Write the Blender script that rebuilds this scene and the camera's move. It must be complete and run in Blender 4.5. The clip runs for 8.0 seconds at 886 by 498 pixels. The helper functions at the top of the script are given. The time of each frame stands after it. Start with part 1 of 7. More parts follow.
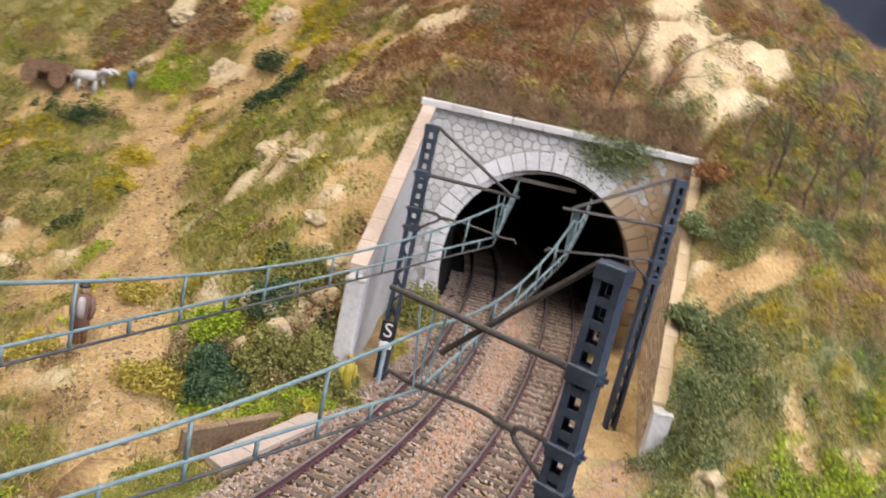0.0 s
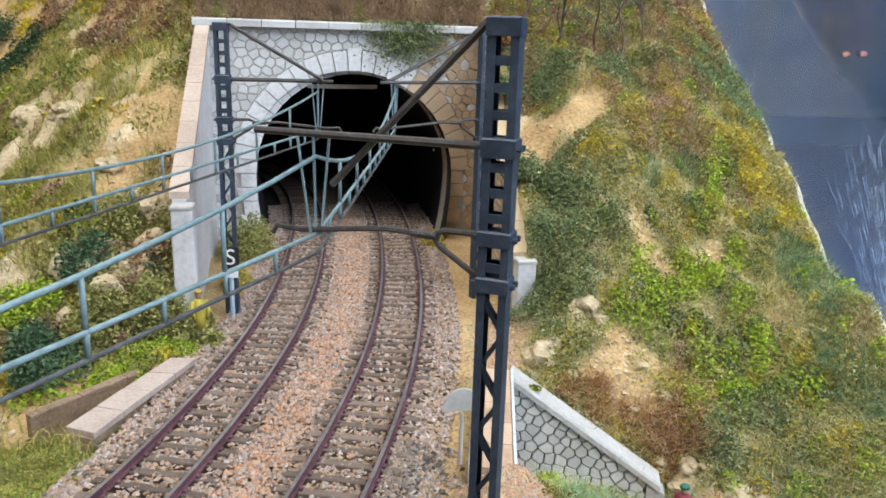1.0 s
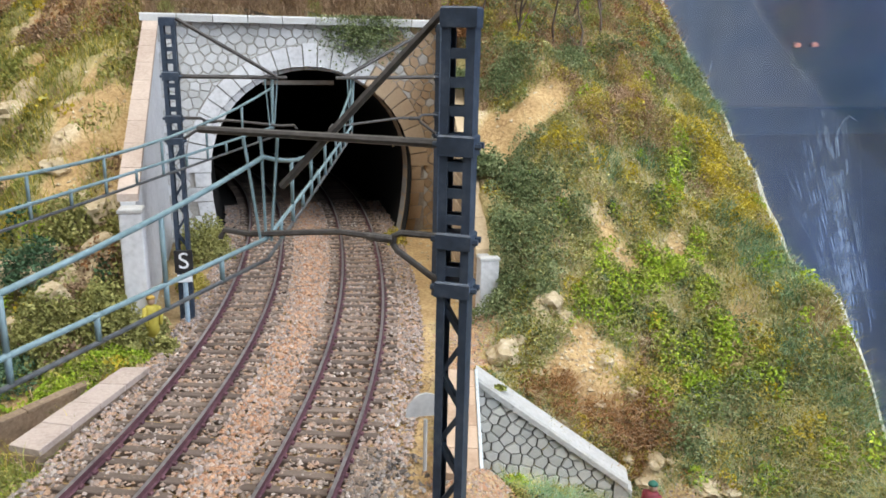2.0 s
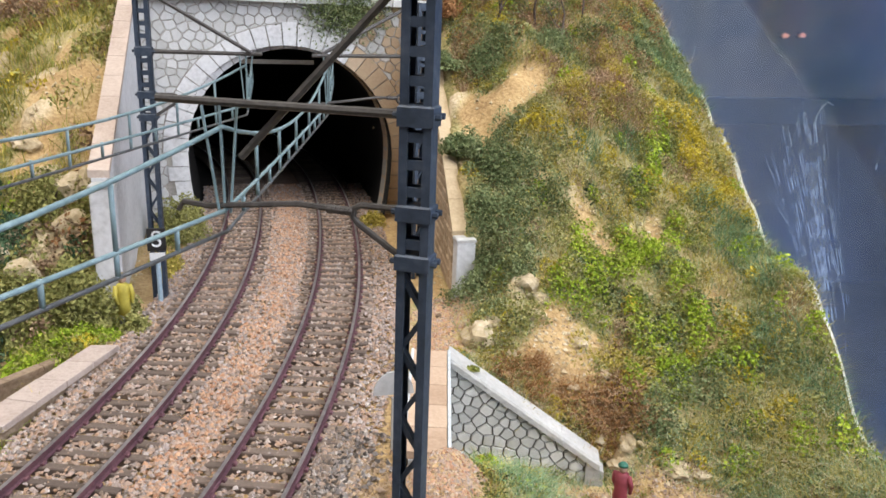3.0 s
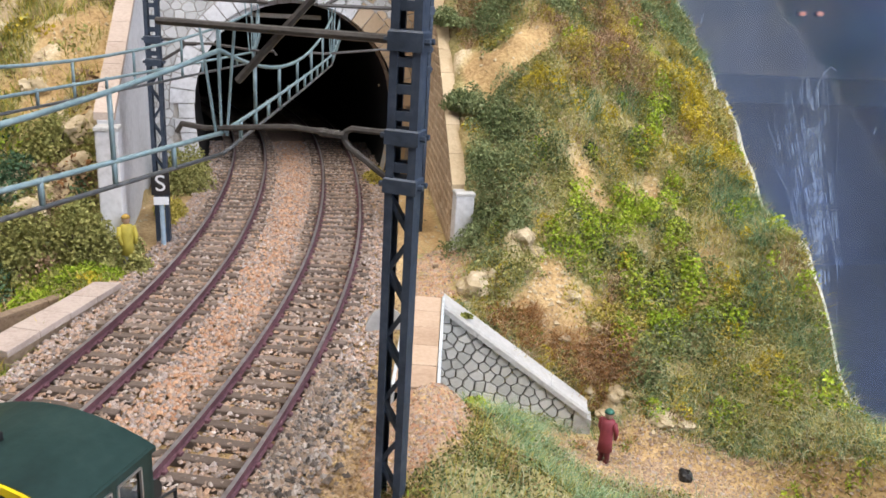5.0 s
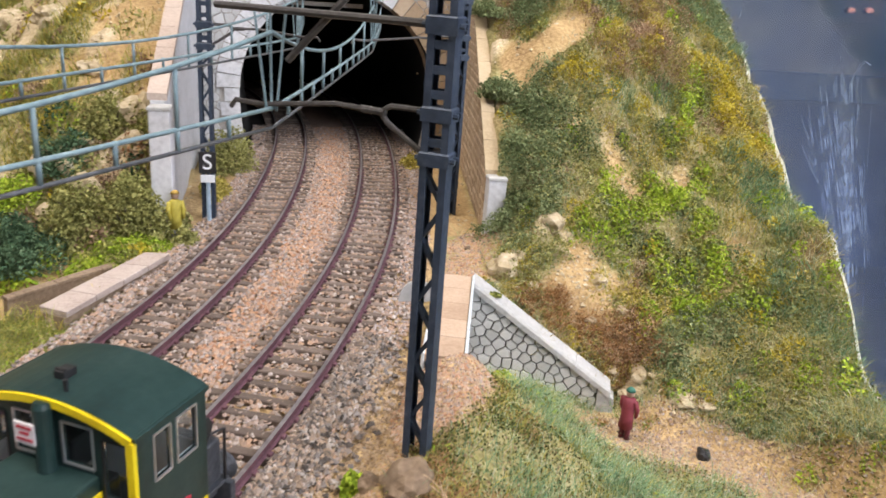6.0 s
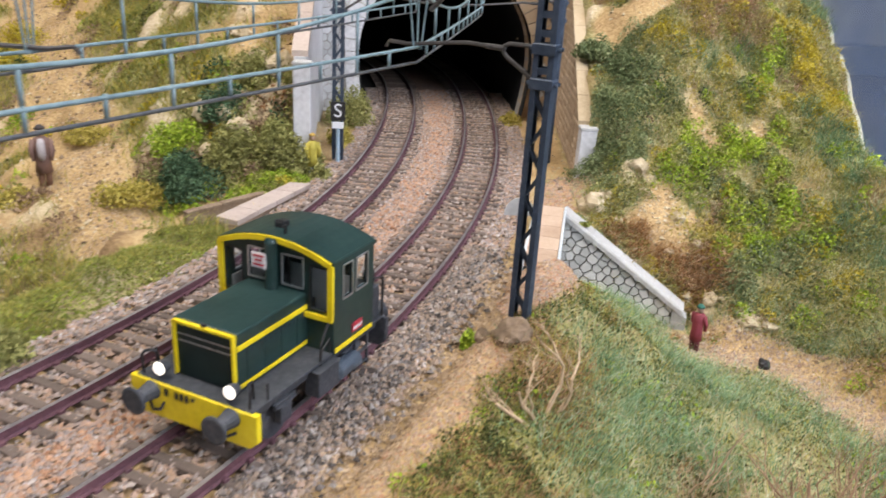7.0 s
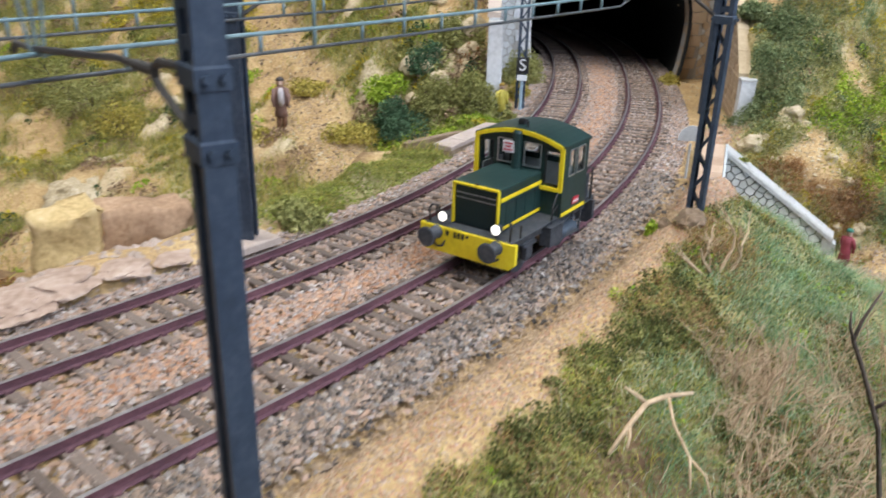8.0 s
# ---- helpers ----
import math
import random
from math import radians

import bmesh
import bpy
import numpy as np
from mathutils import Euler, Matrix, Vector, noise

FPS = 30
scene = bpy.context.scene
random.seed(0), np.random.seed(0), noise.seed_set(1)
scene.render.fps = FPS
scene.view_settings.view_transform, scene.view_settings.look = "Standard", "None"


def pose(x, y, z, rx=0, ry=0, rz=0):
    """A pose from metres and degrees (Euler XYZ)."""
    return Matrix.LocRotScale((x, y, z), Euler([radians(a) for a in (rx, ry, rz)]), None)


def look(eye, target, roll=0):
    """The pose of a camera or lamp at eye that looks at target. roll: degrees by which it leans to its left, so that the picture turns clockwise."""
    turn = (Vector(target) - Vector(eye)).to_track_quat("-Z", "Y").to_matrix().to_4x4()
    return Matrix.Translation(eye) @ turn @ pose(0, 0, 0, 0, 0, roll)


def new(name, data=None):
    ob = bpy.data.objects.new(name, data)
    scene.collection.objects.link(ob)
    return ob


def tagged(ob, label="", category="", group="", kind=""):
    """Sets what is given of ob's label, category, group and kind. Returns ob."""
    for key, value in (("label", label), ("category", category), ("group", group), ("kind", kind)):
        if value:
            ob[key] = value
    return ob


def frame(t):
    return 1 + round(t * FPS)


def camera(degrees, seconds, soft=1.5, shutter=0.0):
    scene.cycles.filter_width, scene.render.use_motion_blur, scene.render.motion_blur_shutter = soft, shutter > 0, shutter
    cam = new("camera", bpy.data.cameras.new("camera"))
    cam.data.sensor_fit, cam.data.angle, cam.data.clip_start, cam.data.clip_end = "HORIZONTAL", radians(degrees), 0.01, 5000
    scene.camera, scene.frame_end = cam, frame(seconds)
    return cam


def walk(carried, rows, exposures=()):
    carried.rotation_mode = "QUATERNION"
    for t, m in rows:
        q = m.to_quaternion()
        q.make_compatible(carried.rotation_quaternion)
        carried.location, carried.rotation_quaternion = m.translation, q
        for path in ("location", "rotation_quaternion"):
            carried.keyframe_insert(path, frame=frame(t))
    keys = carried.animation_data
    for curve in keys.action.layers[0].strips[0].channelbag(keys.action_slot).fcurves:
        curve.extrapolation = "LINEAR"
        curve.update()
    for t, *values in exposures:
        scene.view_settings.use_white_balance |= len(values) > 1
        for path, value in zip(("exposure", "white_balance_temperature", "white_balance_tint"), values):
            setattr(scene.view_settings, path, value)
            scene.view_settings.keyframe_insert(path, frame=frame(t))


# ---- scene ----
cam = camera(59.3, 8.0, soft=1.6, shutter=0.3)
MM = 0.001  # the place is a model railway in 1:87; plans below are in millimetres
PATH = [
    # seconds, x, y, z in millimetres, yaw, pitch, roll
    (0.0, 12.6, 8.1, 135.2, 5.82, -13.59, 12.64),
    (0.3, 4.0, 5.3, 127.1, -0.17, -14.71, 7.66),
    (0.5, 0.4, 10.6, 114.6, -4.68, -15.11, 4.65),
    (1.0, -1.4, 15.8, 104.5, -9.71, -15.06, 1.71),
    (1.5, -1.5, 19.4, 105.6, -11.40, -15.18, 1.17),
    (2.8, 5.1, 22.5, 101.3, -13.46, -16.04, 1.85),
    (3.0, 5.1, 21.8, 101.8, -13.49, -16.31, 2.11),
    (3.5, 4.8, 19.2, 100.9, -13.55, -16.76, 2.65),
    (4.0, 6.7, 19.7, 96.6, -13.66, -17.23, 3.22),
    (4.5, 6.7, 16.3, 95.8, -13.64, -17.59, 3.77),
    (5.8, 8.7, 8.4, 95.3, -10.98, -19.13, 3.67),
    (6.0, 6.1, 3.1, 95.2, -10.40, -19.04, 4.22),
    (6.5, -0.1, -21.9, 92.2, -7.54, -19.98, 4.00),
    (7.0, -4.6, -45.2, 93.0, -3.72, -21.01, 3.46),
    (7.5, -18.0, -76.2, 92.3, 0.95, -21.95, 2.63),
    (8.0, -26.7, -111.3, 88.2, 6.29, -22.45, 1.64),
]


def aim(x, y, z, yaw, pitch, roll):
    yaw, pitch = radians(yaw), radians(pitch)
    way = Vector((-math.sin(yaw) * math.cos(pitch), math.cos(yaw) * math.cos(pitch), math.sin(pitch)))
    eye = Vector((x, y, z)) * MM
    return look(eye, eye + way, roll)


walk(cam, [(row[0], aim(*row[1:])) for row in PATH], [(0.0, 0.0, 6900, 14), (0.5, 0.0, 6200, 8), (1.0, 0.03, 6150, 6), (1.6, 0.03, 6200, 6), (3.0, 0.05, 6500, 10), (4.5, 0.05, 6550, 11), (6.0, 0.08, 6650, 13), (7.0, 0.05, 6450, 12), (7.5, 0.03, 6200, 10), (8.0, 0.03, 6000, 7)])

# ---- light: dim hall air and two added area lamps out of view ----
world = bpy.data.worlds.new("hall_air")
world.use_nodes = True
world.node_tree.nodes["Background"].inputs[0].default_value = (0.55, 0.62, 0.75, 1)
world.node_tree.nodes["Background"].inputs[1].default_value = 0.25
scene.world = world


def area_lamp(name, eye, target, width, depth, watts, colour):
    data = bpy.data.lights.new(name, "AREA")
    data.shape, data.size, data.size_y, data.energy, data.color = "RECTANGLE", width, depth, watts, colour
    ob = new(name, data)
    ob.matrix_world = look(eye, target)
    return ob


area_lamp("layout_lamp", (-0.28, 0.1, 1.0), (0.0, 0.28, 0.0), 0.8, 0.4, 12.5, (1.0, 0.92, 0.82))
# cool fill from the right, added to brighten faces turned that way
area_lamp("cool_fill_lamp", (0.95, -0.75, 1.1), (0.0, 0.3, 0.0), 1.4, 1.2, 25.0, (0.92, 0.94, 1.0))


# ---- building helpers, in millimetres ----
class Geo:
    """Vertices and faces gathered for one mesh."""

    def __init__(self):
        self.v, self.f, self.m = [], [], []

    def add(self, verts, faces, mat=0):
        n = len(self.v)
        self.v.extend(tuple(p) for p in verts)
        self.f.extend(tuple(n + i for i in face) for face in faces)
        self.m.extend([mat] * len(faces))
        return self

    def box(self, cx, cy, cz, sx, sy, sz, turn=0.0, mat=0, ch=0.0, tilt=None):
        """A box with its sides' top edges chamfered by ch."""
        hx, hy, hz = sx / 2, sy / 2, sz / 2
        if ch:
            rings = [(hx, hy, -hz), (hx, hy, hz - ch), (hx - ch, hy - ch, hz)]
        else:
            rings = [(hx, hy, -hz), (hx, hy, hz)]
        pts = []
        for a, b, z in rings:
            pts += [(-a, -b, z), (a, -b, z), (a, b, z), (-a, b, z)]
        m = Matrix.Rotation(turn, 3, "Z")
        if tilt is not None:
            m = m @ tilt
        pts = [m @ Vector(p) + Vector((cx, cy, cz)) for p in pts]
        faces = [(3, 2, 1, 0)]
        for k in range(len(rings) - 1):
            for i in range(4):
                j = (i + 1) % 4
                faces.append((4 * k + i, 4 * k + j, 4 * k + 4 + j, 4 * k + 4 + i))
        k = 4 * (len(rings) - 1)
        faces.append((k, k + 1, k + 2, k + 3))
        return self.add(pts, faces, mat)

    def beam(self, a, b, w, h, mat=0, up=(0, 0, 1)):
        """A bar of section w by h from a to b."""
        a, b = Vector(a), Vector(b)
        d = (b - a).normalized()
        u = Vector(up)
        if abs(d.dot(u)) > 0.98:
            u = Vector((1, 0, 0))
        s = d.cross(u).normalized()
        u = s.cross(d)
        pts = [p + s * i * w / 2 + u * j * h / 2 for p in (a, b) for i, j in ((-1, -1), (1, -1), (1, 1), (-1, 1))]
        return self.add(pts, [(3, 2, 1, 0), (4, 5, 6, 7), (0, 1, 5, 4), (1, 2, 6, 5), (2, 3, 7, 6), (3, 0, 4, 7)], mat)

    def tube(self, path, r, n=6, mat=0, caps=True):
        """A round bar along a path; r is a radius, or one for each point."""
        path = [Vector(p) for p in path]
        rs = r if isinstance(r, (list, tuple)) else [r] * len(path)
        pts, faces = [], []
        side = None
        for i, p in enumerate(path):
            d = (path[min(i + 1, len(path) - 1)] - path[max(i - 1, 0)]).normalized()
            if side is None:
                side = d.orthogonal().normalized()
            side = (side - d * side.dot(d)).normalized()
            up = d.cross(side)
            pts += [p + (side * math.cos(6.2832 * k / n) + up * math.sin(6.2832 * k / n)) * rs[i] for k in range(n)]
        for i in range(len(path) - 1):
            for k in range(n):
                j = (k + 1) % n
                faces.append((i * n + k, i * n + j, i * n + n + j, i * n + n + k))
        if caps:
            faces += [tuple(range(n))[::-1], tuple(range(n * len(path) - n, n * len(path)))]
        return self.add(pts, faces, mat)

    def prism(self, poly, a, b, mat=0):
        """A flat outline poly, of 3D points, pushed from a to b (vectors)."""
        a, b, n = Vector(a), Vector(b), len(poly)
        pts = [Vector(p) + a for p in poly] + [Vector(p) + b for p in poly]
        faces = [tuple(range(n))[::-1], tuple(range(n, 2 * n))]
        faces += [(i, (i + 1) % n, n + (i + 1) % n, n + i) for i in range(n)]
        return self.add(pts, faces, mat)

    def mesh(self, name, mats, smooth=False):
        me = bpy.data.meshes.new(name)
        me.from_pydata([(x * MM, y * MM, z * MM) for x, y, z in self.v], [], self.f)
        for mat in mats if isinstance(mats, (list, tuple)) else [mats]:
            me.materials.append(mat)
        if any(self.m):
            me.polygons.foreach_set("material_index", self.m)
        if smooth:
            me.polygons.foreach_set("use_smooth", [True] * len(me.polygons))
        me.update()
        return me


def part(name, geo, mats, parent=None, label="", smooth=False, bevel=0.0):
    ob = new(name, geo.mesh(name, mats, smooth) if isinstance(geo, Geo) else geo)
    if parent is not None:
        ob.parent = parent
    if bevel:
        mod = ob.modifiers.new("rounding", "BEVEL")
        mod.width, mod.segments, mod.limit_method, mod.angle_limit = bevel * MM, 2, "ANGLE", radians(40)
    if label:
        ob["label"] = label
    return ob


def base(name, m, label, category, group="", kind=""):
    """An empty at a thing's base, in millimetres, that carries its parts."""
    ob = new(name)
    ob.empty_display_size = 0.005
    ob.matrix_world = m
    return tagged(ob, label, category, group, kind)


def at(x, y, z, turn=0.0):
    return Matrix.Translation(Vector((x, y, z)) * MM) @ Matrix.Rotation(turn, 4, "Z")


def whole(name, geo, mats, label, category, group="", kind="", smooth=False, bevel=0.0):
    return tagged(part(name, geo, mats, None, "", smooth, bevel), label, category, group, kind)


# ---- materials ----
def surface(name, stops, grain=900.0, stain=60.0, rough=0.8, bump=0.3, metallic=0.0, island=0.0, piece=0.0, size=0.0006, blend=0.5, spec=0.5):
    """Colours from dark to light over a fine grain and a broad stain; island or piece: how much each island or object differs."""
    mat = bpy.data.materials.new(name)
    mat.use_nodes = True
    nt = mat.node_tree
    n, l = nt.nodes, nt.links
    bs = n["Principled BSDF"]
    co = n.new("ShaderNodeTexCoord")
    fine, broad = n.new("ShaderNodeTexNoise"), n.new("ShaderNodeTexNoise")
    for tex, scale, detail in ((fine, grain, 4.0), (broad, stain, 3.0)):
        tex.inputs["Scale"].default_value, tex.inputs["Detail"].default_value = scale, detail
        l.new(co.outputs["Object"], tex.inputs["Vector"])
    mix = n.new("ShaderNodeMix")
    mix.inputs[0].default_value = blend
    l.new(fine.outputs[0], mix.inputs[2])
    l.new(broad.outputs[0], mix.inputs[3])
    value = mix.outputs[0]
    for amount, node, sock in ((island, "ShaderNodeNewGeometry", "Random Per Island"), (piece, "ShaderNodeObjectInfo", "Random")):
        if amount:
            src = n.new(node)
            m2 = n.new("ShaderNodeMix")
            m2.inputs[0].default_value = amount
            l.new(value, m2.inputs[2])
            l.new(src.outputs[sock], m2.inputs[3])
            value = m2.outputs[0]
    ramp = n.new("ShaderNodeValToRGB")
    el = ramp.color_ramp.elements
    lo, hi = (0.3, 0.7) if not (island or piece) else (0.12, 0.88)
    for i, c in enumerate(stops):
        pos = lo + (hi - lo) * i / max(1, len(stops) - 1)
        e = el[i] if i < 2 else el.new(pos)
        e.position, e.color = pos, (*c, 1)
    l.new(value, ramp.inputs[0])
    l.new(ramp.outputs[0], bs.inputs["Base Color"])
    bs.inputs["Roughness"].default_value, bs.inputs["Metallic"].default_value = rough, metallic
    bs.inputs["Specular IOR Level"].default_value = spec
    if bump:
        b = n.new("ShaderNodeBump")
        b.inputs["Strength"].default_value, b.inputs["Distance"].default_value = bump, size
        l.new(fine.outputs[0], b.inputs["Height"])
        l.new(b.outputs[0], bs.inputs["Normal"])
    return mat


def glow(name, colour, strength):
    mat = bpy.data.materials.new(name)
    mat.use_nodes = True
    bs = mat.node_tree.nodes["Principled BSDF"]
    bs.inputs["Base Color"].default_value = (*colour, 1)
    bs.inputs["Emission Color"].default_value, bs.inputs["Emission Strength"].default_value = (*colour, 1), strength
    return mat


M_BALLAST = surface("ballast_stone", [(0.123, 0.106, 0.097), (0.317, 0.264, 0.238), (0.440, 0.290, 0.202), (0.352, 0.299, 0.282), (0.616, 0.554, 0.493)], 1500, 25, 0.9, 0.4, island=0.62)
M_BALLAST_DIM = surface("oily_ballast", [(0.115, 0.093, 0.08), (0.285, 0.22, 0.175), (0.40, 0.26, 0.17), (0.32, 0.26, 0.23), (0.52, 0.45, 0.39)], 1500, 25, 0.9, 0.4, island=0.62)
M_BALLAST_WARM = surface("ballast_warm", [(0.24, 0.12, 0.068), (0.44, 0.242, 0.145), (0.54, 0.332, 0.205), (0.37, 0.28, 0.23), (0.63, 0.475, 0.36)], 1500, 25, 0.9, 0.4, island=0.62)
M_BALLAST_GREY = surface("ballast_grey", [(0.035, 0.03, 0.028), (0.11, 0.092, 0.08), (0.36, 0.265, 0.19), (0.17, 0.155, 0.15), (0.56, 0.49, 0.42)], 1500, 25, 0.9, 0.4, island=0.65)
M_BED = surface("track_bed_grit", [(0.14, 0.10, 0.08), (0.33, 0.24, 0.18), (0.46, 0.34, 0.26)], 700, 30, 0.95, 0.8)
M_SLEEPER = surface("sleeper_wood", [(0.075, 0.057, 0.047), (0.145, 0.11, 0.09), (0.25, 0.195, 0.16)], 900, 120, 0.85, 0.4, piece=0.45)
M_RAIL_SIDE = surface("rail_rust", [(0.07, 0.034, 0.044), (0.125, 0.055, 0.07), (0.20, 0.095, 0.11)], 1500, 90, 0.75, 0.2)
M_RAIL_TOP = surface("rail_steel", [(0.26, 0.235, 0.235), (0.40, 0.375, 0.375), (0.54, 0.52, 0.52)], 500, 60, 0.38, 0.05, metallic=0.7)
M_STONE = surface("pale_ashlar", [(0.361, 0.361, 0.353), (0.507, 0.516, 0.516), (0.636, 0.645, 0.654)], 700, 45, 0.9, 0.35, piece=0.35)
M_STONE_WARM = surface("warm_ashlar", [(0.33, 0.235, 0.145), (0.46, 0.345, 0.23), (0.58, 0.465, 0.34)], 700, 45, 0.9, 0.35, piece=0.35)
M_MORTAR = surface("grey_mortar", [(0.26, 0.24, 0.22), (0.38, 0.36, 0.33), (0.48, 0.46, 0.42)], 900, 60, 0.95, 0.3)
M_RENDER = surface("white_plaster", [(0.450, 0.459, 0.468), (0.630, 0.639, 0.657), (0.738, 0.747, 0.765)], 500, 40, 0.9, 0.3)
M_COPING = surface("coping_stone", [(0.26, 0.19, 0.15), (0.47, 0.38, 0.32), (0.62, 0.53, 0.46)], 800, 110, 0.9, 0.35, piece=0.2)
M_CREAM = surface("cream_coping", [(0.30, 0.225, 0.13), (0.50, 0.395, 0.255), (0.64, 0.53, 0.38)], 800, 90, 0.9, 0.3, piece=0.2)
M_SLAB = surface("worn_slab", [(0.27, 0.20, 0.165), (0.48, 0.40, 0.355), (0.61, 0.53, 0.485)], 800, 130, 0.9, 0.45, piece=0.2)
M_CONCRETE = surface("grey_concrete", [(0.26, 0.25, 0.23), (0.45, 0.45, 0.44), (0.62, 0.61, 0.59)], 600, 120, 0.9, 0.7, piece=0.15)
M_GRIT = surface("tan_grit", [(0.20, 0.135, 0.08), (0.39, 0.28, 0.175), (0.56, 0.43, 0.29)], 900, 60, 0.95, 0.4, island=0.5)
M_TROUGH = surface("brown_render", [(0.14, 0.095, 0.06), (0.26, 0.19, 0.13), (0.38, 0.29, 0.20)], 700, 60, 0.95, 0.4)
M_DARK = surface("near_black_tunnel", [(0.004, 0.004, 0.004), (0.008, 0.008, 0.008), (0.014, 0.013, 0.012)], 300, 40, 0.95, 0.2)
M_MAST = surface("painted_mast", [(0.022, 0.034, 0.056), (0.038, 0.056, 0.088), (0.070, 0.090, 0.125)], 700, 90, 0.55, 0.2, metallic=0.1)
M_ARM = surface("dark_tube", [(0.036, 0.033, 0.033), (0.062, 0.057, 0.055), (0.10, 0.093, 0.088)], 900, 120, 0.55, 0.15)
M_WIRE = surface("verdigris_wire", [(0.12, 0.185, 0.205), (0.19, 0.275, 0.30), (0.27, 0.36, 0.385)], 700, 60, 0.5, 0.1)
M_WIRE_DARK = surface("dark_wire", [(0.05, 0.055, 0.06), (0.09, 0.095, 0.10), (0.16, 0.16, 0.16)], 700, 60, 0.5, 0.1)

# ---- the plan of the two tracks: track B, and track A to its left ----
KNOTS = [-0.6, 1.23, 1.68, 1.45, 1.28, 0.67, 0.87, 1.42]  # bend in 1/m along 640 mm
STEP = 2.0
S_ALL = np.arange(0.0, 900.0, STEP)
_k = np.interp(S_ALL, np.linspace(0, 640, 8), KNOTS) * 1e-3
_th = 0.9716 + np.concatenate([[0], np.cumsum((_k[1:] + _k[:-1]) / 2 * STEP)])
B_X = -120.0 + np.concatenate([[0], np.cumsum(np.cos((_th[1:] + _th[:-1]) / 2) * STEP)])
B_Y = -35.5 + np.concatenate([[0], np.cumsum(np.sin((_th[1:] + _th[:-1]) / 2) * STEP)])


def spacing(s):
    u = np.clip(s, 0, 900) / 640
    return 45.6 - 11.0 * u + 18.5 * u * u


def along(s, off=0.0):
    """Place and heading at s mm along track B, off mm to its left."""
    if s < 0:
        x, y, th = B_X[0] + s * math.cos(_th[0]), B_Y[0] + s * math.sin(_th[0]), _th[0]
    else:
        x, y, th = np.interp(s, S_ALL, B_X), np.interp(s, S_ALL, B_Y), np.interp(s, S_ALL, _th)
    return float(x - math.sin(th) * off), float(y + math.cos(th) * off), float(th)


_ST = np.arange(-160.0, 900.0, 5.0)
_ax = np.array([along(s) for s in _ST])


def track_coords(x, y):
    """For arrays of places: mm along track B and mm to its left."""
    x, y = np.asarray(x, float).ravel(), np.asarray(y, float).ravel()
    s, off = np.empty(len(x)), np.empty(len(x))
    for i in range(0, len(x), 4000):
        dx, dy = x[i:i + 4000, None] - _ax[:, 0], y[i:i + 4000, None] - _ax[:, 1]
        k = (dx * dx + dy * dy).argmin(1)
        r = np.arange(len(k))
        th = _ax[k, 2]
        s[i:i + 4000] = _ST[k] + dx[r, k] * np.cos(th) + dy[r, k] * np.sin(th)
        off[i:i + 4000] = -dx[r, k] * np.sin(th) + dy[r, k] * np.cos(th)
    return s, off


def smooth(t):
    t = np.clip(t, 0, 1)
    return t * t * (3 - 2 * t)


_hash = np.random.RandomState(7).rand(64, 64)


def vnoise(x, y, size):
    """Smooth noise from 0 to 1, with bumps about size mm wide."""
    x, y = np.asarray(x, float) / size + 1000.3, np.asarray(y, float) / size + 1000.7
    i, j = np.floor(x).astype(int), np.floor(y).astype(int)
    u, v = x - i, y - j
    u, v = u * u * (3 - 2 * u), v * v * (3 - 2 * v)
    h = lambda a, b: _hash[a % 64, b % 64]
    return (h(i, j) * (1 - u) + h(i + 1, j) * u) * (1 - v) + (h(i, j + 1) * (1 - u) + h(i + 1, j + 1) * u) * v


# ---- the ground: heights of the hills, mm, over a coarse plan ----
GX = [-400, -260, -180, -110, -55, 90, 135, 190, 250]
GY = [-200, 0, 100, 180, 240, 290, 350, 430, 520, 650, 800]
HEIGHTS = [
    [-99, -66, -43, -29, -27, -44, -46, -50, -54],
    [-96, -67, -29, -1, 3, -38, -43, -45, -49],
    [-92, -72, -40, -1, 11, -22, -29, -37, -45],
    [-88, -76, -47, -17, -1, -30, -44, -22, -42],
    [-82, -72, -48, -30, -10, -25, -19, 4, -31],
    [-74, -63, -30, -15, 2, 10, 22, 27, -1],
    [-62, -49, -16, 25, 52, 52, 72, 64, 34],
    [-40, -17, 17, 81, 105, 101, 115, 108, 86],
    [-8, 21, 57, 116, 153, 169, 172, 160, 138],
    [60, 92, 141, 190, 221, 246, 240, 222, 188],
    [210, 235, 262, 282, 297, 307, 292, 265, 222]
]
CELL = 3.0
XS, YS = np.arange(-560.0, 400.0, CELL), np.arange(-260.0, 860.0, CELL)


def coarse(x, y):
    gx, gy, g = np.array(GX, float), np.array(GY, float), np.array(HEIGHTS, float)
    i, j = np.clip(np.searchsorted(gx, x) - 1, 0, len(gx) - 2), np.clip(np.searchsorted(gy, y) - 1, 0, len(gy) - 2)
    u, v = np.clip((x - gx[i]) / (gx[i + 1] - gx[i]), 0, 1), np.clip((y - gy[j]) / (gy[j + 1] - gy[j]), 0, 1)
    return (g[j, i] * (1 - u) + g[j, i + 1] * u) * (1 - v) + (g[j + 1, i] * (1 - u) + g[j + 1, i + 1] * u) * v


def blurred(z, n):
    for _ in range(n):
        p = np.pad(z, 1, mode="edge")
        z = (p[:-2, 1:-1] + p[2:, 1:-1] + p[1:-1, :-2] + p[1:-1, 2:] + 4 * z) / 8
    return z


def board_edge(y):
    """x of the layout's edge at y."""
    return 205.0 + 0.2 * (np.asarray(y, float) - 300.0)


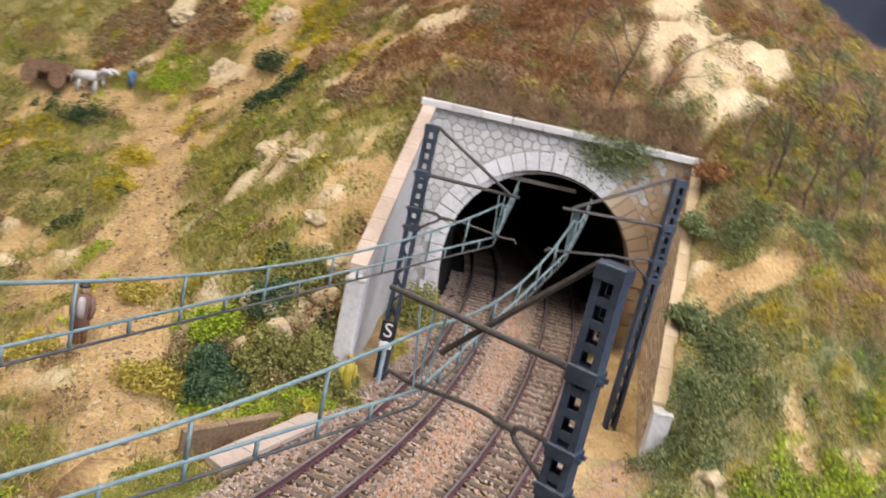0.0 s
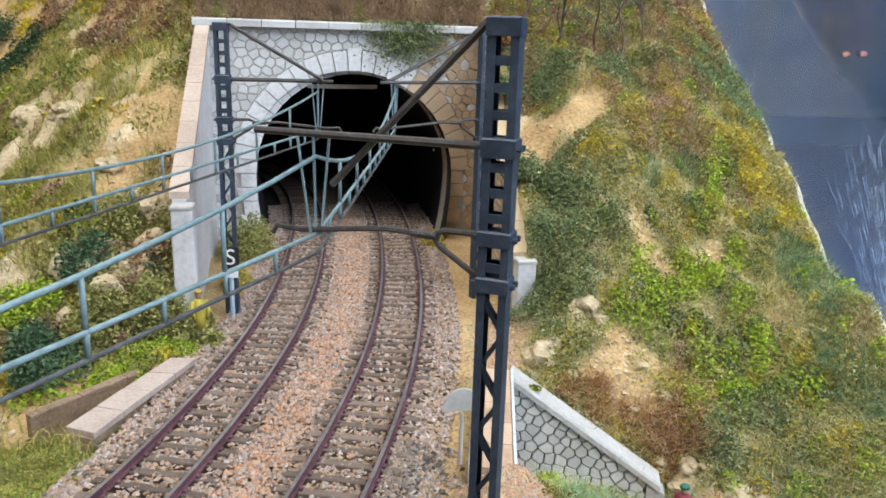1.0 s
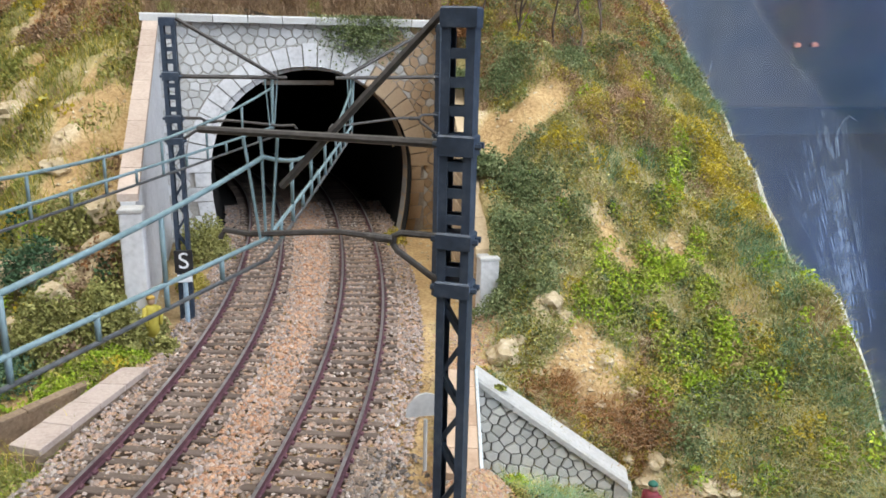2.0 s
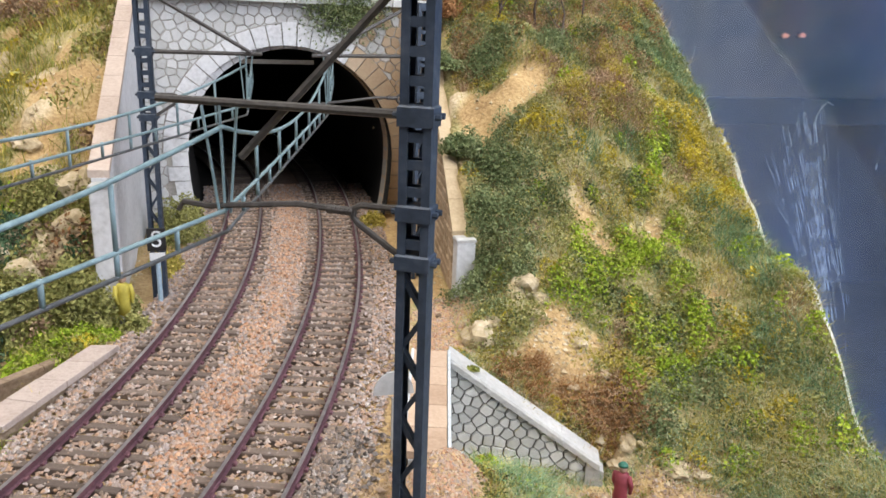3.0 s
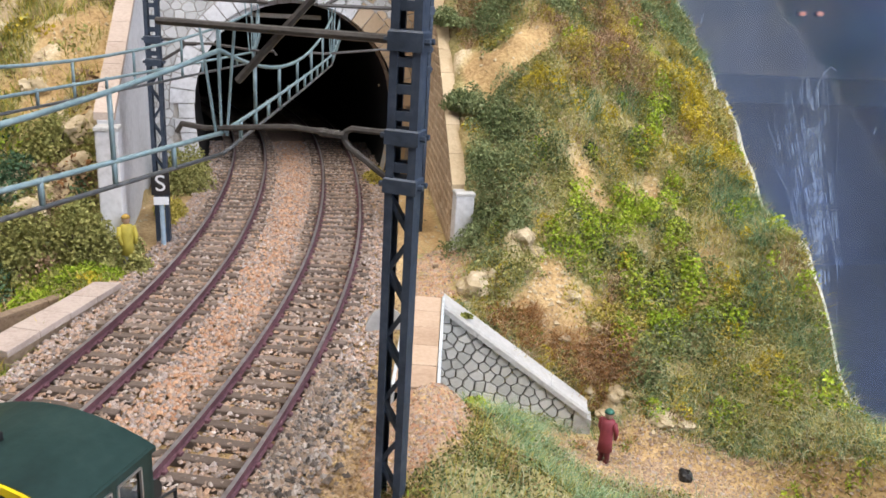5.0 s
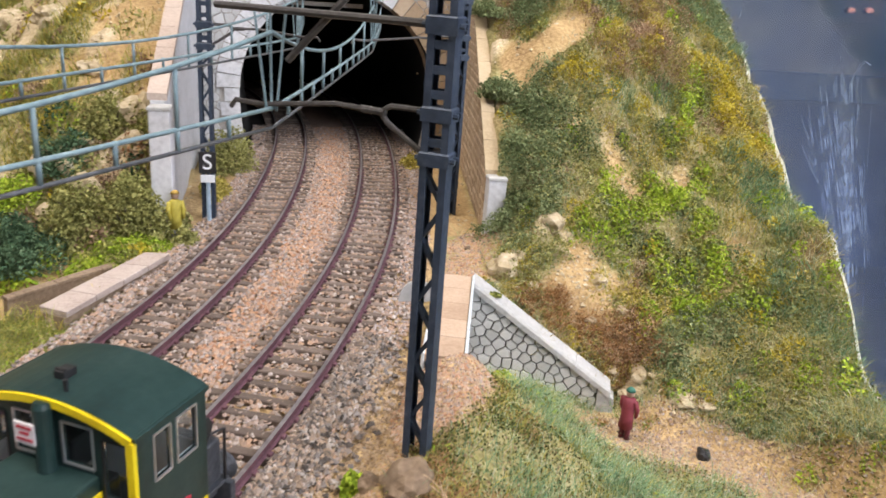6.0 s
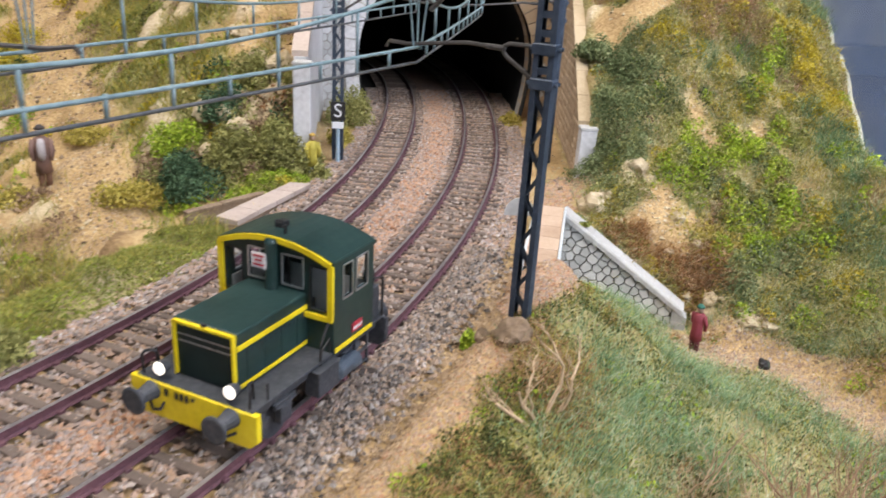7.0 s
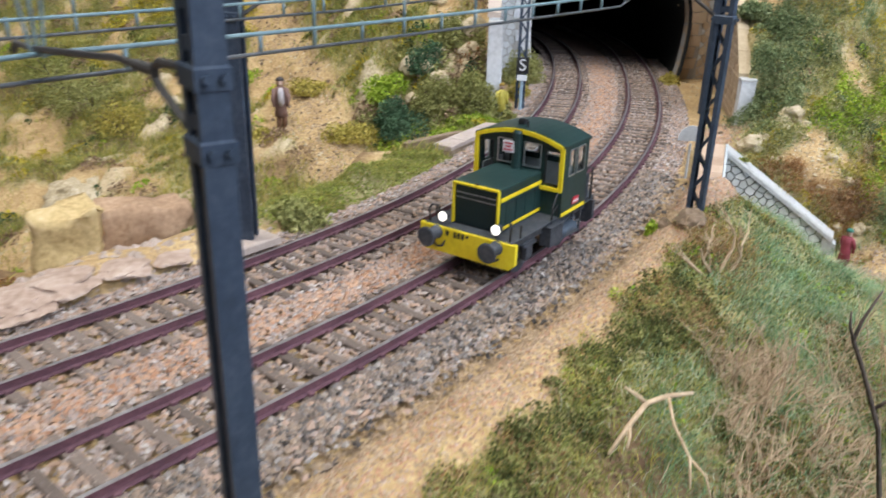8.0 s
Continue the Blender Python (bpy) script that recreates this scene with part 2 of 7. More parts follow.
GXX, GYY = np.meshgrid(XS, YS)
GXX = np.minimum(GXX, board_edge(GYY))
GS, GOFF = track_coords(GXX, GYY)
GS, GOFF = GS.reshape(GXX.shape), GOFF.reshape(GXX.shape)
GZ = blurred(coarse(GXX, GYY), 60)
GSP = spacing(GS)
# rough hillsides; the bed of the tracks stays flat between the wing walls
GZ += (vnoise(GXX, GYY, 34) - 0.5) * 12 + (vnoise(GXX, GYY, 13) - 0.5) * 6 + (vnoise(GXX, GYY, 6) - 0.5) * 2.4
GZ += smooth((GXX - 84) / 20) * smooth((GYY - 222) / 16) * smooth((440 - GYY) / 20) * ((vnoise(GXX + 5, GYY + 3, 21) - 0.5) * 9 + (vnoise(GXX + 50, GYY + 31, 11) - 0.5) * 5)
PORTAL_Y, PORTAL_LEAN = 446.0, 0.1  # the portal's face passes (20, 446) and recedes to the right


def portal_y(x):
    return PORTAL_Y + PORTAL_LEAN * (x - 20)


def wing_left(y):
    return -47 - 6 * (y - 305) / 135


def wing_right(y):
    return 77.7 + 15.3 * (y - 303) / 148


AT_WINGS = (GYY > 303) & (GYY < portal_y(GXX) + 2)
OUT = np.where(AT_WINGS, np.maximum(wing_left(GYY) - 1.5 - GXX, GXX - wing_right(GYY) - 1.5),
               np.maximum(-GOFF - 30.0, GOFF - GSP - 24.0))
BANK = np.where(AT_WINGS, 2.8, np.where(GYY < 228, 3.0, 14.0))
FLAT = -4.6
over = GYY >= portal_y(GXX) + 2
def trail(points, width):
    """1 on a path along the points, fading out at its width."""
    best = np.full(GXX.shape, 1e9)
    for (ax, ay), (bx, by) in zip(points[:-1], points[1:]):
        dx, dy = bx - ax, by - ay
        t = np.clip(((GXX - ax) * dx + (GYY - ay) * dy) / (dx * dx + dy * dy), 0, 1)
        best = np.minimum(best, np.hypot(GXX - ax - t * dx, GYY - ay - t * dy))
    return smooth((width * 1.3 - best) / (width * 0.6))


# beside the bridge the ground falls to the lower path, south of the stone wall
WA, WB = np.array([61.0, 244.0]), np.array([109.0, 226.5])
_wd = (WB - WA) / np.linalg.norm(WB - WA)
w_s = (GXX - WA[0]) * _wd[0] + (GYY - WA[1]) * _wd[1]
w_n = -(GXX - WA[0]) * _wd[1] + (GYY - WA[1]) * _wd[0]  # + behind the wall
hill = np.maximum(GZ, np.where(over & (GXX > -62) & (GXX < 96), 111 + 0.9 * np.clip(GYY - portal_y(GXX), 0, 30), -999))
_d = GYY - portal_y(GXX) - 2
hill = np.where(over & (GXX > -64) & (GXX < 98), np.minimum(hill, 108.5 + 2.0 * _d + 0.05 * _d * _d), hill)
bumps = (vnoise(GXX, GYY, 12) - 0.5) * 3 + (vnoise(GXX, GYY, 26) - 0.5) * 4
bank_r = np.interp(OUT, [-12, 0, 8, 17, 26, 42, 56, 70, 95, 160], [-4.6, -1.5, 2.5, 2.5, -0.5, -12, -20, -30, -37, -43])
bank_r = bank_r + 20 * smooth((GXX - board_edge(GYY) + 38) / 36)
share = smooth((206 - GYY + 0.25 * np.clip(GXX - 60, -40, 60)) / 22) * (GOFF < 0)
bank_r = bank_r - 12 * smooth((GYY - 158) / 26) * smooth((OUT - 12) / 14) * smooth((84 - OUT) / 28)
hill = hill + (bank_r + bumps * smooth(OUT / 20) - hill) * share
bank_l = np.interp(OUT, [-6, 2, 8, 17, 26, 45, 80], [-4.6, -1.5, 0.5, 0.5, -14, -40, -62])
share_l = smooth((208 - GYY) / 24) * (GOFF > 0)
hill = hill + (bank_l + bumps * smooth(OUT / 20) * 1.4 - hill) * share_l
# the grass in front of the wall ends below its stones
_foot = np.interp(w_s, [0, 14, 22, 34, 47], [-30, -30, -33, -38, -42])
_front = smooth((14 + w_n) / 12) * smooth((1.5 - w_n) / 3) * smooth((w_s + 6) / 8) * smooth((62 - w_s) / 10)
top_line = np.clip(-1 - 0.72 * w_s, -40, 0)
near = smooth(1 - np.abs(w_n - 2) / np.where(w_n > 1.5, 24, 40)) * smooth((w_s + 14) / 10) * smooth((70 - w_s) / 14)
hill = np.where(w_n > 1.5, hill + (top_line - 2 - hill) * near, hill + (-41 - hill) * near)
hill = hill + (np.minimum(hill, _foot) - hill) * _front
# the lower path is worn into the slope
TRAIL_RIGHT = [(98, 210), (108, 207), (130, 195), (150, 172), (172, 130), (180, 90), (170, 20)]
hill = hill + (np.minimum(hill, -41.5) - hill) * trail(TRAIL_RIGHT[:5], 12)
# a bare level plot between the bridge and the wing wall's pillar
plot = smooth((98 - GXX) / 15) * smooth((GYY - 248) / 10) * np.where(GXX > 82, smooth((305 - GYY) / 6), GYY < 303)
hill = hill + (np.minimum(hill, -2.5 + 0.5 * np.clip(GXX - 78, 0, 30) + (vnoise(GXX, GYY, 8) - 0.5) * 2) - hill) * plot
GZ = np.where(over, hill, np.where(OUT < 0, FLAT, FLAT + (hill - FLAT) * smooth(OUT / BANK)))
# the trough beside the outer track's parapet
TROUGH = smooth((8 - np.abs((GXX + 66) * 0.86 - (GYY - 240) * 0.5)) / 4) * smooth((GYY - 206) / 6) * smooth((262 - GYY) / 8)
GZ = GZ + (np.minimum(GZ, -16) - GZ) * TROUGH
GZ += np.where((OUT < 0) & ~over, (vnoise(GXX, GYY, 9) - 0.5) * 0.8, 0)
# the trough's near edge
_lip = smooth((10 - np.abs((GYY - 210) - 0.28 * (GXX + 66))) / 5) * smooth((GXX + 108) / 10) * smooth((-60 - GXX) / 5)
GZ = GZ + (np.maximum(GZ, -1.2) - GZ) * _lip

OUT = np.where(over, 60.0, OUT)
# what grows where: 0 bare earth, 1 green grass, 2 brown scrub, 3 pale rock, as shares
STEEP = np.zeros(GZ.shape)
STEEP[1:-1, 1:-1] = np.maximum(np.abs(GZ[2:, 1:-1] - GZ[:-2, 1:-1]), np.abs(GZ[1:-1, 2:] - GZ[1:-1, :-2])) > 26
STEEP = np.maximum(STEEP, blurred(STEEP, 2) > 0.05)
n1, n2, n3 = vnoise(GXX + 77, GYY, 46), vnoise(GXX, GYY + 55, 24), vnoise(GXX + 31, GYY + 9, 11)


def blobs(places):
    """1 near each place (x, y, radius), fading outwards."""
    out = np.zeros(GXX.shape)
    for x, y, r in places:
        d = np.hypot(GXX - x, GYY - y) + (n3 - 0.5) * r * 0.9
        out = np.maximum(out, smooth((r * 1.15 - d) / (r * 0.45)))
    return out


TRAIL_LEFT = [(-111, 244), (-129, 279), (-145, 310), (-168, 354), (-198, 411), (-225, 473), (-252, 535), (-284, 569), (-322, 590), (-356, 596), (-430, 620)]
TRAIL_CHUTE = [(-226, 556), (-222, 573), (-225, 618), (-229, 658), (-231, 680), (-233, 705), (-236, 815)]
SAND = blobs([(103, 361, 12), (113, 358, 13), (125, 359, 10), (133, 295, 6), (130, 307, 5), (158, 299, 5), (147, 297, 3), (119, 286, 4), (117, 320, 4), (170, 306, 2), (200, 331, 4), (106, 262, 9), (109, 252, 9), (112, 248, 6), (104, 267, 6), (119, 260, 4), (149, 217, 4), (153, 201, 4), (132, 217, 6), (96, 256, 6), (-236, 208, 24), (-262, 235, 20), (-205, 190, 14), (-285, 268, 26), (-302, 300, 20), (-300, 454, 16), (-284, 418, 16), (-62, 340, 7), (-82, 385, 8), (-79, 352, 9), (-78, 411, 8), (-294, 454, 8), (-317, 469, 9)])
CLIFF = blobs([(76, 527, 30), (102, 500, 30), (119, 517, 24), (100, 476, 14), (68, 572, 22), (90, 545, 22), (110, 540, 20), (-77, 561, 20), (92, 374, 5), (96, 279, 3), (127, 309, 3), (136, 294, 3), (117, 318, 3), (133, 218, 3), (119, 231, 4), (-83, 375, 6), (-131, 416, 8), (-138, 441, 10), (-150, 427, 9), (-252, 627, 14), (-334, 691, 14), (-342, 650, 9), (-94, 321, 8), (-76, 304, 6), (-295, 436, 9), (-268, 398, 10), (-275, 372, 8)])
PLOT = blobs([(66, 286, 8), (73, 293, 8), (64, 271, 8), (70, 277, 8), (78, 297, 6), (63, 258, 7), (69, 262, 6), (78, 286, 6)])
HILL_PATH = np.maximum(np.maximum(trail(TRAIL_LEFT[:7], 19), trail(TRAIL_LEFT[6:], 13)), trail(TRAIL_CHUTE, 8.5)) * (1 - blobs([(-238, 544, 9), (-228, 532, 8), (-246, 562, 7)]))
PATHS = np.maximum(np.maximum(HILL_PATH, trail(TRAIL_RIGHT, 17)), PLOT)
EARTHY = np.clip(PATHS + SAND, 0, 1)
VERGE = smooth((OUT + 5) / 6)
RIGHT = GXX > 20
FAR = smooth((GYY - 432) / 30)
RIDGES = blobs([(-187, 504, 26), (-182, 452, 18), (-165, 480, 20), (-125, 400, 24), (-143, 375, 20), (-105, 390, 15), (-160, 400, 16), (-88, 436, 18), (-78, 459, 14), (-115, 430, 16), (-134, 477, 22),
                (-94, 449, 16), (-327, 507, 30), (-312, 557, 20), (-280, 480, 22), (-258, 444, 22), (-330, 560, 22), (-240, 415, 13), (-110, 340, 18), (-130, 330, 14), (-92, 350, 12), (-150, 540, 20), (-395, 457, 34), (-322, 388, 24), (-350, 425, 26), (-288, 410, 12), (-425, 500, 36), (-255, 350, 14), (-440, 620, 34), (-415, 700, 44), (-480, 560, 40), (-480, 680, 40), (-360, 720, 24)])
GREEN = np.where(RIGHT, smooth((n1 * 0.5 + n2 * 0.45 + n3 * 0.3 - 0.30) / 0.22), np.maximum(RIDGES, smooth((n1 * 0.5 + n2 * 0.45 + n3 * 0.3 - 0.54) / 0.2)))
BROWN = smooth((n2 * 0.5 + n1 * 0.4 + n3 * 0.3 - 0.60) / 0.18) * 0.8
over_tunnel = FAR * smooth((GXX + 90) / 40)
BROWN = np.clip(np.maximum(BROWN, over_tunnel * smooth((n1 + n3 * 0.4 - 0.25) / 0.3)), 0, 1)
GREEN = GREEN * (1 - 0.6 * over_tunnel)
near_right = (GYY < 212) & (GOFF < 0)
SHOULDER = np.interp(GYY, [0, 60, 110, 140, 158, 185, 228], [19, 15, 13, 9, 19, 20, 10])  # width of the bare strip beside the inner track
GREEN = np.where(near_right, smooth((OUT - SHOULDER + (n3 - 0.5) * 10) / 8), GREEN)
BROWN = np.where(near_right, smooth((OUT - SHOULDER - 5) / 10) * smooth((n2 * 0.6 + n1 * 0.5 + (95 - GYY) / 260 - 0.62) / 0.2), BROWN)
near_left = (GYY < 215) & (GOFF > 0)
GREEN = np.where(near_left, smooth((14 - np.abs(OUT - 9)) / 6) * smooth((GYY - 120) / 30) + smooth((n2 - 0.62) / 0.1) * smooth((OUT - 30) / 10) * smooth((GXX + 215) / 60), GREEN)
BROWN = np.maximum(BROWN, 0.75 * blobs([(-126, 226, 18), (-150, 240, 18), (-163, 262, 14), (-110, 226, 12), (-140, 215, 18), (-180, 245, 16)]))
BROWN = np.where(near_left, np.maximum(BROWN, smooth((OUT - 22) / 10) * 0.8), BROWN)
EARTH = np.maximum(EARTHY, 1 - VERGE)
ROCK = np.maximum(CLIFF, smooth((vnoise(GXX + 200, GYY + 300, 30) * 0.7 + n3 * 0.4 - 0.80) / 0.1) * 0.7 * (GXX < 60)) * (1 - EARTH) * (1 - near_right)
# rock stands proud of the hillside
GZ += ROCK * (0.5 + 6 * np.abs(vnoise(GXX, GYY, 14) - 0.5) + 4 * vnoise(GXX, GYY, 9) + 2.5 * vnoise(GXX, GYY, 5)) + np.where((GXX < -45) & (GYY > 330), RIDGES * (2 + 3 * n3), 0) + SAND * (vnoise(GXX, GYY, 7) - 0.5) * 3


def ground_at(x, y):
    """Height of the ground at a place, or at arrays of places."""
    x, y = np.asarray(x, float), np.asarray(y, float)
    u, v = (x - XS[0]) / CELL, (y - YS[0]) / CELL
    i, j = np.clip(u.astype(int), 0, len(XS) - 2), np.clip(v.astype(int), 0, len(YS) - 2)
    u, v = np.clip(u - i, 0, 1), np.clip(v - j, 0, 1)
    return (GZ[j, i] * (1 - u) + GZ[j, i + 1] * u) * (1 - v) + (GZ[j + 1, i] * (1 - u) + GZ[j + 1, i + 1] * u) * v


def sample(field, x, y):
    i = np.clip(((np.asarray(x) - XS[0]) / CELL).round().astype(int), 0, len(XS) - 1)
    j = np.clip(((np.asarray(y) - YS[0]) / CELL).round().astype(int), 0, len(YS) - 1)
    return field[j, i]


def ground_material():
    mat = bpy.data.materials.new("layout_ground")
    mat.use_nodes = True
    nt = mat.node_tree
    n, l = nt.nodes, nt.links
    bs = n["Principled BSDF"]
    co, at_ = n.new("ShaderNodeTexCoord"), n.new("ShaderNodeAttribute")
    at_.attribute_name = "cover"
    sep = n.new("ShaderNodeSeparateColor")
    l.new(at_.outputs["Color"], sep.inputs[0])
    fine, broad = n.new("ShaderNodeTexNoise"), n.new("ShaderNodeTexNoise")
    for tex, scale in ((fine, 650.0), (broad, 70.0)):
        tex.inputs["Scale"].default_value, tex.inputs["Detail"].default_value = scale, 5.0
        l.new(co.outputs["Object"], tex.inputs["Vector"])
    half = n.new("ShaderNodeMix")
    half.inputs[0].default_value = 0.45
    l.new(fine.outputs[0], half.inputs[2]), l.new(broad.outputs[0], half.inputs[3])

    def ramp(stops):
        r = n.new("ShaderNodeValToRGB")
        for i, c in enumerate(stops):
            e = r.color_ramp.elements[i] if i < 2 else r.color_ramp.elements.new(0.5)
            e.position, e.color = 0.3 + 0.4 * i / (len(stops) - 1), (*c, 1)
        l.new(half.outputs[0], r.inputs[0])
        return r.outputs[0]

    colour = ramp([(0.25, 0.155, 0.07), (0.465, 0.318, 0.15), (0.635, 0.48, 0.255)])
    for sock, stops in (("Red", [(0.14, 0.13, 0.045), (0.34, 0.30, 0.125), (0.56, 0.49, 0.28)]),
                        ("Green", [(0.07, 0.04, 0.02), (0.17, 0.10, 0.05), (0.30, 0.20, 0.10)]),
                        ("Blue", [(0.38, 0.29, 0.17), (0.60, 0.49, 0.32), (0.76, 0.67, 0.50)])):
        m = n.new("ShaderNodeMix")
        m.data_type = "RGBA"
        l.new(sep.outputs[sock], m.inputs[0]), l.new(colour, m.inputs[6]), l.new(ramp(stops), m.inputs[7])
        colour = m.outputs[2]
    l.new(colour, bs.inputs["Base Color"])
    bs.inputs["Roughness"].default_value = 0.95
    b = n.new("ShaderNodeBump")
    b.inputs["Strength"].default_value, b.inputs["Distance"].default_value = 0.8, 0.0012
    l.new(fine.outputs[0], b.inputs["Height"]), l.new(b.outputs[0], bs.inputs["Normal"])
    return mat


def build_ground():
    ny, nx = GXX.shape
    verts = np.stack([GXX, GYY, GZ], -1).reshape(-1, 3) * MM
    idx = np.arange(ny * nx).reshape(ny, nx)
    quads = np.stack([idx[:-1, :-1], idx[:-1, 1:], idx[1:, 1:], idx[1:, :-1]], -1).reshape(-1, 4)
    z = GZ.ravel()[quads]
    x, y = GXX.ravel()[quads].mean(1), GYY.ravel()[quads].mean(1)
    gone = ((np.ptp(z, axis=1) > 40) & (np.abs(y - portal_y(x) - 2) < 9)) | (np.ptp(GXX.ravel()[quads], axis=1) < 0.01)
    me = bpy.data.meshes.new("ground")
    me.from_pydata(verts.tolist(), [], quads[~gone].tolist())
    me.materials.append(ground_material())
    cover = me.color_attributes.new("cover", "FLOAT_COLOR", "POINT")
    c = np.stack([GREEN * (1 - EARTH), BROWN * (1 - EARTH), ROCK, 1 + 0 * ROCK], -1).astype(np.float32)
    cover.data.foreach_set("color", c.ravel())
    me.polygons.foreach_set("use_smooth", [True] * len(me.polygons))
    ob = new("ground", me)
    return tagged(ob, "modelled sandy hillside with earth paths, rock and scrub", "ground", kind="structure")


ground = build_ground()

# ---- the two railway tracks ----
def sweep(profile, s0, s1, off, step=6.0, mats=None):
    """A section (off, z) swept along the track from s0 to s1; off(s) is its middle."""
    g = Geo()
    n = len(profile)
    ss = np.arange(s0, s1 + 0.1, step)
    for s in ss:
        o = off(s)
        for p, z in profile:
            x, y, _ = along(s, o + p)
            g.v.append((x, y, z))
    for i in range(len(ss) - 1):
        for k in range(n):
            j = (k + 1) % n
            g.f.append((i * n + k, i * n + j, i * n + n + j, i * n + n + k))
            g.m.append(mats[k] if mats else 0)
    g.f += [tuple(range(n)), tuple(range(len(g.v) - n, len(g.v)))[::-1]]
    g.m += [0, 0]
    return g


S_FROM, S_TO = -150.0, 820.0
RAIL = [(-0.85, -2.3), (0.85, -2.3), (0.85, -2.0), (0.3, -1.7), (0.3, -0.65), (0.5, -0.5), (0.55, -0.05), (0.5, 0.0), (-0.5, 0.0), (-0.55, -0.05), (-0.5, -0.5), (-0.3, -0.65), (-0.3, -1.7), (-0.85, -2.0)]
RAIL_MATS = [0, 0, 0, 0, 0, 0, 0, 1, 0, 0, 0, 0, 0, 0]


def build_track(off, label):
    track = base("railway_track", at(*along(200, off(200))[:2], -4.6), label, "railway track", "tracks on the layout")
    inv = track.matrix_world.inverted()
    for side in (-8.75, 8.75):
        ob = part("rail", sweep(RAIL, S_FROM, S_TO, lambda s: off(s) + side, 5.0, RAIL_MATS), [M_RAIL_SIDE, M_RAIL_TOP], track)
        ob.matrix_parent_inverse = inv
    sleeper = Geo().box(0, 0, 0, 2.6, 29.5, 2.2, ch=0.25).mesh("sleeper", M_SLEEPER)
    chairs = Geo()
    s, rng = S_FROM + 3, random.Random(3)
    while s < S_TO - 3:
        x, y, th = along(s, off(s))
        ob = part("sleeper", sleeper, None, track)
        ob.matrix_parent_inverse = inv
        ob.matrix_basis = at(x, y, -3.42 + rng.uniform(-0.08, 0.05), th + rng.uniform(-0.03, 0.03))
        if s < 480:
            for side in (-8.75, 8.75):
                for d in (-1.25, 1.25):
                    cx, cy, _ = along(s, off(s) + side + d)
                    chairs.box(cx, cy, -1.95, 1.5, 0.9, 0.75, th, ch=0.15)
        s += 7.0
    ob = part("chair_fastening", chairs, M_RAIL_SIDE, track, "rusty rail chairs")
    ob.matrix_parent_inverse = inv
    ob["kind"] = "stuff"
    return track


build_track(lambda s: 0.0, "curved model track with rusty rails on dark wooden sleepers")
build_track(lambda s: float(spacing(s)), "outer model track with rusty rails on dark wooden sleepers")


def stones(count, place, r0, r1, seed):
    """Many small angular stones; place(rng) gives x, y, z."""
    rng = random.Random(seed)
    shapes = []
    for _ in range(12):
        pts = [Vector((rng.uniform(0.6, 1.1) * a, rng.uniform(0.6, 1.1) * b, rng.uniform(0.45, 0.8) * c))
               for a, b, c in ((1, 0, 0), (-1, 0, 0), (0, 1, 0), (0, -1, 0), (0, 0, 1), (0, 0, -1))]
        pts = [p + Vector((rng.uniform(-.3, .3), rng.uniform(-.3, .3), rng.uniform(-.2, .2))) for p in pts]
        shapes.append(np.array(pts))
    faces = np.array([(0, 2, 4), (2, 1, 4), (1, 3, 4), (3, 0, 4), (2, 0, 5), (1, 2, 5), (3, 1, 5), (0, 3, 5)])
    vs, fs = [], []
    for n in range(count):
        x, y, z = place(rng)
        a, r = rng.uniform(0, 6.28), rng.uniform(r0, r1)
        ca, sa = math.cos(a) * r, math.sin(a) * r
        p = shapes[n % 12]
        vs.append(np.stack([x + p[:, 0] * ca - p[:, 1] * sa, y + p[:, 0] * sa + p[:, 1] * ca, z + p[:, 2] * r], 1))
        fs.append(faces + 6 * n)
    g = Geo()
    g.v, g.f = np.concatenate(vs).tolist(), np.concatenate(fs).tolist()
    g.m = [0]
    return g


def bed_place(lo, hi, z0, s_hi=600.0, inside=False):
    """Random places in the bed; more of them nearer."""
    def place(rng):
        while True:
            s = -60 + (s_hi + 60) * rng.random() ** 1.35
            sp = float(spacing(s))
            o = rng.uniform(lo, sp + 24 if hi is None else hi(sp))
            x, y, _ = along(s, o)
            d = min(abs(o), abs(o - sp))
            if abs(d - 8.75) < 1.3 or (d < 14.5) != inside and rng.random() < 0.75:
                continue
            z = z0 + rng.uniform(-0.5, 0.35) + (0.45 if d < 15 else 0.0)
            return x, y, z
    return place


whole("ballast", stones(24000, bed_place(-24, lambda sp: sp + 23, -3.35, inside=True), 0.5, 1.1, 4), M_BALLAST_DIM, "oily brown stone ballast between the rails", "ballast", kind="stuff")
whole("ballast", stones(36000, bed_place(-24, lambda sp: sp + 23, -3.35), 0.5, 1.1, 1), M_BALLAST, "loose mixed grey and ochre stone ballast", "ballast", kind="stuff")
def middle_place(rng):
    s = -60 + 660 * rng.random() ** 1.35
    sp = float(spacing(s))
    x, y, _ = along(s, sp / 2 + max(-1.0, min(1.0, rng.gauss(0, 0.42))) * (sp / 2 - 11))
    return x, y, -3.1 + rng.uniform(-0.5, 0.35)


whole("ballast", stones(8500, middle_place, 0.5, 1.05, 2), M_BALLAST_WARM, "rust-pink stone ballast between the tracks", "ballast", kind="stuff")


def shoulder_place(rng):
    s = -60 + 340 * rng.random()
    x, y, _ = along(s, -10.5 - min(abs(rng.gauss(0, 7.0)), 22))
    return x, y, -3.2 + rng.uniform(-0.4, 0.4) + 0.25


# grey stone, its colour also darkened for shadow beside the locomotive
shoulder_bed = whole("ballast", stones(9500, shoulder_place, 0.55, 1.25, 6), M_BALLAST_GREY, "dark grey stone ballast on the shoulder, with shadow in its colour", "ballast", kind="stuff")


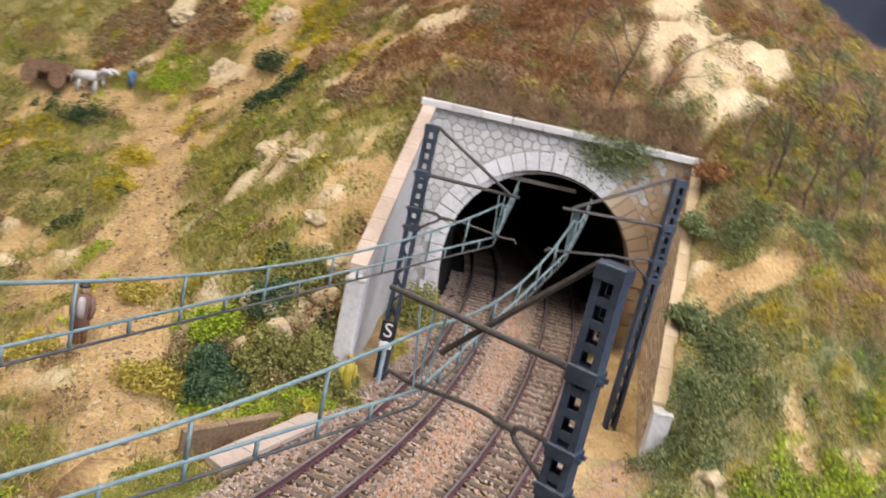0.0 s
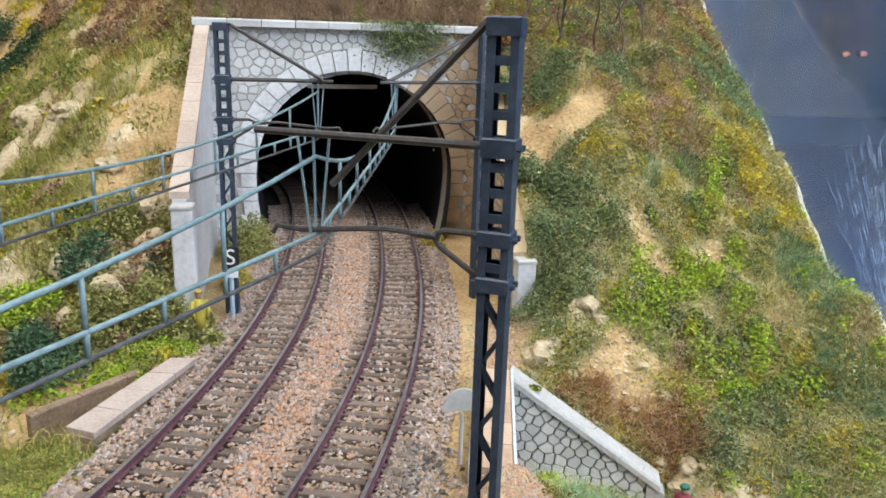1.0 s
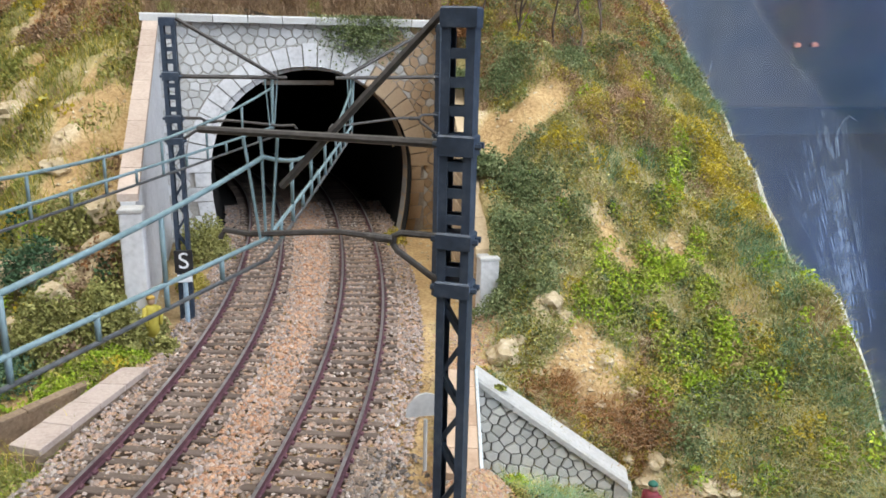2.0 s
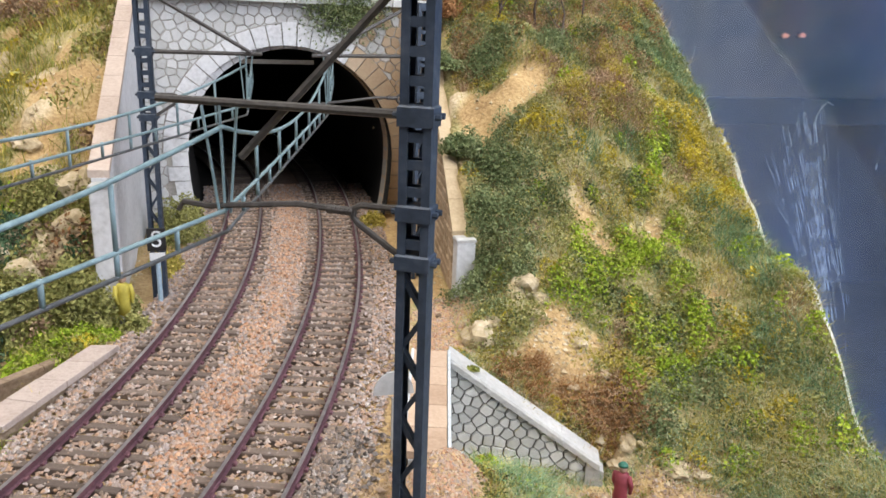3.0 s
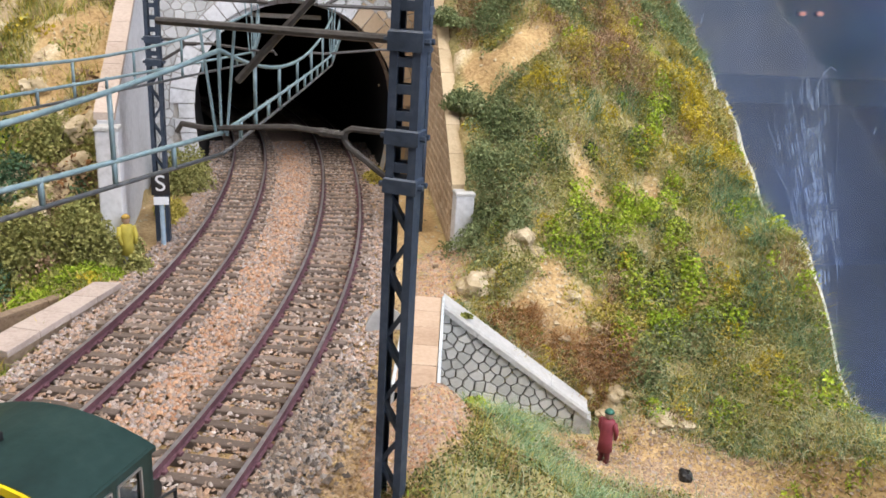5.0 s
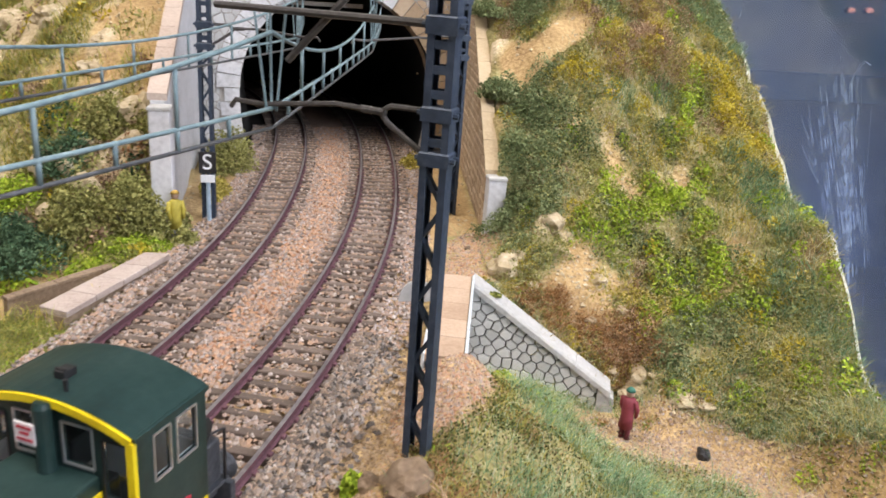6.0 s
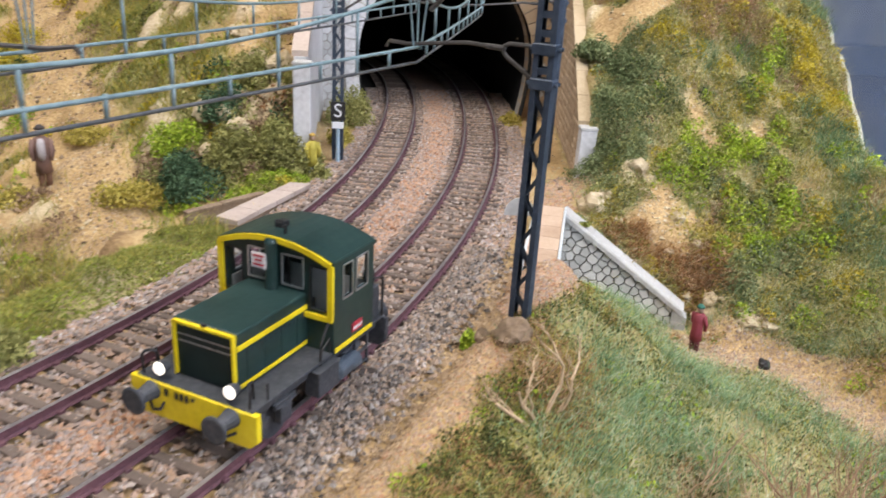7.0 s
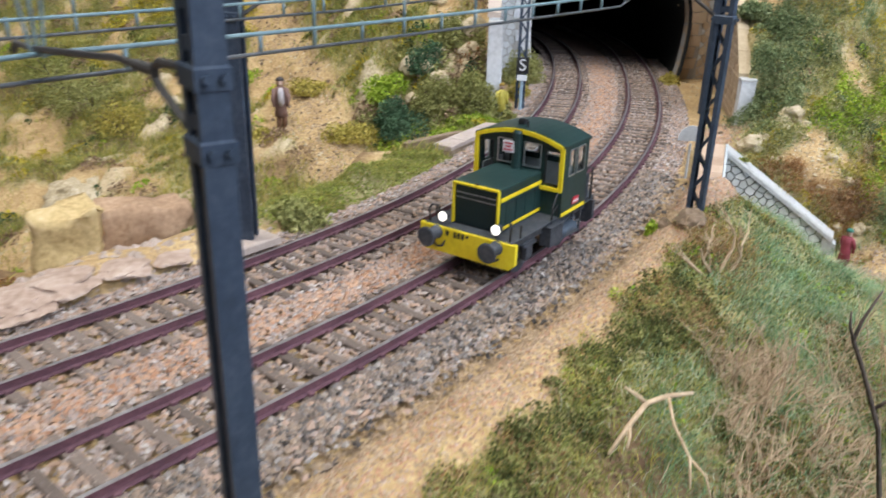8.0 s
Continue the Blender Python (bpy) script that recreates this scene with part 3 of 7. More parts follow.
def grit_place(rng):
    s = -60 + 330 * rng.random()
    o = -20.0 - abs(rng.gauss(0, 15))
    x, y, _ = along(s, o)
    return x, y, float(ground_at(x, y)) + 0.15 + (1.1 if o > -25 else 0.0)


whole("gravel", stones(13000, grit_place, 0.28, 0.75, 8), M_GRIT, "tan grit beside the ballast", "gravel", kind="stuff")

# the shoulder stones that the eye passes nearest, each a piece of its own
_kinds = [stones(1, lambda rng: (0.0, 0.0, 0.0), 0.85, 1.2, 70 + k).mesh("stone", M_BALLAST_GREY if k % 3 else M_BALLAST) for k in range(9)]
_rng = random.Random(91)
for k in range(260):
    x, y, th = along(_rng.uniform(-20, 90), -11.5 - min(abs(_rng.gauss(0, 7.0)), 18))
    ob = part("stone", _kinds[k % 9], None, shoulder_bed)
    ob.matrix_basis = at(x, y, -2.55 + _rng.uniform(-0.2, 0.3), _rng.uniform(0, 6.28))

def clip_poly(poly, p, n):
    """The part of a flat outline on the side of p that n points away from."""
    out = []
    for i in range(len(poly)):
        a, b = poly[i], poly[(i + 1) % len(poly)]
        da, db = (a[0] - p[0]) * n[0] + (a[1] - p[1]) * n[1], (b[0] - p[0]) * n[0] + (b[1] - p[1]) * n[1]
        if da <= 0:
            out.append(a)
        if da * db < 0:
            t = da / (da - db)
            out.append((a[0] + (b[0] - a[0]) * t, a[1] + (b[1] - a[1]) * t))
    return out


def rubble(outline, size, seed, joint=0.45):
    """Irregular stones that fill an outline."""
    rng = random.Random(seed)
    us, vs = [p[0] for p in outline], [p[1] for p in outline]
    seeds = []
    v, row = min(vs), 0
    while v < max(vs) + size:
        u = min(us) + (row % 2) * size / 2
        while u < max(us) + size:
            seeds.append((u + rng.uniform(-0.3, 0.3) * size, v + rng.uniform(-0.25, 0.25) * size))
            u += size
        v += size * 0.8
        row += 1
    cells = []
    for s in seeds:
        poly = outline
        for q in seeds:
            d = math.dist(s, q)
            if 0 < d < size * 2.6 and poly:
                n = ((q[0] - s[0]) / d, (q[1] - s[1]) / d)
                m = ((s[0] + q[0]) / 2 - n[0] * joint, (s[1] + q[1]) / 2 - n[1] * joint)
                poly = clip_poly(poly, m, n)
        if len(poly) > 2:
            area = abs(sum(poly[i][0] * poly[(i + 1) % len(poly)][1] - poly[(i + 1) % len(poly)][0] * poly[i][1] for i in range(len(poly)))) / 2
            if area > 1.5:
                cells.append(poly)
    return cells


def stone_piece(poly, to3, proud, keep=0.78):
    """A cushion of stone on a wall: to3(u, v, out) gives its place."""
    n = len(poly)
    cx, cy = sum(p[0] for p in poly) / n, sum(p[1] for p in poly) / n
    g = Geo()
    inner = [(cx + (u - cx) * keep, cy + (v - cy) * keep) for u, v in poly]
    g.add([to3(u, v, -0.3) for u, v in poly] + [to3(u, v, proud) for u, v in inner], [tuple(range(n, 2 * n))] + [(i, (i + 1) % n, n + (i + 1) % n, n + i) for i in range(n)])
    return g


# ---- tunnel portal, its wings and the tunnel ----
ARCH_X, ARCH_Z, ARCH_R = 21.0, 32.5, 53.0
LEAN_A = math.atan(PORTAL_LEAN)


def on_portal(u, z, out=0.0):
    """Place on the portal's face, u mm to the right of the arch's middle, out mm towards the tracks."""
    x0, y0 = ARCH_X, portal_y(ARCH_X)
    return (x0 + u * math.cos(LEAN_A) + out * math.sin(LEAN_A), y0 + u * math.sin(LEAN_A) - out * math.cos(LEAN_A), z)


def arch_half(z, r=ARCH_R):
    """Half the opening's width at height z."""
    if z > ARCH_Z + r:
        return 0.0
    if z > ARCH_Z:
        return math.sqrt(r * r - (z - ARCH_Z) ** 2)
    return r - 3.0 * ((ARCH_Z - z) / ARCH_Z) ** 2


PL, PR, PTOP = -80.0, 74.0, 108.0
portal = base("tunnel_portal", Matrix.Identity(4), "pale ashlar tunnel portal with a voussoir arch", "tunnel portal", kind="structure")


def portal_body():
    g = Geo()
    outline = []
    for i in range(41):
        a = math.pi * i / 40
        outline.append((-ARCH_R * math.cos(a), ARCH_Z + ARCH_R * math.sin(a)))
    outline = [(-arch_half(z), z) for z in (-6, 5, 16, 26)] + outline + [(arch_half(z), z) for z in (26, 16, 5, -6)]
    ring = []
    n = len(outline)
    for i, (u, z) in enumerate(outline):
        t = i / (n - 1)
        w = (PL, -6 + (PTOP + 6) * t * 4) if t < 0.25 else ((PR, -6 + (PTOP + 6) * (1 - t) * 4) if t > 0.75 else (PL + (PR - PL) * (t - 0.25) * 2, PTOP))
        ring.append(w)
    for out in (0.0, -8.0):
        g.v += [on_portal(u, z, out) for u, z in outline] + [on_portal(u, z, out) for u, z in ring]
    for i in range(n - 1):
        a, b, c, d = i, i + 1, n + i + 1, n + i
        g.f += [(a, b, c, d), (2 * n + d, 2 * n + c, 2 * n + b, 2 * n + a), (b, a, 2 * n + a, 2 * n + b), (d, c, 2 * n + c, 2 * n + d)]
    g.m = [0] * len(g.f)
    return g


part("wall", portal_body(), M_MORTAR, portal)
for k in range(25):
    a0, a1 = math.pi * k / 25 + 0.005, math.pi * (k + 1) / 25 - 0.005
    ro = 12.0 + (1.2 if k == 12 else 0)
    poly = [(-math.cos(a) * r, ARCH_Z + math.sin(a) * r) for a, r in ((a0, ARCH_R - 0.3), (a1, ARCH_R - 0.3), (a1, ARCH_R + ro), (a0, ARCH_R + ro))]
    g = Geo().prism([on_portal(u, z, -7.0) for u, z in poly], (0, 0, 0), Vector(on_portal(0, 0, 8.6)) - Vector(on_portal(0, 0, 0)))
    part("voussoir", g, M_RENDER if k < 17 else M_STONE_WARM, portal)
for side in (-1, 1):
    for k in range(5):
        z0, z1 = ARCH_Z - 7.6 * (k + 1) + 0.25, ARCH_Z - 7.6 * k - 0.25
        w = 10.5 if k % 2 else 8.0
        poly = [(side * arch_half(z0), z0), (side * (arch_half(z0) + w), z0), (side * (arch_half(z1) + w), z1), (side * arch_half(z1), z1)]
        part("voussoir", Geo().prism([on_portal(u, z, -7.0) for u, z in poly], (0, 0, 0), Vector(on_portal(0, 0, 8.4)) - Vector(on_portal(0, 0, 0))), M_RENDER if side < 0 else M_STONE_WARM, portal)


def portal_stones():
    """Irregular many-sided stones on the face, cut off at the arch's ring."""
    rng = random.Random(5)
    for poly in rubble([(PL, -4.0), (PR, -4.0), (PR, PTOP - 0.2), (PL, PTOP - 0.2)], 5.6, 15, 0.13):
        cu, cv = sum(p[0] for p in poly) / len(poly), sum(p[1] for p in poly) / len(poly)
        if cv < ARCH_Z:
            if abs(cu) < ARCH_R + 9:
                continue
            lim = ARCH_R + 10.3
            poly = clip_poly(poly, (math.copysign(lim, cu), 0.0), (-math.copysign(1.0, cu), 0.0))
        else:
            r = math.hypot(cu, cv - ARCH_Z)
            if r < ARCH_R + 9.5:
                continue
            n = (-cu / r, -(cv - ARCH_Z) / r)
            poly = clip_poly(poly, (-n[0] * (ARCH_R + 12.4), ARCH_Z - n[1] * (ARCH_R + 12.4)), n)
        if len(poly) > 2:
            part("stone", stone_piece(poly, on_portal, rng.uniform(0.4, 0.75), 0.87), M_STONE if cu < 38 or rng.random() < 0.3 else M_STONE_WARM, portal)


portal_stones()
u = PL - 2.0
while u < PR:
    w = min(17.0, PR + 2 - u)
    g = Geo()
    poly = [(0, PTOP), (4.4, PTOP), (4.4, PTOP + 3.0), (3.8, PTOP + 3.8), (-15, PTOP + 3.8), (-15, PTOP)]
    a, b = Vector(on_portal(u + 0.2, 0)), Vector(on_portal(u + w - 0.2, 0))
    g.prism([Vector(on_portal(0, z, o)) - Vector(on_portal(0, 0)) for o, z in poly], a, b)
    part("coping", g, M_STONE, portal, "pale coping stone")
    u += w


def wing(name, face, y0, y1, z0, z1, thick, mat, label, pillar, side, cap):
    """A sloping side wall from the portal towards the tracks' open end; side +1: it stands to the right."""
    w = base(name, Matrix.Identity(4), label, "retaining wall", kind="structure")
    g = Geo()
    p = [(face(y0), y0), (face(y1), y1), (face(y1) + side * thick, y1), (face(y0) + side * thick, y0)]
    g.add([(x, y, -6) for x, y in p] + [(p[0][0], p[0][1], z0), (p[1][0], p[1][1], z1), (p[2][0], p[2][1], z1), (p[3][0], p[3][1], z0)],
          [(3, 2, 1, 0), (4, 5, 6, 7), (0, 1, 5, 4), (1, 2, 6, 5), (2, 3, 7, 6), (3, 0, 4, 7)])
    part("wall", g, mat, w)
    n = 9
    for k in range(n):
        t0, t1 = k / n + 0.001, (k + 1) / n - 0.001
        ya, yb = y0 + (y1 - y0) * t0, y0 + (y1 - y0) * t1
        za, zb = z0 + (z1 - z0) * t0, z0 + (z1 - z0) * t1
        xa, xb = face(ya) - side * 1.0, face(yb) - side * 1.0
        t = side * (thick + 2.0)
        g = Geo().add([(xa, ya, za), (xb, yb, zb), (xb + t, yb, zb), (xa + t, ya, za), (xa, ya, za + 2.6), (xb, yb, zb + 2.6), (xb + t, yb, zb + 2.6), (xa + t, ya, za + 2.6)],
                      [(3, 2, 1, 0), (4, 5, 6, 7), (0, 1, 5, 4), (1, 2, 6, 5), (2, 3, 7, 6), (3, 0, 4, 7)])
        part("coping", g, cap, w)
    px, py, pw, ph = pillar
    part("pillar", Geo().box(px, py, (ph - 6) / 2, pw, pw * 0.9, ph + 6, ch=0.0), M_RENDER, w, "white plastered end pillar", bevel=0.5)
    part("pillar_cap", Geo().box(px, py, ph + 0.7, pw + 0.5, pw * 0.9 + 0.5, 1.4, ch=0.4), M_CONCRETE, w)
    return w


wing("wing_wall", wing_left, 440, 304, 108, 46, 5, M_RENDER, "white plastered wing wall with a sloping coping", (-47.9, 300, 7.6, 43.5), -1, M_COPING)
right_wing = wing("wing_wall", wing_right, 451, 307, 104, 20.5, 4, M_STONE_WARM, "brown stone wing wall with a sloping coping", (81.4, 304.4, 7.5, 20), 1, M_CREAM)


def wing_stones(w, face, y0, y1, z0, z1, side, mat):
    """Courses of squared stones on a wing wall's inner face."""
    rng = random.Random(12)
    z = -4.0
    while z < z0 - 3:
        h = rng.uniform(3.9, 4.4)
        y = y1 + rng.uniform(0, 5)
        while y < y0 - 2:
            ln = rng.uniform(6, 9)
            a, b = y + 0.2, min(y + ln - 0.2, y0 - 1)
            if z + h < z1 + (z0 - z1) * (a - y1) / (y0 - y1) - 0.4 and b - a > 2:
                out = -side * rng.uniform(0.35, 0.75)
                back = [(face(q), q, c) for q, c in ((a, z + 0.2), (b, z + 0.2), (b, z + h - 0.2), (a, z + h - 0.2))]
                front = [(face(q) + out, q, c) for q, c in ((a + 0.4, z + 0.6), (b - 0.4, z + 0.6), (b - 0.4, z + h - 0.6), (a + 0.4, z + h - 0.6))]
                part("stone", Geo().add(back + front, [(4, 5, 6, 7), (0, 1, 5, 4), (1, 2, 6, 5), (2, 3, 7, 6), (3, 0, 4, 7)]), mat, w)
            y += ln
        z += h


wing_stones(right_wing, wing_right, 451, 307, 104, 20.5, 1, M_STONE_WARM)


def tunnel():
    g = Geo()
    ss = [along(s, float(spacing(s)) / 2) for s in np.arange(508, 880, 12)]
    sec = [(-arch_half(z) - 1.5, z) for z in (-6, 5, 16, 26)] + [(-(ARCH_R + 1.5) * math.cos(math.pi * i / 20), ARCH_Z + (ARCH_R + 1.5) * math.sin(math.pi * i / 20)) for i in range(21)] + [(arch_half(z) + 1.5, z) for z in (26, 16, 5, -6)]
    n = len(sec)
    g.v += [on_portal(u, z, -7.5) for u, z in sec]
    for x, y, th in ss:
        g.v += [(x + u * math.sin(th), y - u * math.cos(th), z) for u, z in sec]
    for i in range(len(ss)):
        g.f += [(i * n + k, i * n + n + k, i * n + n + k + 1, i * n + k + 1) for k in range(n - 1)]
        g.f.append((i * n + n - 1, i * n + 2 * n - 1, i * n + n, i * n))
    g.f.append(tuple(range(len(g.v) - n, len(g.v))))
    g.m = [0] * len(g.f)
    return g


whole("tunnel_lining", tunnel(), M_DARK, "near-black tunnel lining", "tunnel", kind="structure", smooth=True)
whole("tunnel_floor", sweep([(-36, -8), (36, -8), (36, -4.7), (-36, -4.7)], 480, 850, lambda s: float(spacing(s)) / 2 + (0.0), 10), M_BED, "dim gritty track bed inside the tunnel", "track bed", kind="structure")

bar = Geo().beam(on_portal(-24, 78, -9), on_portal(14, 78, -9), 1.6, 2.2)
whole("tunnel_crossbar", bar, M_MORTAR, "grey bar across the tunnel's crown", "bar", kind="structure")

# ---- walls by the little bridge ----
M_JOINT = surface("weathered_joint", [(0.07, 0.068, 0.06), (0.14, 0.135, 0.12), (0.23, 0.22, 0.20)], 700, 40, 0.95, 0.4)
M_DUSTY = surface("dusty_coping", [(0.30, 0.195, 0.125), (0.50, 0.365, 0.26), (0.65, 0.515, 0.40)], 800, 90, 0.95, 0.4, piece=0.2)
M_LIMEWASH = surface("limewashed_edge", [(0.42, 0.46, 0.48), (0.58, 0.63, 0.66), (0.70, 0.74, 0.76)], 600, 60, 0.85, 0.3)
M_RUBBLE = surface("rubble_stone", [(0.40, 0.41, 0.39), (0.55, 0.55, 0.53), (0.70, 0.69, 0.65)], 800, 50, 0.9, 0.4, piece=0.4)
WLEN = float(np.linalg.norm(WB - WA))
retaining = base("retaining_wall", Matrix.Identity(4), "grey rubble-stone retaining wall with a sloping coping", "retaining wall", kind="structure")


def on_wall(u, z, out=0.0):
    return (WA[0] + _wd[0] * u + _wd[1] * out, WA[1] + _wd[1] * u - _wd[0] * out, z)


def wall_top(u):
    return -3.0 - 33.0 * u / WLEN


g = Geo()
prof = [(0, -46), (WLEN, -46), (WLEN, wall_top(WLEN)), (0, wall_top(0))]
g.prism([on_wall(u, z, 0) for u, z in prof], (0, 0, 0), Vector(on_wall(0, 0, -5)) - Vector(on_wall(0, 0, 0)))
part("wall", g, M_JOINT, retaining)
for poly in rubble([(0.5, -45.5), (WLEN - 4.5, -45.5), (WLEN - 4.5, wall_top(WLEN - 4.5) - 0.3), (0.5, wall_top(0.5) - 0.3)], 4.1, 8, 0.15):
    part("stone", stone_piece(poly, on_wall, 0.8, 0.86), M_RUBBLE, retaining)
for k in range(4):
    a, b = WLEN * k / 4 + 0.03, WLEN * (k + 1) / 4 - 0.03
    g = Geo()
    sec = [(1.8, 0), (1.8, 2.0), (1.2, 2.8), (-7.0, 2.8), (-7.0, 0)]
    g.add([on_wall(a, wall_top(a) + z, o) for o, z in sec] + [on_wall(b, wall_top(b) + z, o) for o, z in sec],
          [tuple(range(5))[::-1], tuple(range(5, 10))] + [(i, (i + 1) % 5, 5 + (i + 1) % 5, 5 + i) for i in range(5)])
    part("coping", g, M_CONCRETE, retaining, "pale sloping coping stone")
g = Geo()
sec = [(WLEN - 4.3, -46), (WLEN + 1.5, -46), (WLEN + 1.5, wall_top(WLEN) - 0.5), (WLEN - 4.3, wall_top(WLEN - 4.3) - 0.3)]
g.prism([on_wall(u, z, 1.3) for u, z in sec], (0, 0, 0), Vector(on_wall(0, 0, -6)) - Vector(on_wall(0, 0, 0)))
part("end_block", g, M_CONCRETE, retaining, "pale end block")


def parapet(name, corners, top, depth, label, n, body=None, slab=None, rise=2.2):
    """A low parapet: a wall with flat coping slabs on it; corners go round its top."""
    p = base(name, Matrix.Identity(4), label, "parapet", kind="structure")
    a, b, c, d = (Vector((*q, 0)) for q in corners)
    part("wall", Geo().prism([a.lerp(d, 0.12), b.lerp(c, 0.12), c.lerp(b, 0.12), d.lerp(a, 0.12)], (0, 0, -depth), (0, 0, top - rise)), body or M_RENDER, p, bevel=0.2)
    rng = random.Random(n)
    for k in range(n):
        t0, t1 = k / n + 0.002, (k + 1) / n - 0.002
        q = [a.lerp(b, t0), a.lerp(b, t1), d.lerp(c, t1), d.lerp(c, t0)]
        part("coping", Geo().prism(q, (0, 0, top - rise), (0, 0, top + rng.uniform(-0.2, 0.2))), slab or M_COPING, p, bevel=0.25)
    return p


bridge = parapet("bridge_parapet", [(50.5, 247), (36.5, 187), (47, 184), (61, 244)], 1.0, 44, "low parapet with dusty beige coping slabs between whitened edges", 5, None, M_DUSTY)
for (ax, ay), (bx, by) in (((61.1, 244), (47.1, 184)), ((50.0, 247), (36.0, 187))):
    part("edge", Geo().prism([(ax, ay, 0), (bx, by, 0), (bx + 0.9, by - 0.2, 0), (ax + 0.9, ay - 0.2, 0)], (0, 0, -12), (0, 0, 1.5)), M_LIMEWASH, bridge, "whitened edge strip", bevel=0.2)
parapet("bridge_parapet", [(-49, 267), (-69, 221), (-60.5, 216.5), (-40.5, 266)], 0.2, 20, "low parapet with worn pinkish coping slabs", 4, M_TROUGH, M_SLAB)
parapet("trough_wall", [(-52, 278), (-84, 239), (-86.5, 241.5), (-54.5, 280.5)], -5.5, 20, "brown rendered wall of the trough", 3, M_TROUGH, M_TROUGH, 1.4)

# ---- the hall round the layout, its clear screen, and two bulbs for mirrored lamps ----
# the wall's blue-to-brown mottling stands in for reflections on the screen
M_HALL = surface("hall_wall", [(0.15, 0.195, 0.345), (0.345, 0.40, 0.55), (0.72, 0.65, 0.61)], 3, 1.6, 0.85, 0.0)
M_PARTITION = surface("blue_partition", [(0.046, 0.063, 0.155), (0.086, 0.11, 0.235), (0.15, 0.167, 0.29)], 5, 1.2, 0.7, 0.0)
M_RAIL_BLUE = surface("blue_rail", [(0.09, 0.15, 0.30), (0.14, 0.22, 0.40), (0.20, 0.28, 0.46)], 5, 1.2, 0.6, 0.0)
M_CEIL = surface("hall_ceiling", [(0.42, 0.44, 0.48), (0.52, 0.54, 0.58), (0.60, 0.62, 0.66)], 4, 1.0, 0.9, 0.0)
M_FLOOR = surface("hall_floor", [(0.06, 0.055, 0.05), (0.09, 0.085, 0.08), (0.13, 0.12, 0.115)], 8, 1.0, 0.5, 0.0)
M_FASCIA = surface("fascia_board", [(0.34, 0.34, 0.26), (0.48, 0.48, 0.39), (0.62, 0.62, 0.52)], 300, 30, 0.7, 0.1)
for name, cx, cy, cz, sx, sy, sz, mat, label in (
        ("wall_north", 0, 3050, 350, 6200, 100, 2900, M_HALL, "dim grey-blue hall wall, mottled to imitate reflections in the screen"),
        ("wall_south", 0, -2550, 350, 6200, 100, 2900, M_CEIL, "pale hall wall"),
        ("wall_east", 3050, 250, 350, 100, 5500, 2900, M_HALL, "dim grey-blue hall wall, mottled to imitate reflections in the screen"),
        ("wall_west", -3050, 250, 350, 100, 5500, 2900, M_CEIL, "pale hall wall"),
        ("floor", 0, 250, -1050, 6000, 5500, 100, M_FLOOR, "dark worn hall floor"),
        ("ceiling", 0, 250, 1850, 6000, 5500, 100, M_CEIL, "pale hall ceiling")):
    whole(name, Geo().box(cx, cy, cz, sx, sy, sz), mat, label, name.split("_")[0], kind="structure")


def edge_strip():
    """The board that closes the layout's cut edge, following the hill's profile."""
    g = Geo()
    ys = np.arange(-255, 855, 3.0)
    for y in ys:
        x = float(board_edge(np.array(y)))
        z = float(ground_at(np.array(x - 1.0), np.array(y))) + 0.2
        g.v += [(x - 0.2, y, z - 9), (x - 0.2, y, z), (x + 1.7, y, z + 0.2), (x + 1.7, y, -260)]
    for i in range(len(ys) - 1):
        for k in range(3):
            g.f.append((4 * i + k, 4 * i + k + 1, 4 * i + 5 + k, 4 * i + 4 + k))
    g.m = [0] * len(g.f)
    return g


whole("fascia_board", edge_strip(), M_FASCIA, "pale edge board along the layout's cut profile", "fascia board", kind="structure")


def profile_board(points, out):
    """A 9 mm board from the table up to the ground along an edge; out: its outward direction."""
    g = Geo()
    for x, y in points:
        z = float(ground_at(np.array(x), np.array(y))) - 0.3
        for dx, dy, h in ((0, 0, -262), (0, 0, z), (out[0] * 9, out[1] * 9, z), (out[0] * 9, out[1] * 9, -262)):
            g.v.append((x + dx, y + dy, h))
    for i in range(len(points) - 1):
        for k in range(4):
            g.f.append((4 * i + k, 4 * i + (k + 1) % 4, 4 * i + 4 + (k + 1) % 4, 4 * i + 4 + k))
    g.m = [0] * len(g.f)
    return g


_xe, _xn = float(board_edge(-259.0)), float(board_edge(855.0))
for pts, out in (([(-560, y) for y in range(-259, 857, 9)], (-1, 0)), ([(x, -259) for x in np.linspace(-560, _xe, 90)], (0, -1)), ([(x, 855) for x in np.linspace(-560, _xn, 80)], (0, 1))):
    whole("fascia_board", profile_board(pts, out), M_FASCIA, "pale edge board along the layout's cut profile", "fascia board", kind="structure")
table = base("layout_table", at(0, 300, -1000), "plain wooden table that carries the layout", "table")
M_TABLE = surface("table_wood", [(0.20, 0.14, 0.09), (0.32, 0.23, 0.15), (0.44, 0.33, 0.22)], 60, 8, 0.6, 0.2)
part("tabletop", Geo().prism([(-569, -568, 708), (_xe, -568, 708), (_xn, 564, 708), (-569, 564, 708)], (0, 0, 0), (0, 0, 30)), M_TABLE, table)
for x, y in ((-530, -530), (_xe - 60, -535), (-530, 525), (_xn - 60, 525)):
    part("leg", Geo().box(x, y, 354, 60, 60, 708, ch=2), M_TABLE, table)
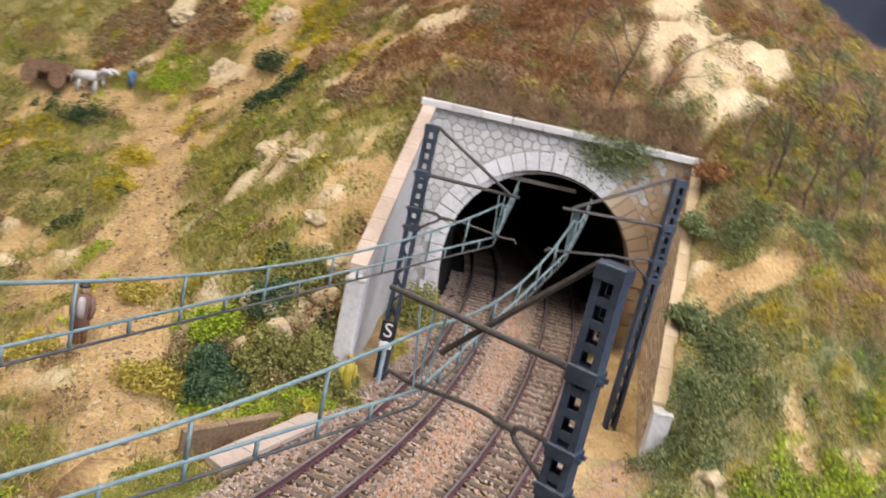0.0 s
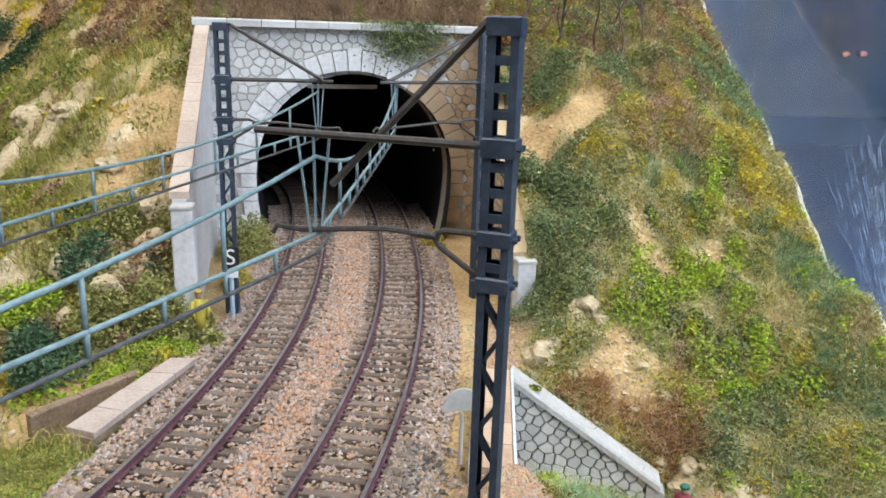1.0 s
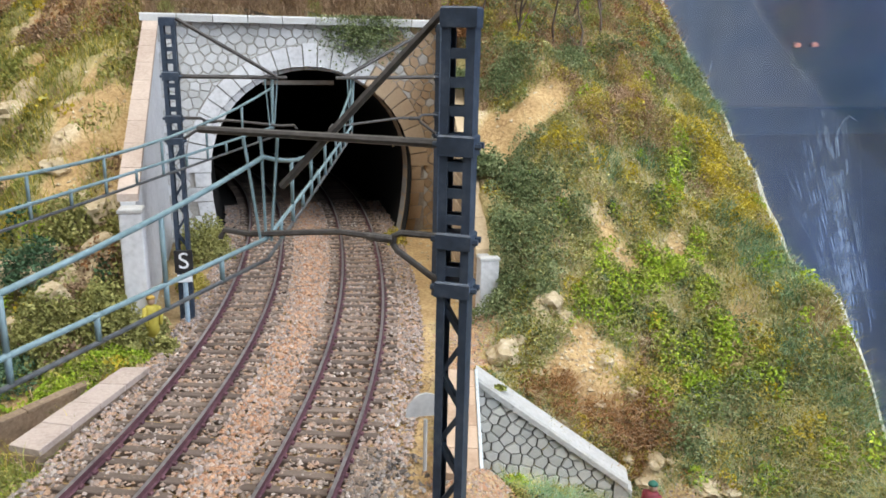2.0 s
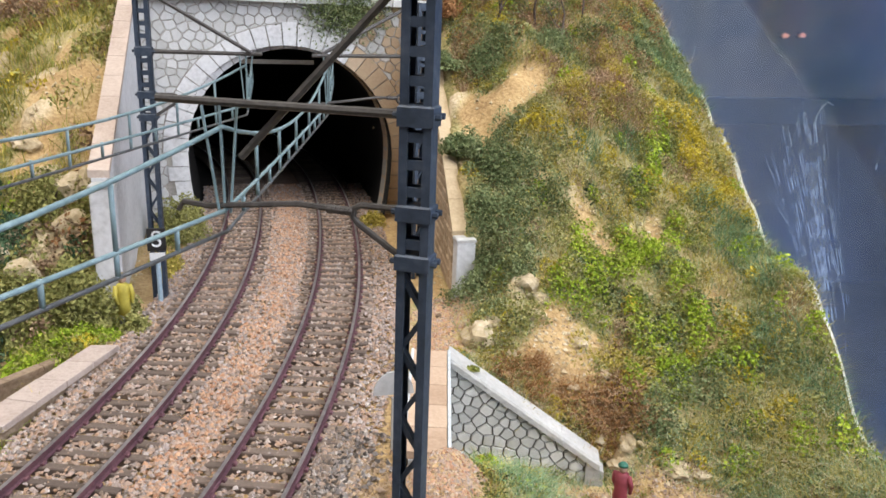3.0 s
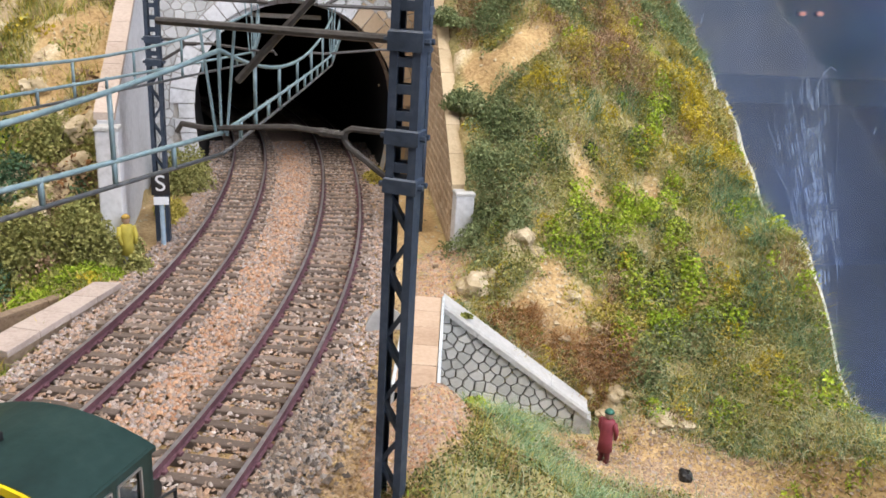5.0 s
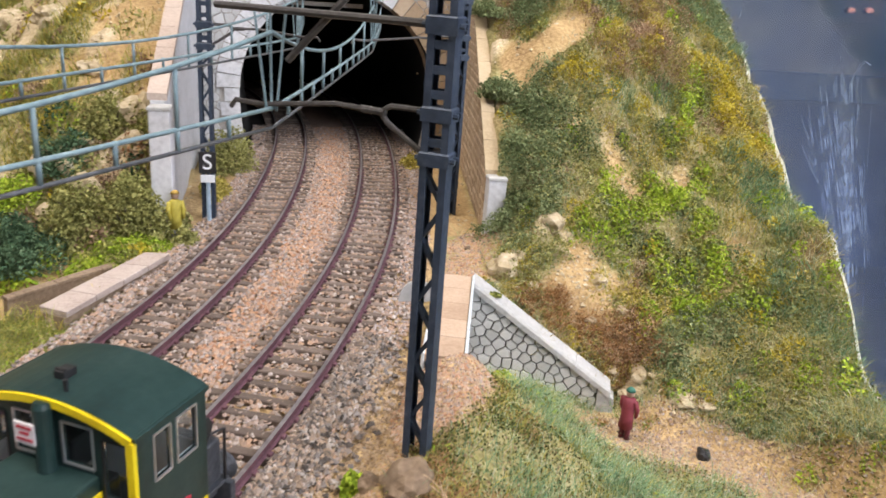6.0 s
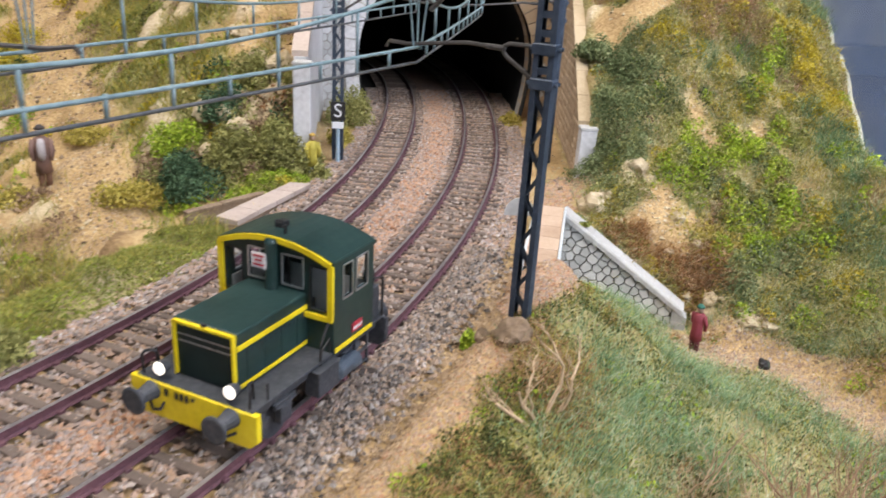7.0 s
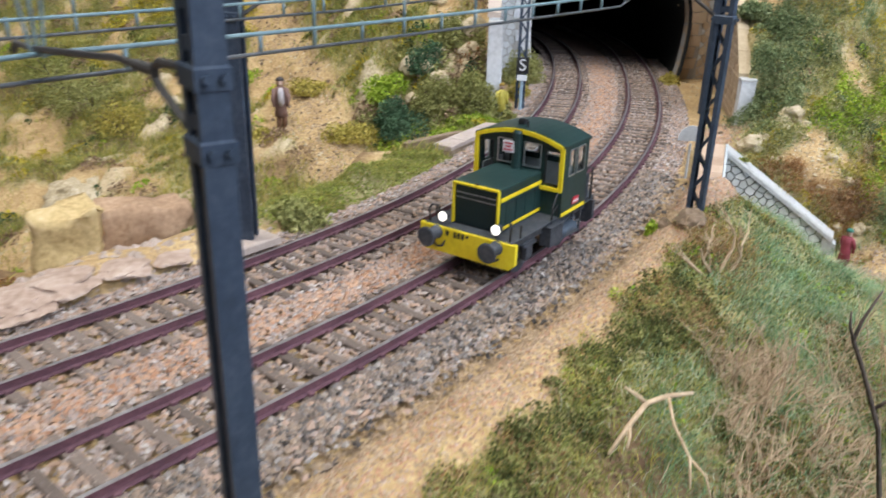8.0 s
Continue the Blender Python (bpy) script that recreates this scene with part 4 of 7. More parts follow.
for name, cx, cy, sx, sy in (("east", 2975, 250, 40, 5400), ("north", 0, 2975, 5900, 40)):
    screen_wall = base("partition", at(cx, cy, -1000), "low dark blue partition with a paler blue top rail", "partition", kind="structure")
    part("panel", Geo().box(0, 0, 365, sx, sy, 730, ch=4), M_PARTITION, screen_wall)
    part("top_rail", Geo().box(0, 0, 785, sx + 16, sy + 16, 110, ch=4), M_RAIL_BLUE, screen_wall, "paler blue top rail")


def acrylic():
    """Clear acrylic; a faint bluish haze, mixed into its colour, stands in for reflections."""
    mat = bpy.data.materials.new("hazy_acrylic")
    mat.use_nodes = True
    n, l = mat.node_tree.nodes, mat.node_tree.links
    bs, out = n["Principled BSDF"], n["Material Output"]
    bs.inputs["Base Color"].default_value = (0.78, 0.85, 0.97, 1)
    bs.inputs["Roughness"].default_value, bs.inputs["Transmission Weight"].default_value, bs.inputs["IOR"].default_value = 0.02, 1.0, 1.45
    haze, mix = n.new("ShaderNodeBsdfDiffuse"), n.new("ShaderNodeMixShader")
    haze.inputs["Color"].default_value = (0.16, 0.30, 0.72, 1)
    co, tex, amount = n.new("ShaderNodeTexCoord"), n.new("ShaderNodeTexNoise"), n.new("ShaderNodeMapRange")
    tex.inputs["Scale"].default_value, tex.inputs["Detail"].default_value = 14.0, 4.0
    amount.inputs["From Min"].default_value, amount.inputs["From Max"].default_value = 0.35, 0.7
    amount.inputs["To Min"].default_value, amount.inputs["To Max"].default_value = 0.05, 0.15
    l.new(co.outputs["Object"], tex.inputs["Vector"]), l.new(tex.outputs[0], amount.inputs[0])
    l.new(amount.outputs[0], mix.inputs[0]), l.new(bs.outputs[0], mix.inputs[1]), l.new(haze.outputs[0], mix.inputs[2])
    l.new(mix.outputs[0], out.inputs["Surface"])
    return mat


def hairline():
    """Pale scratched plastic that half lets the view through."""
    mat = bpy.data.materials.new("scratched_plastic")
    mat.use_nodes = True
    n, l = mat.node_tree.nodes, mat.node_tree.links
    clear, mix, co, tex, amount = n.new("ShaderNodeBsdfTransparent"), n.new("ShaderNodeMixShader"), n.new("ShaderNodeTexCoord"), n.new("ShaderNodeTexNoise"), n.new("ShaderNodeMapRange")
    n["Principled BSDF"].inputs["Base Color"].default_value, n["Principled BSDF"].inputs["Roughness"].default_value = (0.50, 0.66, 0.98, 1), 0.6
    tex.inputs["Scale"].default_value = 120.0
    amount.inputs["From Min"].default_value, amount.inputs["From Max"].default_value = 0.3, 0.7
    amount.inputs["To Min"].default_value, amount.inputs["To Max"].default_value = 0.05, 0.6
    l.new(co.outputs["Object"], tex.inputs["Vector"]), l.new(tex.outputs[0], amount.inputs[0])
    l.new(amount.outputs[0], mix.inputs[0]), l.new(clear.outputs[0], mix.inputs[1]), l.new(n["Principled BSDF"].outputs[0], mix.inputs[2])
    l.new(mix.outputs[0], n["Material Output"].inputs["Surface"])
    return mat


_e0, _e1 = (float(board_edge(-255.0)) + 31.0, -255.0), (float(board_edge(855.0)) + 31.0, 855.0)
g = Geo().prism([(*_e0, -250), (*_e1, -250), (*_e1, 520), (*_e0, 520)], (0, 0, 0), (2.9, -0.6, 0))
screen = whole("acrylic_screen", g, acrylic(), "clear scratched acrylic screen along the layout's edge", "screen", kind="structure")
screen.visible_shadow = False


def scratch(points, width):
    """A hairline on the screen's inner face; points are (y, z)."""
    g = Geo()
    for y, z in points:
        x = float(board_edge(y)) + 30.9
        g.v += [(x, y - width / 2, z), (x, y + width / 2, z)]
    for k in range(len(points) - 1):
        g.f.append((2 * k, 2 * k + 1, 2 * k + 3, 2 * k + 2))
        g.m.append(0)
    return g


_rng, _hair = random.Random(17), hairline()
for k in range(84):
    t = min(max(_rng.gauss(0.52, 0.24), 0.0), 1.0)
    y0, y1 = 362 - 62 * t + _rng.uniform(-3, 3), 300 - 40 * t + _rng.uniform(-4, 4)
    z0, z1 = 40 + 33 * min(1.0, t * 2.2) + _rng.uniform(-22, 4), -12 - 12 * t + _rng.uniform(-4, 26)
    bow = _rng.uniform(-2, 5)
    line = [(y0 + (y1 - y0) * u + bow * u * (1 - u) * 2 + 0.5 * math.sin(u * 9 + k), z0 + (z1 - z0) * u) for u in (i / 9 for i in range(10))]
    part("scratch", scratch(line, _rng.choice((0.14, 0.18, 0.22, 0.3, 0.45))), _hair, screen)
for line in ([(476, 97), (477, 88), (478, 78)], [(266, 66), (265.6, 60), (266, 54)], [(303, 74), (308, 75), (314, 71), (316, 64)]):
    part("scratch", scratch(line, 0.9), _hair, screen)

# glowing bulbs added in place of two lamps reflected in the screen
M_LAMP = glow("mirrored_lamp_glow", (1.0, 0.42, 0.30), 0.9)
for x, y, z in ((2146, 3000, 94), (2226, 3000, 98)):
    lamp = base("mirrored_lamp", at(x, y, z), "small pink-lit bulb on the far wall, in place of a reflected lamp", "lamp", "lamps across the hall")
    part("bulb", Geo().tube([(0, -40, 0), (0, -28, 0), (0, -20, 0)], [7, 10, 10], 14), M_LAMP, lamp, "glowing pinkish bulb", smooth=True)
    part("bracket", Geo().tube([(0, -20, 0), (0, 0, 0)], [9, 12], 12), M_PARTITION, lamp)

# ---- masts and overhead line ----
def mast(x, y, turn, foot, top, label, twist=0.0):
    """A lattice mast of two channels; its arms reach along its own +x."""
    m = base("catenary_mast", at(x, y, foot, turn), label, "catenary mast", "masts of the overhead line")
    h = top - foot
    hw = 2.55
    tw = Matrix.Rotation(twist, 3, "Z")

    def turned(g):
        g.v = [tuple(tw @ Vector(p)) for p in g.v]
        return g

    def zz(z):
        return z - foot
    for sx in (-1, 1):
        g = Geo()
        px = sx * (hw - 0.45)
        sec = [(0.45, -1.8), (0.45, 1.8), (-0.9, 1.8), (-0.9, 1.4), (-0.1, 1.4), (-0.1, -1.4), (-0.9, -1.4), (-0.9, -1.8)]
        sec = [(px + sx * p, q, 0.0) for p, q in sec]
        g.prism(sec if sx > 0 else sec[::-1], (0, 0, 0), (0, 0, h))
        part("leg", turned(g), M_MAST, m)
    k, z = 0, zz(62.4)
    while z > 5.0:
        side = 1 if k % 2 == 0 else -1
        g = Geo().beam((side * 2.0, 0, z), (-side * 2.0, 0, z - 6.35), 0.85, 1.5, up=(0, 1, 0))
        part("lacing_bar", turned(g), M_MAST, m)
        z -= 6.35
        k += 1
    for z in np.arange(zz(68), h - 3, 4.2):
        g = Geo().box(0, 1.35, z, 3.5, 0.6, 1.5).box(0, -1.35, z, 3.5, 0.6, 1.5)
        part("batten", turned(g), M_MAST, m)
    for z, hh in ((zz(65), 2.6), (zz(73), 2.6), (zz(88), 3.2)):
        g = Geo().box(0, 0, z, 5.8, 4.2, hh, ch=0.3)
        for sx in (-1, 1):
            for sy in (-1, 1):
                g.tube([(sx * 2.8, sy * 1.0, z), (sx * 3.8, sy * 1.0, z)], 0.5, 6)
        part("clamp", turned(g), M_MAST, m)
    part("cap", turned(Geo().box(0, 0, h - 1.4, 5.6, 4.0, 3.0, ch=0.3)), M_MAST, m)
    return m


def cantilever(m, foot, reach, wire_x, stay_x=None, flip=1, stay_z=None):
    """Top tube, stay and steady arm of a mast; wire_x: how far off the wires hang."""
    def zz(z):
        return z - foot
    part("top_tube", Geo().tube([(3, 0, zz(88)), (reach, 0, zz(88))], [0.75, 0.65], 8), M_ARM, m, "dark horizontal tube")
    sx = reach - 4 if stay_x is None else stay_x
    part("stay", Geo().tube([(3.0, -1.4, top_of(m, foot) + 0.8), (sx, -1.4 if stay_z else -0.5, zz(88.5 if stay_z is None else stay_z))], 0.7, 6), M_ARM, m, "dark slanting stay")
    g = Geo().tube([(2.4, 0, zz(73.2)), (9.3, 0, zz(73.2)), (10.4, 0, zz(72.6)), (10.6, 0, zz(71.2)), (9.8, 0, zz(70.2)), (2.4, 0, zz(65.4))], 0.55, 7)
    part("bracket", g, M_ARM, m)
    g = Geo()
    for k in range(6):
        g.tube([(10.6 + k * 0.75, 0, zz(72.0 + 0.03 * k)), (10.98 + k * 0.75, 0, zz(72.0 + 0.03 * k)), (11.36 + k * 0.75, 0, zz(72.0 + 0.03 * k))], [0.68, 0.75, 0.68], 10)
    part("insulator", g, M_ARM, m, "dark ribbed insulator")
    g = Geo().tube([(15, 0, zz(72.2)), (20, 0, zz(72.4)), (24, 0, zz(72.0)), (wire_x + 3, 0, zz(70.5)), (wire_x + 8, 0, zz(70.8)), (wire_x + 9, 0, zz(69.3))], 0.5, 6)
    part("steady_arm", g, M_ARM, m, "thin curved steady arm")
    g = Geo()
    for dx in (-1.6, 0.2, 2.0):
        g.tube([(wire_x + dx * 1.2, dx, zz(87.5)), (wire_x + 0.4 * dx, 0.3 * dx, zz(69.5))], 0.26, 5)
    part("hanger", g, M_WIRE, m, "verdigris hanger rods")


def top_of(m, foot):
    return 107.0 - foot


def toward(p, q):
    return math.atan2(q[1] - p[1], q[0] - p[0])


M1, M2, M3, M4, M5 = (28.5, 138.0), (-34.0, 320.0), (68.0, 333.0), (-107.0, 95.0), (-61.7, -31.0)
SB1, SA2, SB3, SA4, SB5 = (-1.0, 154.0), (0.5, 318.0), (30.0, 320.0), (-77.0, 113.0), (-97.0, -6.0)
masts = {}
for key, p, q, foot, flip in (("1", M1, SB1, 3.0, 1), ("2", M2, SA2, -4.0, 1), ("3", M3, SB3, -4.0, 1), ("4", M4, SA4, 2.0, 1), ("5", M5, SB5, -2.0, 1)):
    masts[key] = mast(*p, toward(p, q), foot, 108.2, "dark blue-grey lattice catenary mast beside the track", radians({"4": 58, "5": -13}.get(key, 0)))
    d = math.dist(p, q)
    if key == "1":
        cantilever(masts[key], foot, d + 12, d, d - 2.5, stay_z=79)
    else:
        cantilever(masts[key], foot, d + 6, d)


def hanging(a, b, za, zb, sag, n=14):
    return [(a[0] + (b[0] - a[0]) * t, a[1] + (b[1] - a[1]) * t, za + (zb - za) * t - 4 * sag * t * (1 - t)) for t in (i / n for i in range(n + 1))]


def overhead(supports, label):
    """Bearer, second bearer and contact wire with their droppers, from support to support."""
    line = base("overhead_line", at(*supports[1], 66), label, "overhead line", "overhead lines")
    inv = line.matrix_world.inverted()

    def add(name, geo, mat, note=""):
        part(name, geo, mat, line, note, smooth=True).matrix_parent_inverse = inv
    for a, b in zip(supports[:-1], supports[1:]):
        up, mid, low = hanging(a, b, 84, 84, 9), hanging(a, b, 70, 70, 0.6), hanging(a, b, 66.3, 66.3, 0.3)
        add("bearer_wire", Geo().tube(up, 0.42, 6), M_WIRE, "blue-green upper wire")
        add("second_bearer", Geo().tube(mid, 0.4, 6), M_WIRE, "blue-green middle wire")
        add("contact_wire", Geo().tube(low, 0.36, 6), M_WIRE_DARK, "dark contact wire")
        L = math.dist(a, b)
        for k in range(1, int(L / 26)):
            t = k / int(L / 26)
            p = [Vector(w[0]).lerp(Vector(w[-1]), t) for w in (up, mid, low)]
            p[0].z, p[1].z = 84 - 36 * t * (1 - t), 70 - 2.4 * t * (1 - t)
            add("dropper", Geo().tube([p[0], p[1]], 0.4, 5), M_WIRE)
        for k in range(1, int(L / 13)):
            t = k / int(L / 13)
            p = [Vector(w[0]).lerp(Vector(w[-1]), t) for w in (mid, low)]
            add("short_dropper", Geo().tube([p[0], p[1]], 0.42, 5), M_WIRE)
    return line


overhead([(-140, -75), SB5, SB1, SB3, (46, 470)], "three-wire verdigris overhead line over the inner track")
overhead([(-195, -70), SA4, SA2, (2, 470)], "three-wire verdigris overhead line over the outer track")

# ---- the shunting locomotive: local x runs to its front, y to its left, z up from the rails ----
def paint(name, stops, rough=0.42):
    return surface(name, stops, 600, 90, rough, 0.06, blend=0.6)


M_GRILLE = paint("dark_green_grille", [(0.006, 0.017, 0.017), (0.010, 0.026, 0.026), (0.018, 0.036, 0.034)], 0.5)
M_GREEN = paint("dark_green_paint", [(0.008, 0.024, 0.023), (0.014, 0.038, 0.036), (0.026, 0.054, 0.050)])
M_YELLOW = paint("yellow_paint", [(0.62, 0.46, 0.008), (0.80, 0.62, 0.012), (0.88, 0.72, 0.03)])
M_UNDER = surface("weathered_grey", [(0.022, 0.026, 0.033), (0.045, 0.05, 0.06), (0.09, 0.09, 0.095)], 900, 120, 0.7, 0.25)
M_TANK = surface("blue_grey_tank", [(0.03, 0.042, 0.06), (0.055, 0.075, 0.10), (0.10, 0.125, 0.16)], 700, 110, 0.5, 0.2)
M_BLACK = paint("black_metal", [(0.012, 0.012, 0.013), (0.022, 0.022, 0.024), (0.04, 0.04, 0.042)], 0.5)
M_CHROME = surface("bright_frame", [(0.45, 0.46, 0.48), (0.6, 0.61, 0.63), (0.7, 0.7, 0.72)], 500, 60, 0.3, 0.0, metallic=0.8)
M_PLATE_WHITE = paint("white_plate", [(0.66, 0.64, 0.66), (0.76, 0.74, 0.76), (0.82, 0.80, 0.82)])
M_PLATE_RED = paint("red_plate", [(0.36, 0.02, 0.04), (0.48, 0.03, 0.06), (0.55, 0.06, 0.08)])
M_BACKING = paint("cab_backing_grey", [(0.38, 0.39, 0.38), (0.48, 0.49, 0.48), (0.56, 0.57, 0.56)], 0.7)
M_LIGHT = glow("headlamp_glow", (1.0, 0.93, 0.82), 1.3)
M_PANE = bpy.data.materials.new("cab_glass")
M_PANE.use_nodes = True
_b = M_PANE.node_tree.nodes["Principled BSDF"]
_b.inputs["Base Color"].default_value = (0.86, 0.92, 0.95, 1)
_b.inputs["Transmission Weight"].default_value, _b.inputs["Roughness"].default_value, _b.inputs["IOR"].default_value = 1.0, 0.03, 1.2

HOOD_F, CAB_F, CAB_R, REAR = -4.5, -27.0, -42.0, -48.5
HW, CW, HTOP, EAVE, PEAK, DECK = 7.6, 14.4, 25.0, 33.2, 36.3, 12.6


def locomotive():
    lo = base("locomotive", at(-42.0, 83.2, 0.0, radians(242.0)), "dark green and yellow model shunting locomotive standing on the inner track", "locomotive")

    def add(name, geo, mat, parent=lo, label="", bevel=0.0, sm=False):
        return part(name, geo, mat, parent, label, sm, bevel)

    add("frame", Geo().box(REAR / 2 - 0.5, 0, 10.9, -REAR - 1.5, 25.0, 3.0), M_UNDER, bevel=0.25)
    add("running_board", Geo().box(REAR / 2 - 0.5, 0, 12.3, -REAR, 28.0, 0.7), M_UNDER, label="grey chequered running board", bevel=0.15)
    for name, x, sgn in (("buffer_beam", -0.7, 1), ("rear_beam", REAR + 0.4, -1)):
        g = Geo().prism([(x, -15.3, 6.6), (x, -13.4, 4.9), (x, 13.4, 4.9), (x, 15.3, 6.6), (x, 15.3, 12.4), (x, -15.3, 12.4)], (-0.7, 0, 0), (0.7, 0, 0))
        beam = add(name, g, M_YELLOW if sgn > 0 else M_UNDER, label="yellow buffer beam" if sgn > 0 else "grey rear beam", bevel=0.2)
        for y in (-9.6, 9.6):
            bx = x + sgn * 0.7
            b = add("buffer", Geo().tube([(bx, y, 10.6), (bx + sgn * 3.4, y, 10.6)], [2.0, 1.35], 14), M_UNDER, beam, "dark grey buffer shank")
            part("buffer_head", Geo().tube([(bx + sgn * 3.2, y, 10.6), (bx + sgn * 4.6, y, 10.6), (bx + sgn * 5.1, y, 10.6), (bx + sgn * 5.3, y, 10.6)], [1.2, 2.8, 2.8, 2.4], 20), M_UNDER, beam)
            part("hose", Geo().tube([(bx, y * 0.72, 8.6), (bx + sgn * 1.0, y * 0.72, 7.4), (bx + sgn * 0.8, y * 0.95, 6.8), (bx, y * 1.1, 7.6)], 0.3, 6), M_BLACK, beam)
        if sgn > 0:
            g = Geo()
            for k, w in enumerate((0.9, 0.3, 0.8, 0.8, 0.8)):
                if k != 1:
                    g.box(x + 0.8, -6.1 + k * 1.25, 11.0, 0.12, w, 1.5)
            part("fleet_marks", g, M_BLACK, beam, "small black fleet marks")
            for y, z in ((0.4, 11.3), (-13.2, 8.6), (-13.2, 7.2)):
                part("rivet", Geo().tube([(x + 0.6, y, z), (x + 0.9, y, z)], 0.42, 8), M_BLACK, beam)
    for y in (-8.5, 8.5):
        h = add("headlamp", Geo().tube([(-3.0, y, 14.9), (-1.4, y, 15.0), (-0.9, y, 15.0)], [1.1, 1.5, 1.5], 18), M_UNDER, sm=False)
        part("lens", Geo().tube([(-0.9, y, 15.0), (-0.55, y, 15.0)], [1.4, 1.1], 18), M_LIGHT, h, "lit white lens")
    # hood
    hood = add("hood", Geo().box((HOOD_F + CAB_F) / 2, 0, (HTOP + DECK) / 2, HOOD_F - CAB_F, 2 * HW, HTOP - DECK), M_GREEN, label="dark green engine hood", bevel=0.5)
    g = Geo()
    for k in range(17):
        g.box(HOOD_F + 0.14, 0, 22.6 - k * 0.56, 0.24, 2 * HW - 2.6, 0.3)
    grille = part("grille", g.box(HOOD_F + 0.04, 0, 18.2, 0.12, 2 * HW - 2.2, 10.4), M_GRILLE, hood, "dark green radiator grille with fine slats")
    for z in (22.0, 20.6):
        part("grille_bar", Geo().box(HOOD_F + 0.34, 0, z, 0.16, 2 * HW - 2.6, 0.16), M_CHROME, grille, "thin bright bar")
    for y0, z0, y1, z1 in ((-HW + 0.5, HTOP - 0.5, HW - 0.5, HTOP - 0.5), (-HW + 0.5, DECK + 0.4, -HW + 0.5, HTOP - 0.4), (HW - 0.5, DECK + 0.4, HW - 0.5, HTOP - 0.4)):
        part("yellow_edge", Geo().beam((HOOD_F + 0.2, y0, z0), (HOOD_F + 0.2, y1, z1), 0.5, 1.15, up=(1, 0, 0)) if y0 != y1 else Geo().beam((HOOD_F + 0.2, y0, z0), (HOOD_F + 0.2, y1, z1), 0.5, 1.15), M_YELLOW, hood)
    part("lid_knob", Geo().box(HOOD_F + 0.3, 0.2, HTOP + 0.15, 0.6, 0.9, 0.5), M_BLACK, hood)
    for sy in (-1, 1):
        y = sy * (HW + 0.12)
        for z, w in ((HTOP - 3.0, 1.0), (DECK + 1.2, 0.8)):
            part("stripe", Geo().beam((HOOD_F, y, z), (CAB_F, y, z), 0.3, w), M_YELLOW, hood, "yellow lining stripe")
        for k in range(4):
            x = HOOD_F - 2.8 - k * 5.3
            part("side_door", Geo().box(x - 2.4, sy * (HW + 0.02), 17.6, 4.9, 0.3, 6.6), M_GREEN, hood, bevel=0.1)
        g = Geo()
        for k in range(14):
            g.box(HOOD_F - 2.5 - k * 1.5, sy * (HW + 0.18), 20.4, 0.25, 0.14, 0.7)
        part("louvre_row", g, M_BLACK, hood)
    # cab: walls with open windows
    def arch_z(y):
        return EAVE + (PEAK - EAVE) * (1 - (y / CW) ** 2)

    def end_wall(x, name):
        g = Geo()
        t = (0.8, 0, 0)

        def slab(y0, z0, y1, z1):
            g.prism([(x, y0, z0), (x, y1, z0), (x, y1, z1), (x, y0, z1)], (0, 0, 0), t)
        slab(-CW, DECK, CW, 21.8)
        slab(-8.4, 21.8, 8.4, 25.8)
        for y0, y1, z1 in ((-CW, -13.4, 31.4), (-8.6, -7.0, 31.4), (-1.6, 1.6, 32.6), (7.0, 8.6, 31.4), (13.4, CW, 31.4)):
            slab(y0, 21.8 if abs(y0) > 8 or abs(y1) > 8 else 25.8, y1, z1)
        for y0, y1, z in ((-CW, -7.0, 31.4), (-7.0, 7.0, 32.6), (7.0, CW, 31.4)):
            n = 6
            top = [(x, y1 + (y0 - y1) * k / n, arch_z(y1 + (y0 - y1) * k / n) - 0.5) for k in range(n + 1)]
            g.prism([(x, y0, z), (x, y1, z)] + top, (0, 0, 0), t)
        wall = add(name, g, M_GREEN)
        for y0, y1, z0, z1 in ((-13.4, -8.6, 21.8, 31.4), (-7.0, -1.6, 25.8, 32.6), (1.6, 7.0, 25.8, 32.6), (8.6, 13.4, 21.8, 31.4)):
            m = 0.35
            w = part("window", Geo().box(x + 0.4, (y0 + y1) / 2, (z0 + z1) / 2, 0.2, y1 - y0 - 0.2, z1 - z0 - 0.2), M_PANE, wall, "clear cab window")
            w.visible_shadow = False
            f = Geo()
            for a, b in (((y0, z0), (y1, z0)), ((y1, z0), (y1, z1)), ((y1, z1), (y0, z1)), ((y0, z1), (y0, z0))):
                f.beam((x + 0.85, *a), (x + 0.85, *b), 0.3, m, up=(1, 0, 0))
            part("window_frame", f, M_BLACK if abs(y0 + y1) > 16 else M_CHROME, wall)
        return wall
    front = end_wall(CAB_F - 0.4, "cab_front")
    end_wall(CAB_R - 0.4, "cab_rear")
    for sy in (-1, 1):
        g = Geo()
        y = sy * (CW - 0.4)

        def slab(x0, z0, x1, z1):
            g.prism([(x0, y, z0), (x1, y, z0), (x1, y, z1), (x0, y, z1)], (0, -0.4, 0), (0, 0.4, 0))
        slab(CAB_R, DECK - 0.4, CAB_F, 24.0)
        slab(CAB_R, 31.6, CAB_F, EAVE + 0.2)
        for x0, x1 in ((CAB_R, CAB_R + 2.2), (CAB_R + 6.9, CAB_R + 8.3), (CAB_F - 3.0, CAB_F)):
            slab(x0, 24.0, x1, 31.6)
        side = add("cab_side", g, M_GREEN)
        for x0, x1 in ((CAB_R + 2.2, CAB_R + 6.9), (CAB_R + 8.3, CAB_F - 3.0)):
            w = part("window", Geo().box((x0 + x1) / 2, y, 27.8, x1 - x0 - 0.2, 0.2, 7.4), M_PANE, side)
            w.visible_shadow = False
            f = Geo()
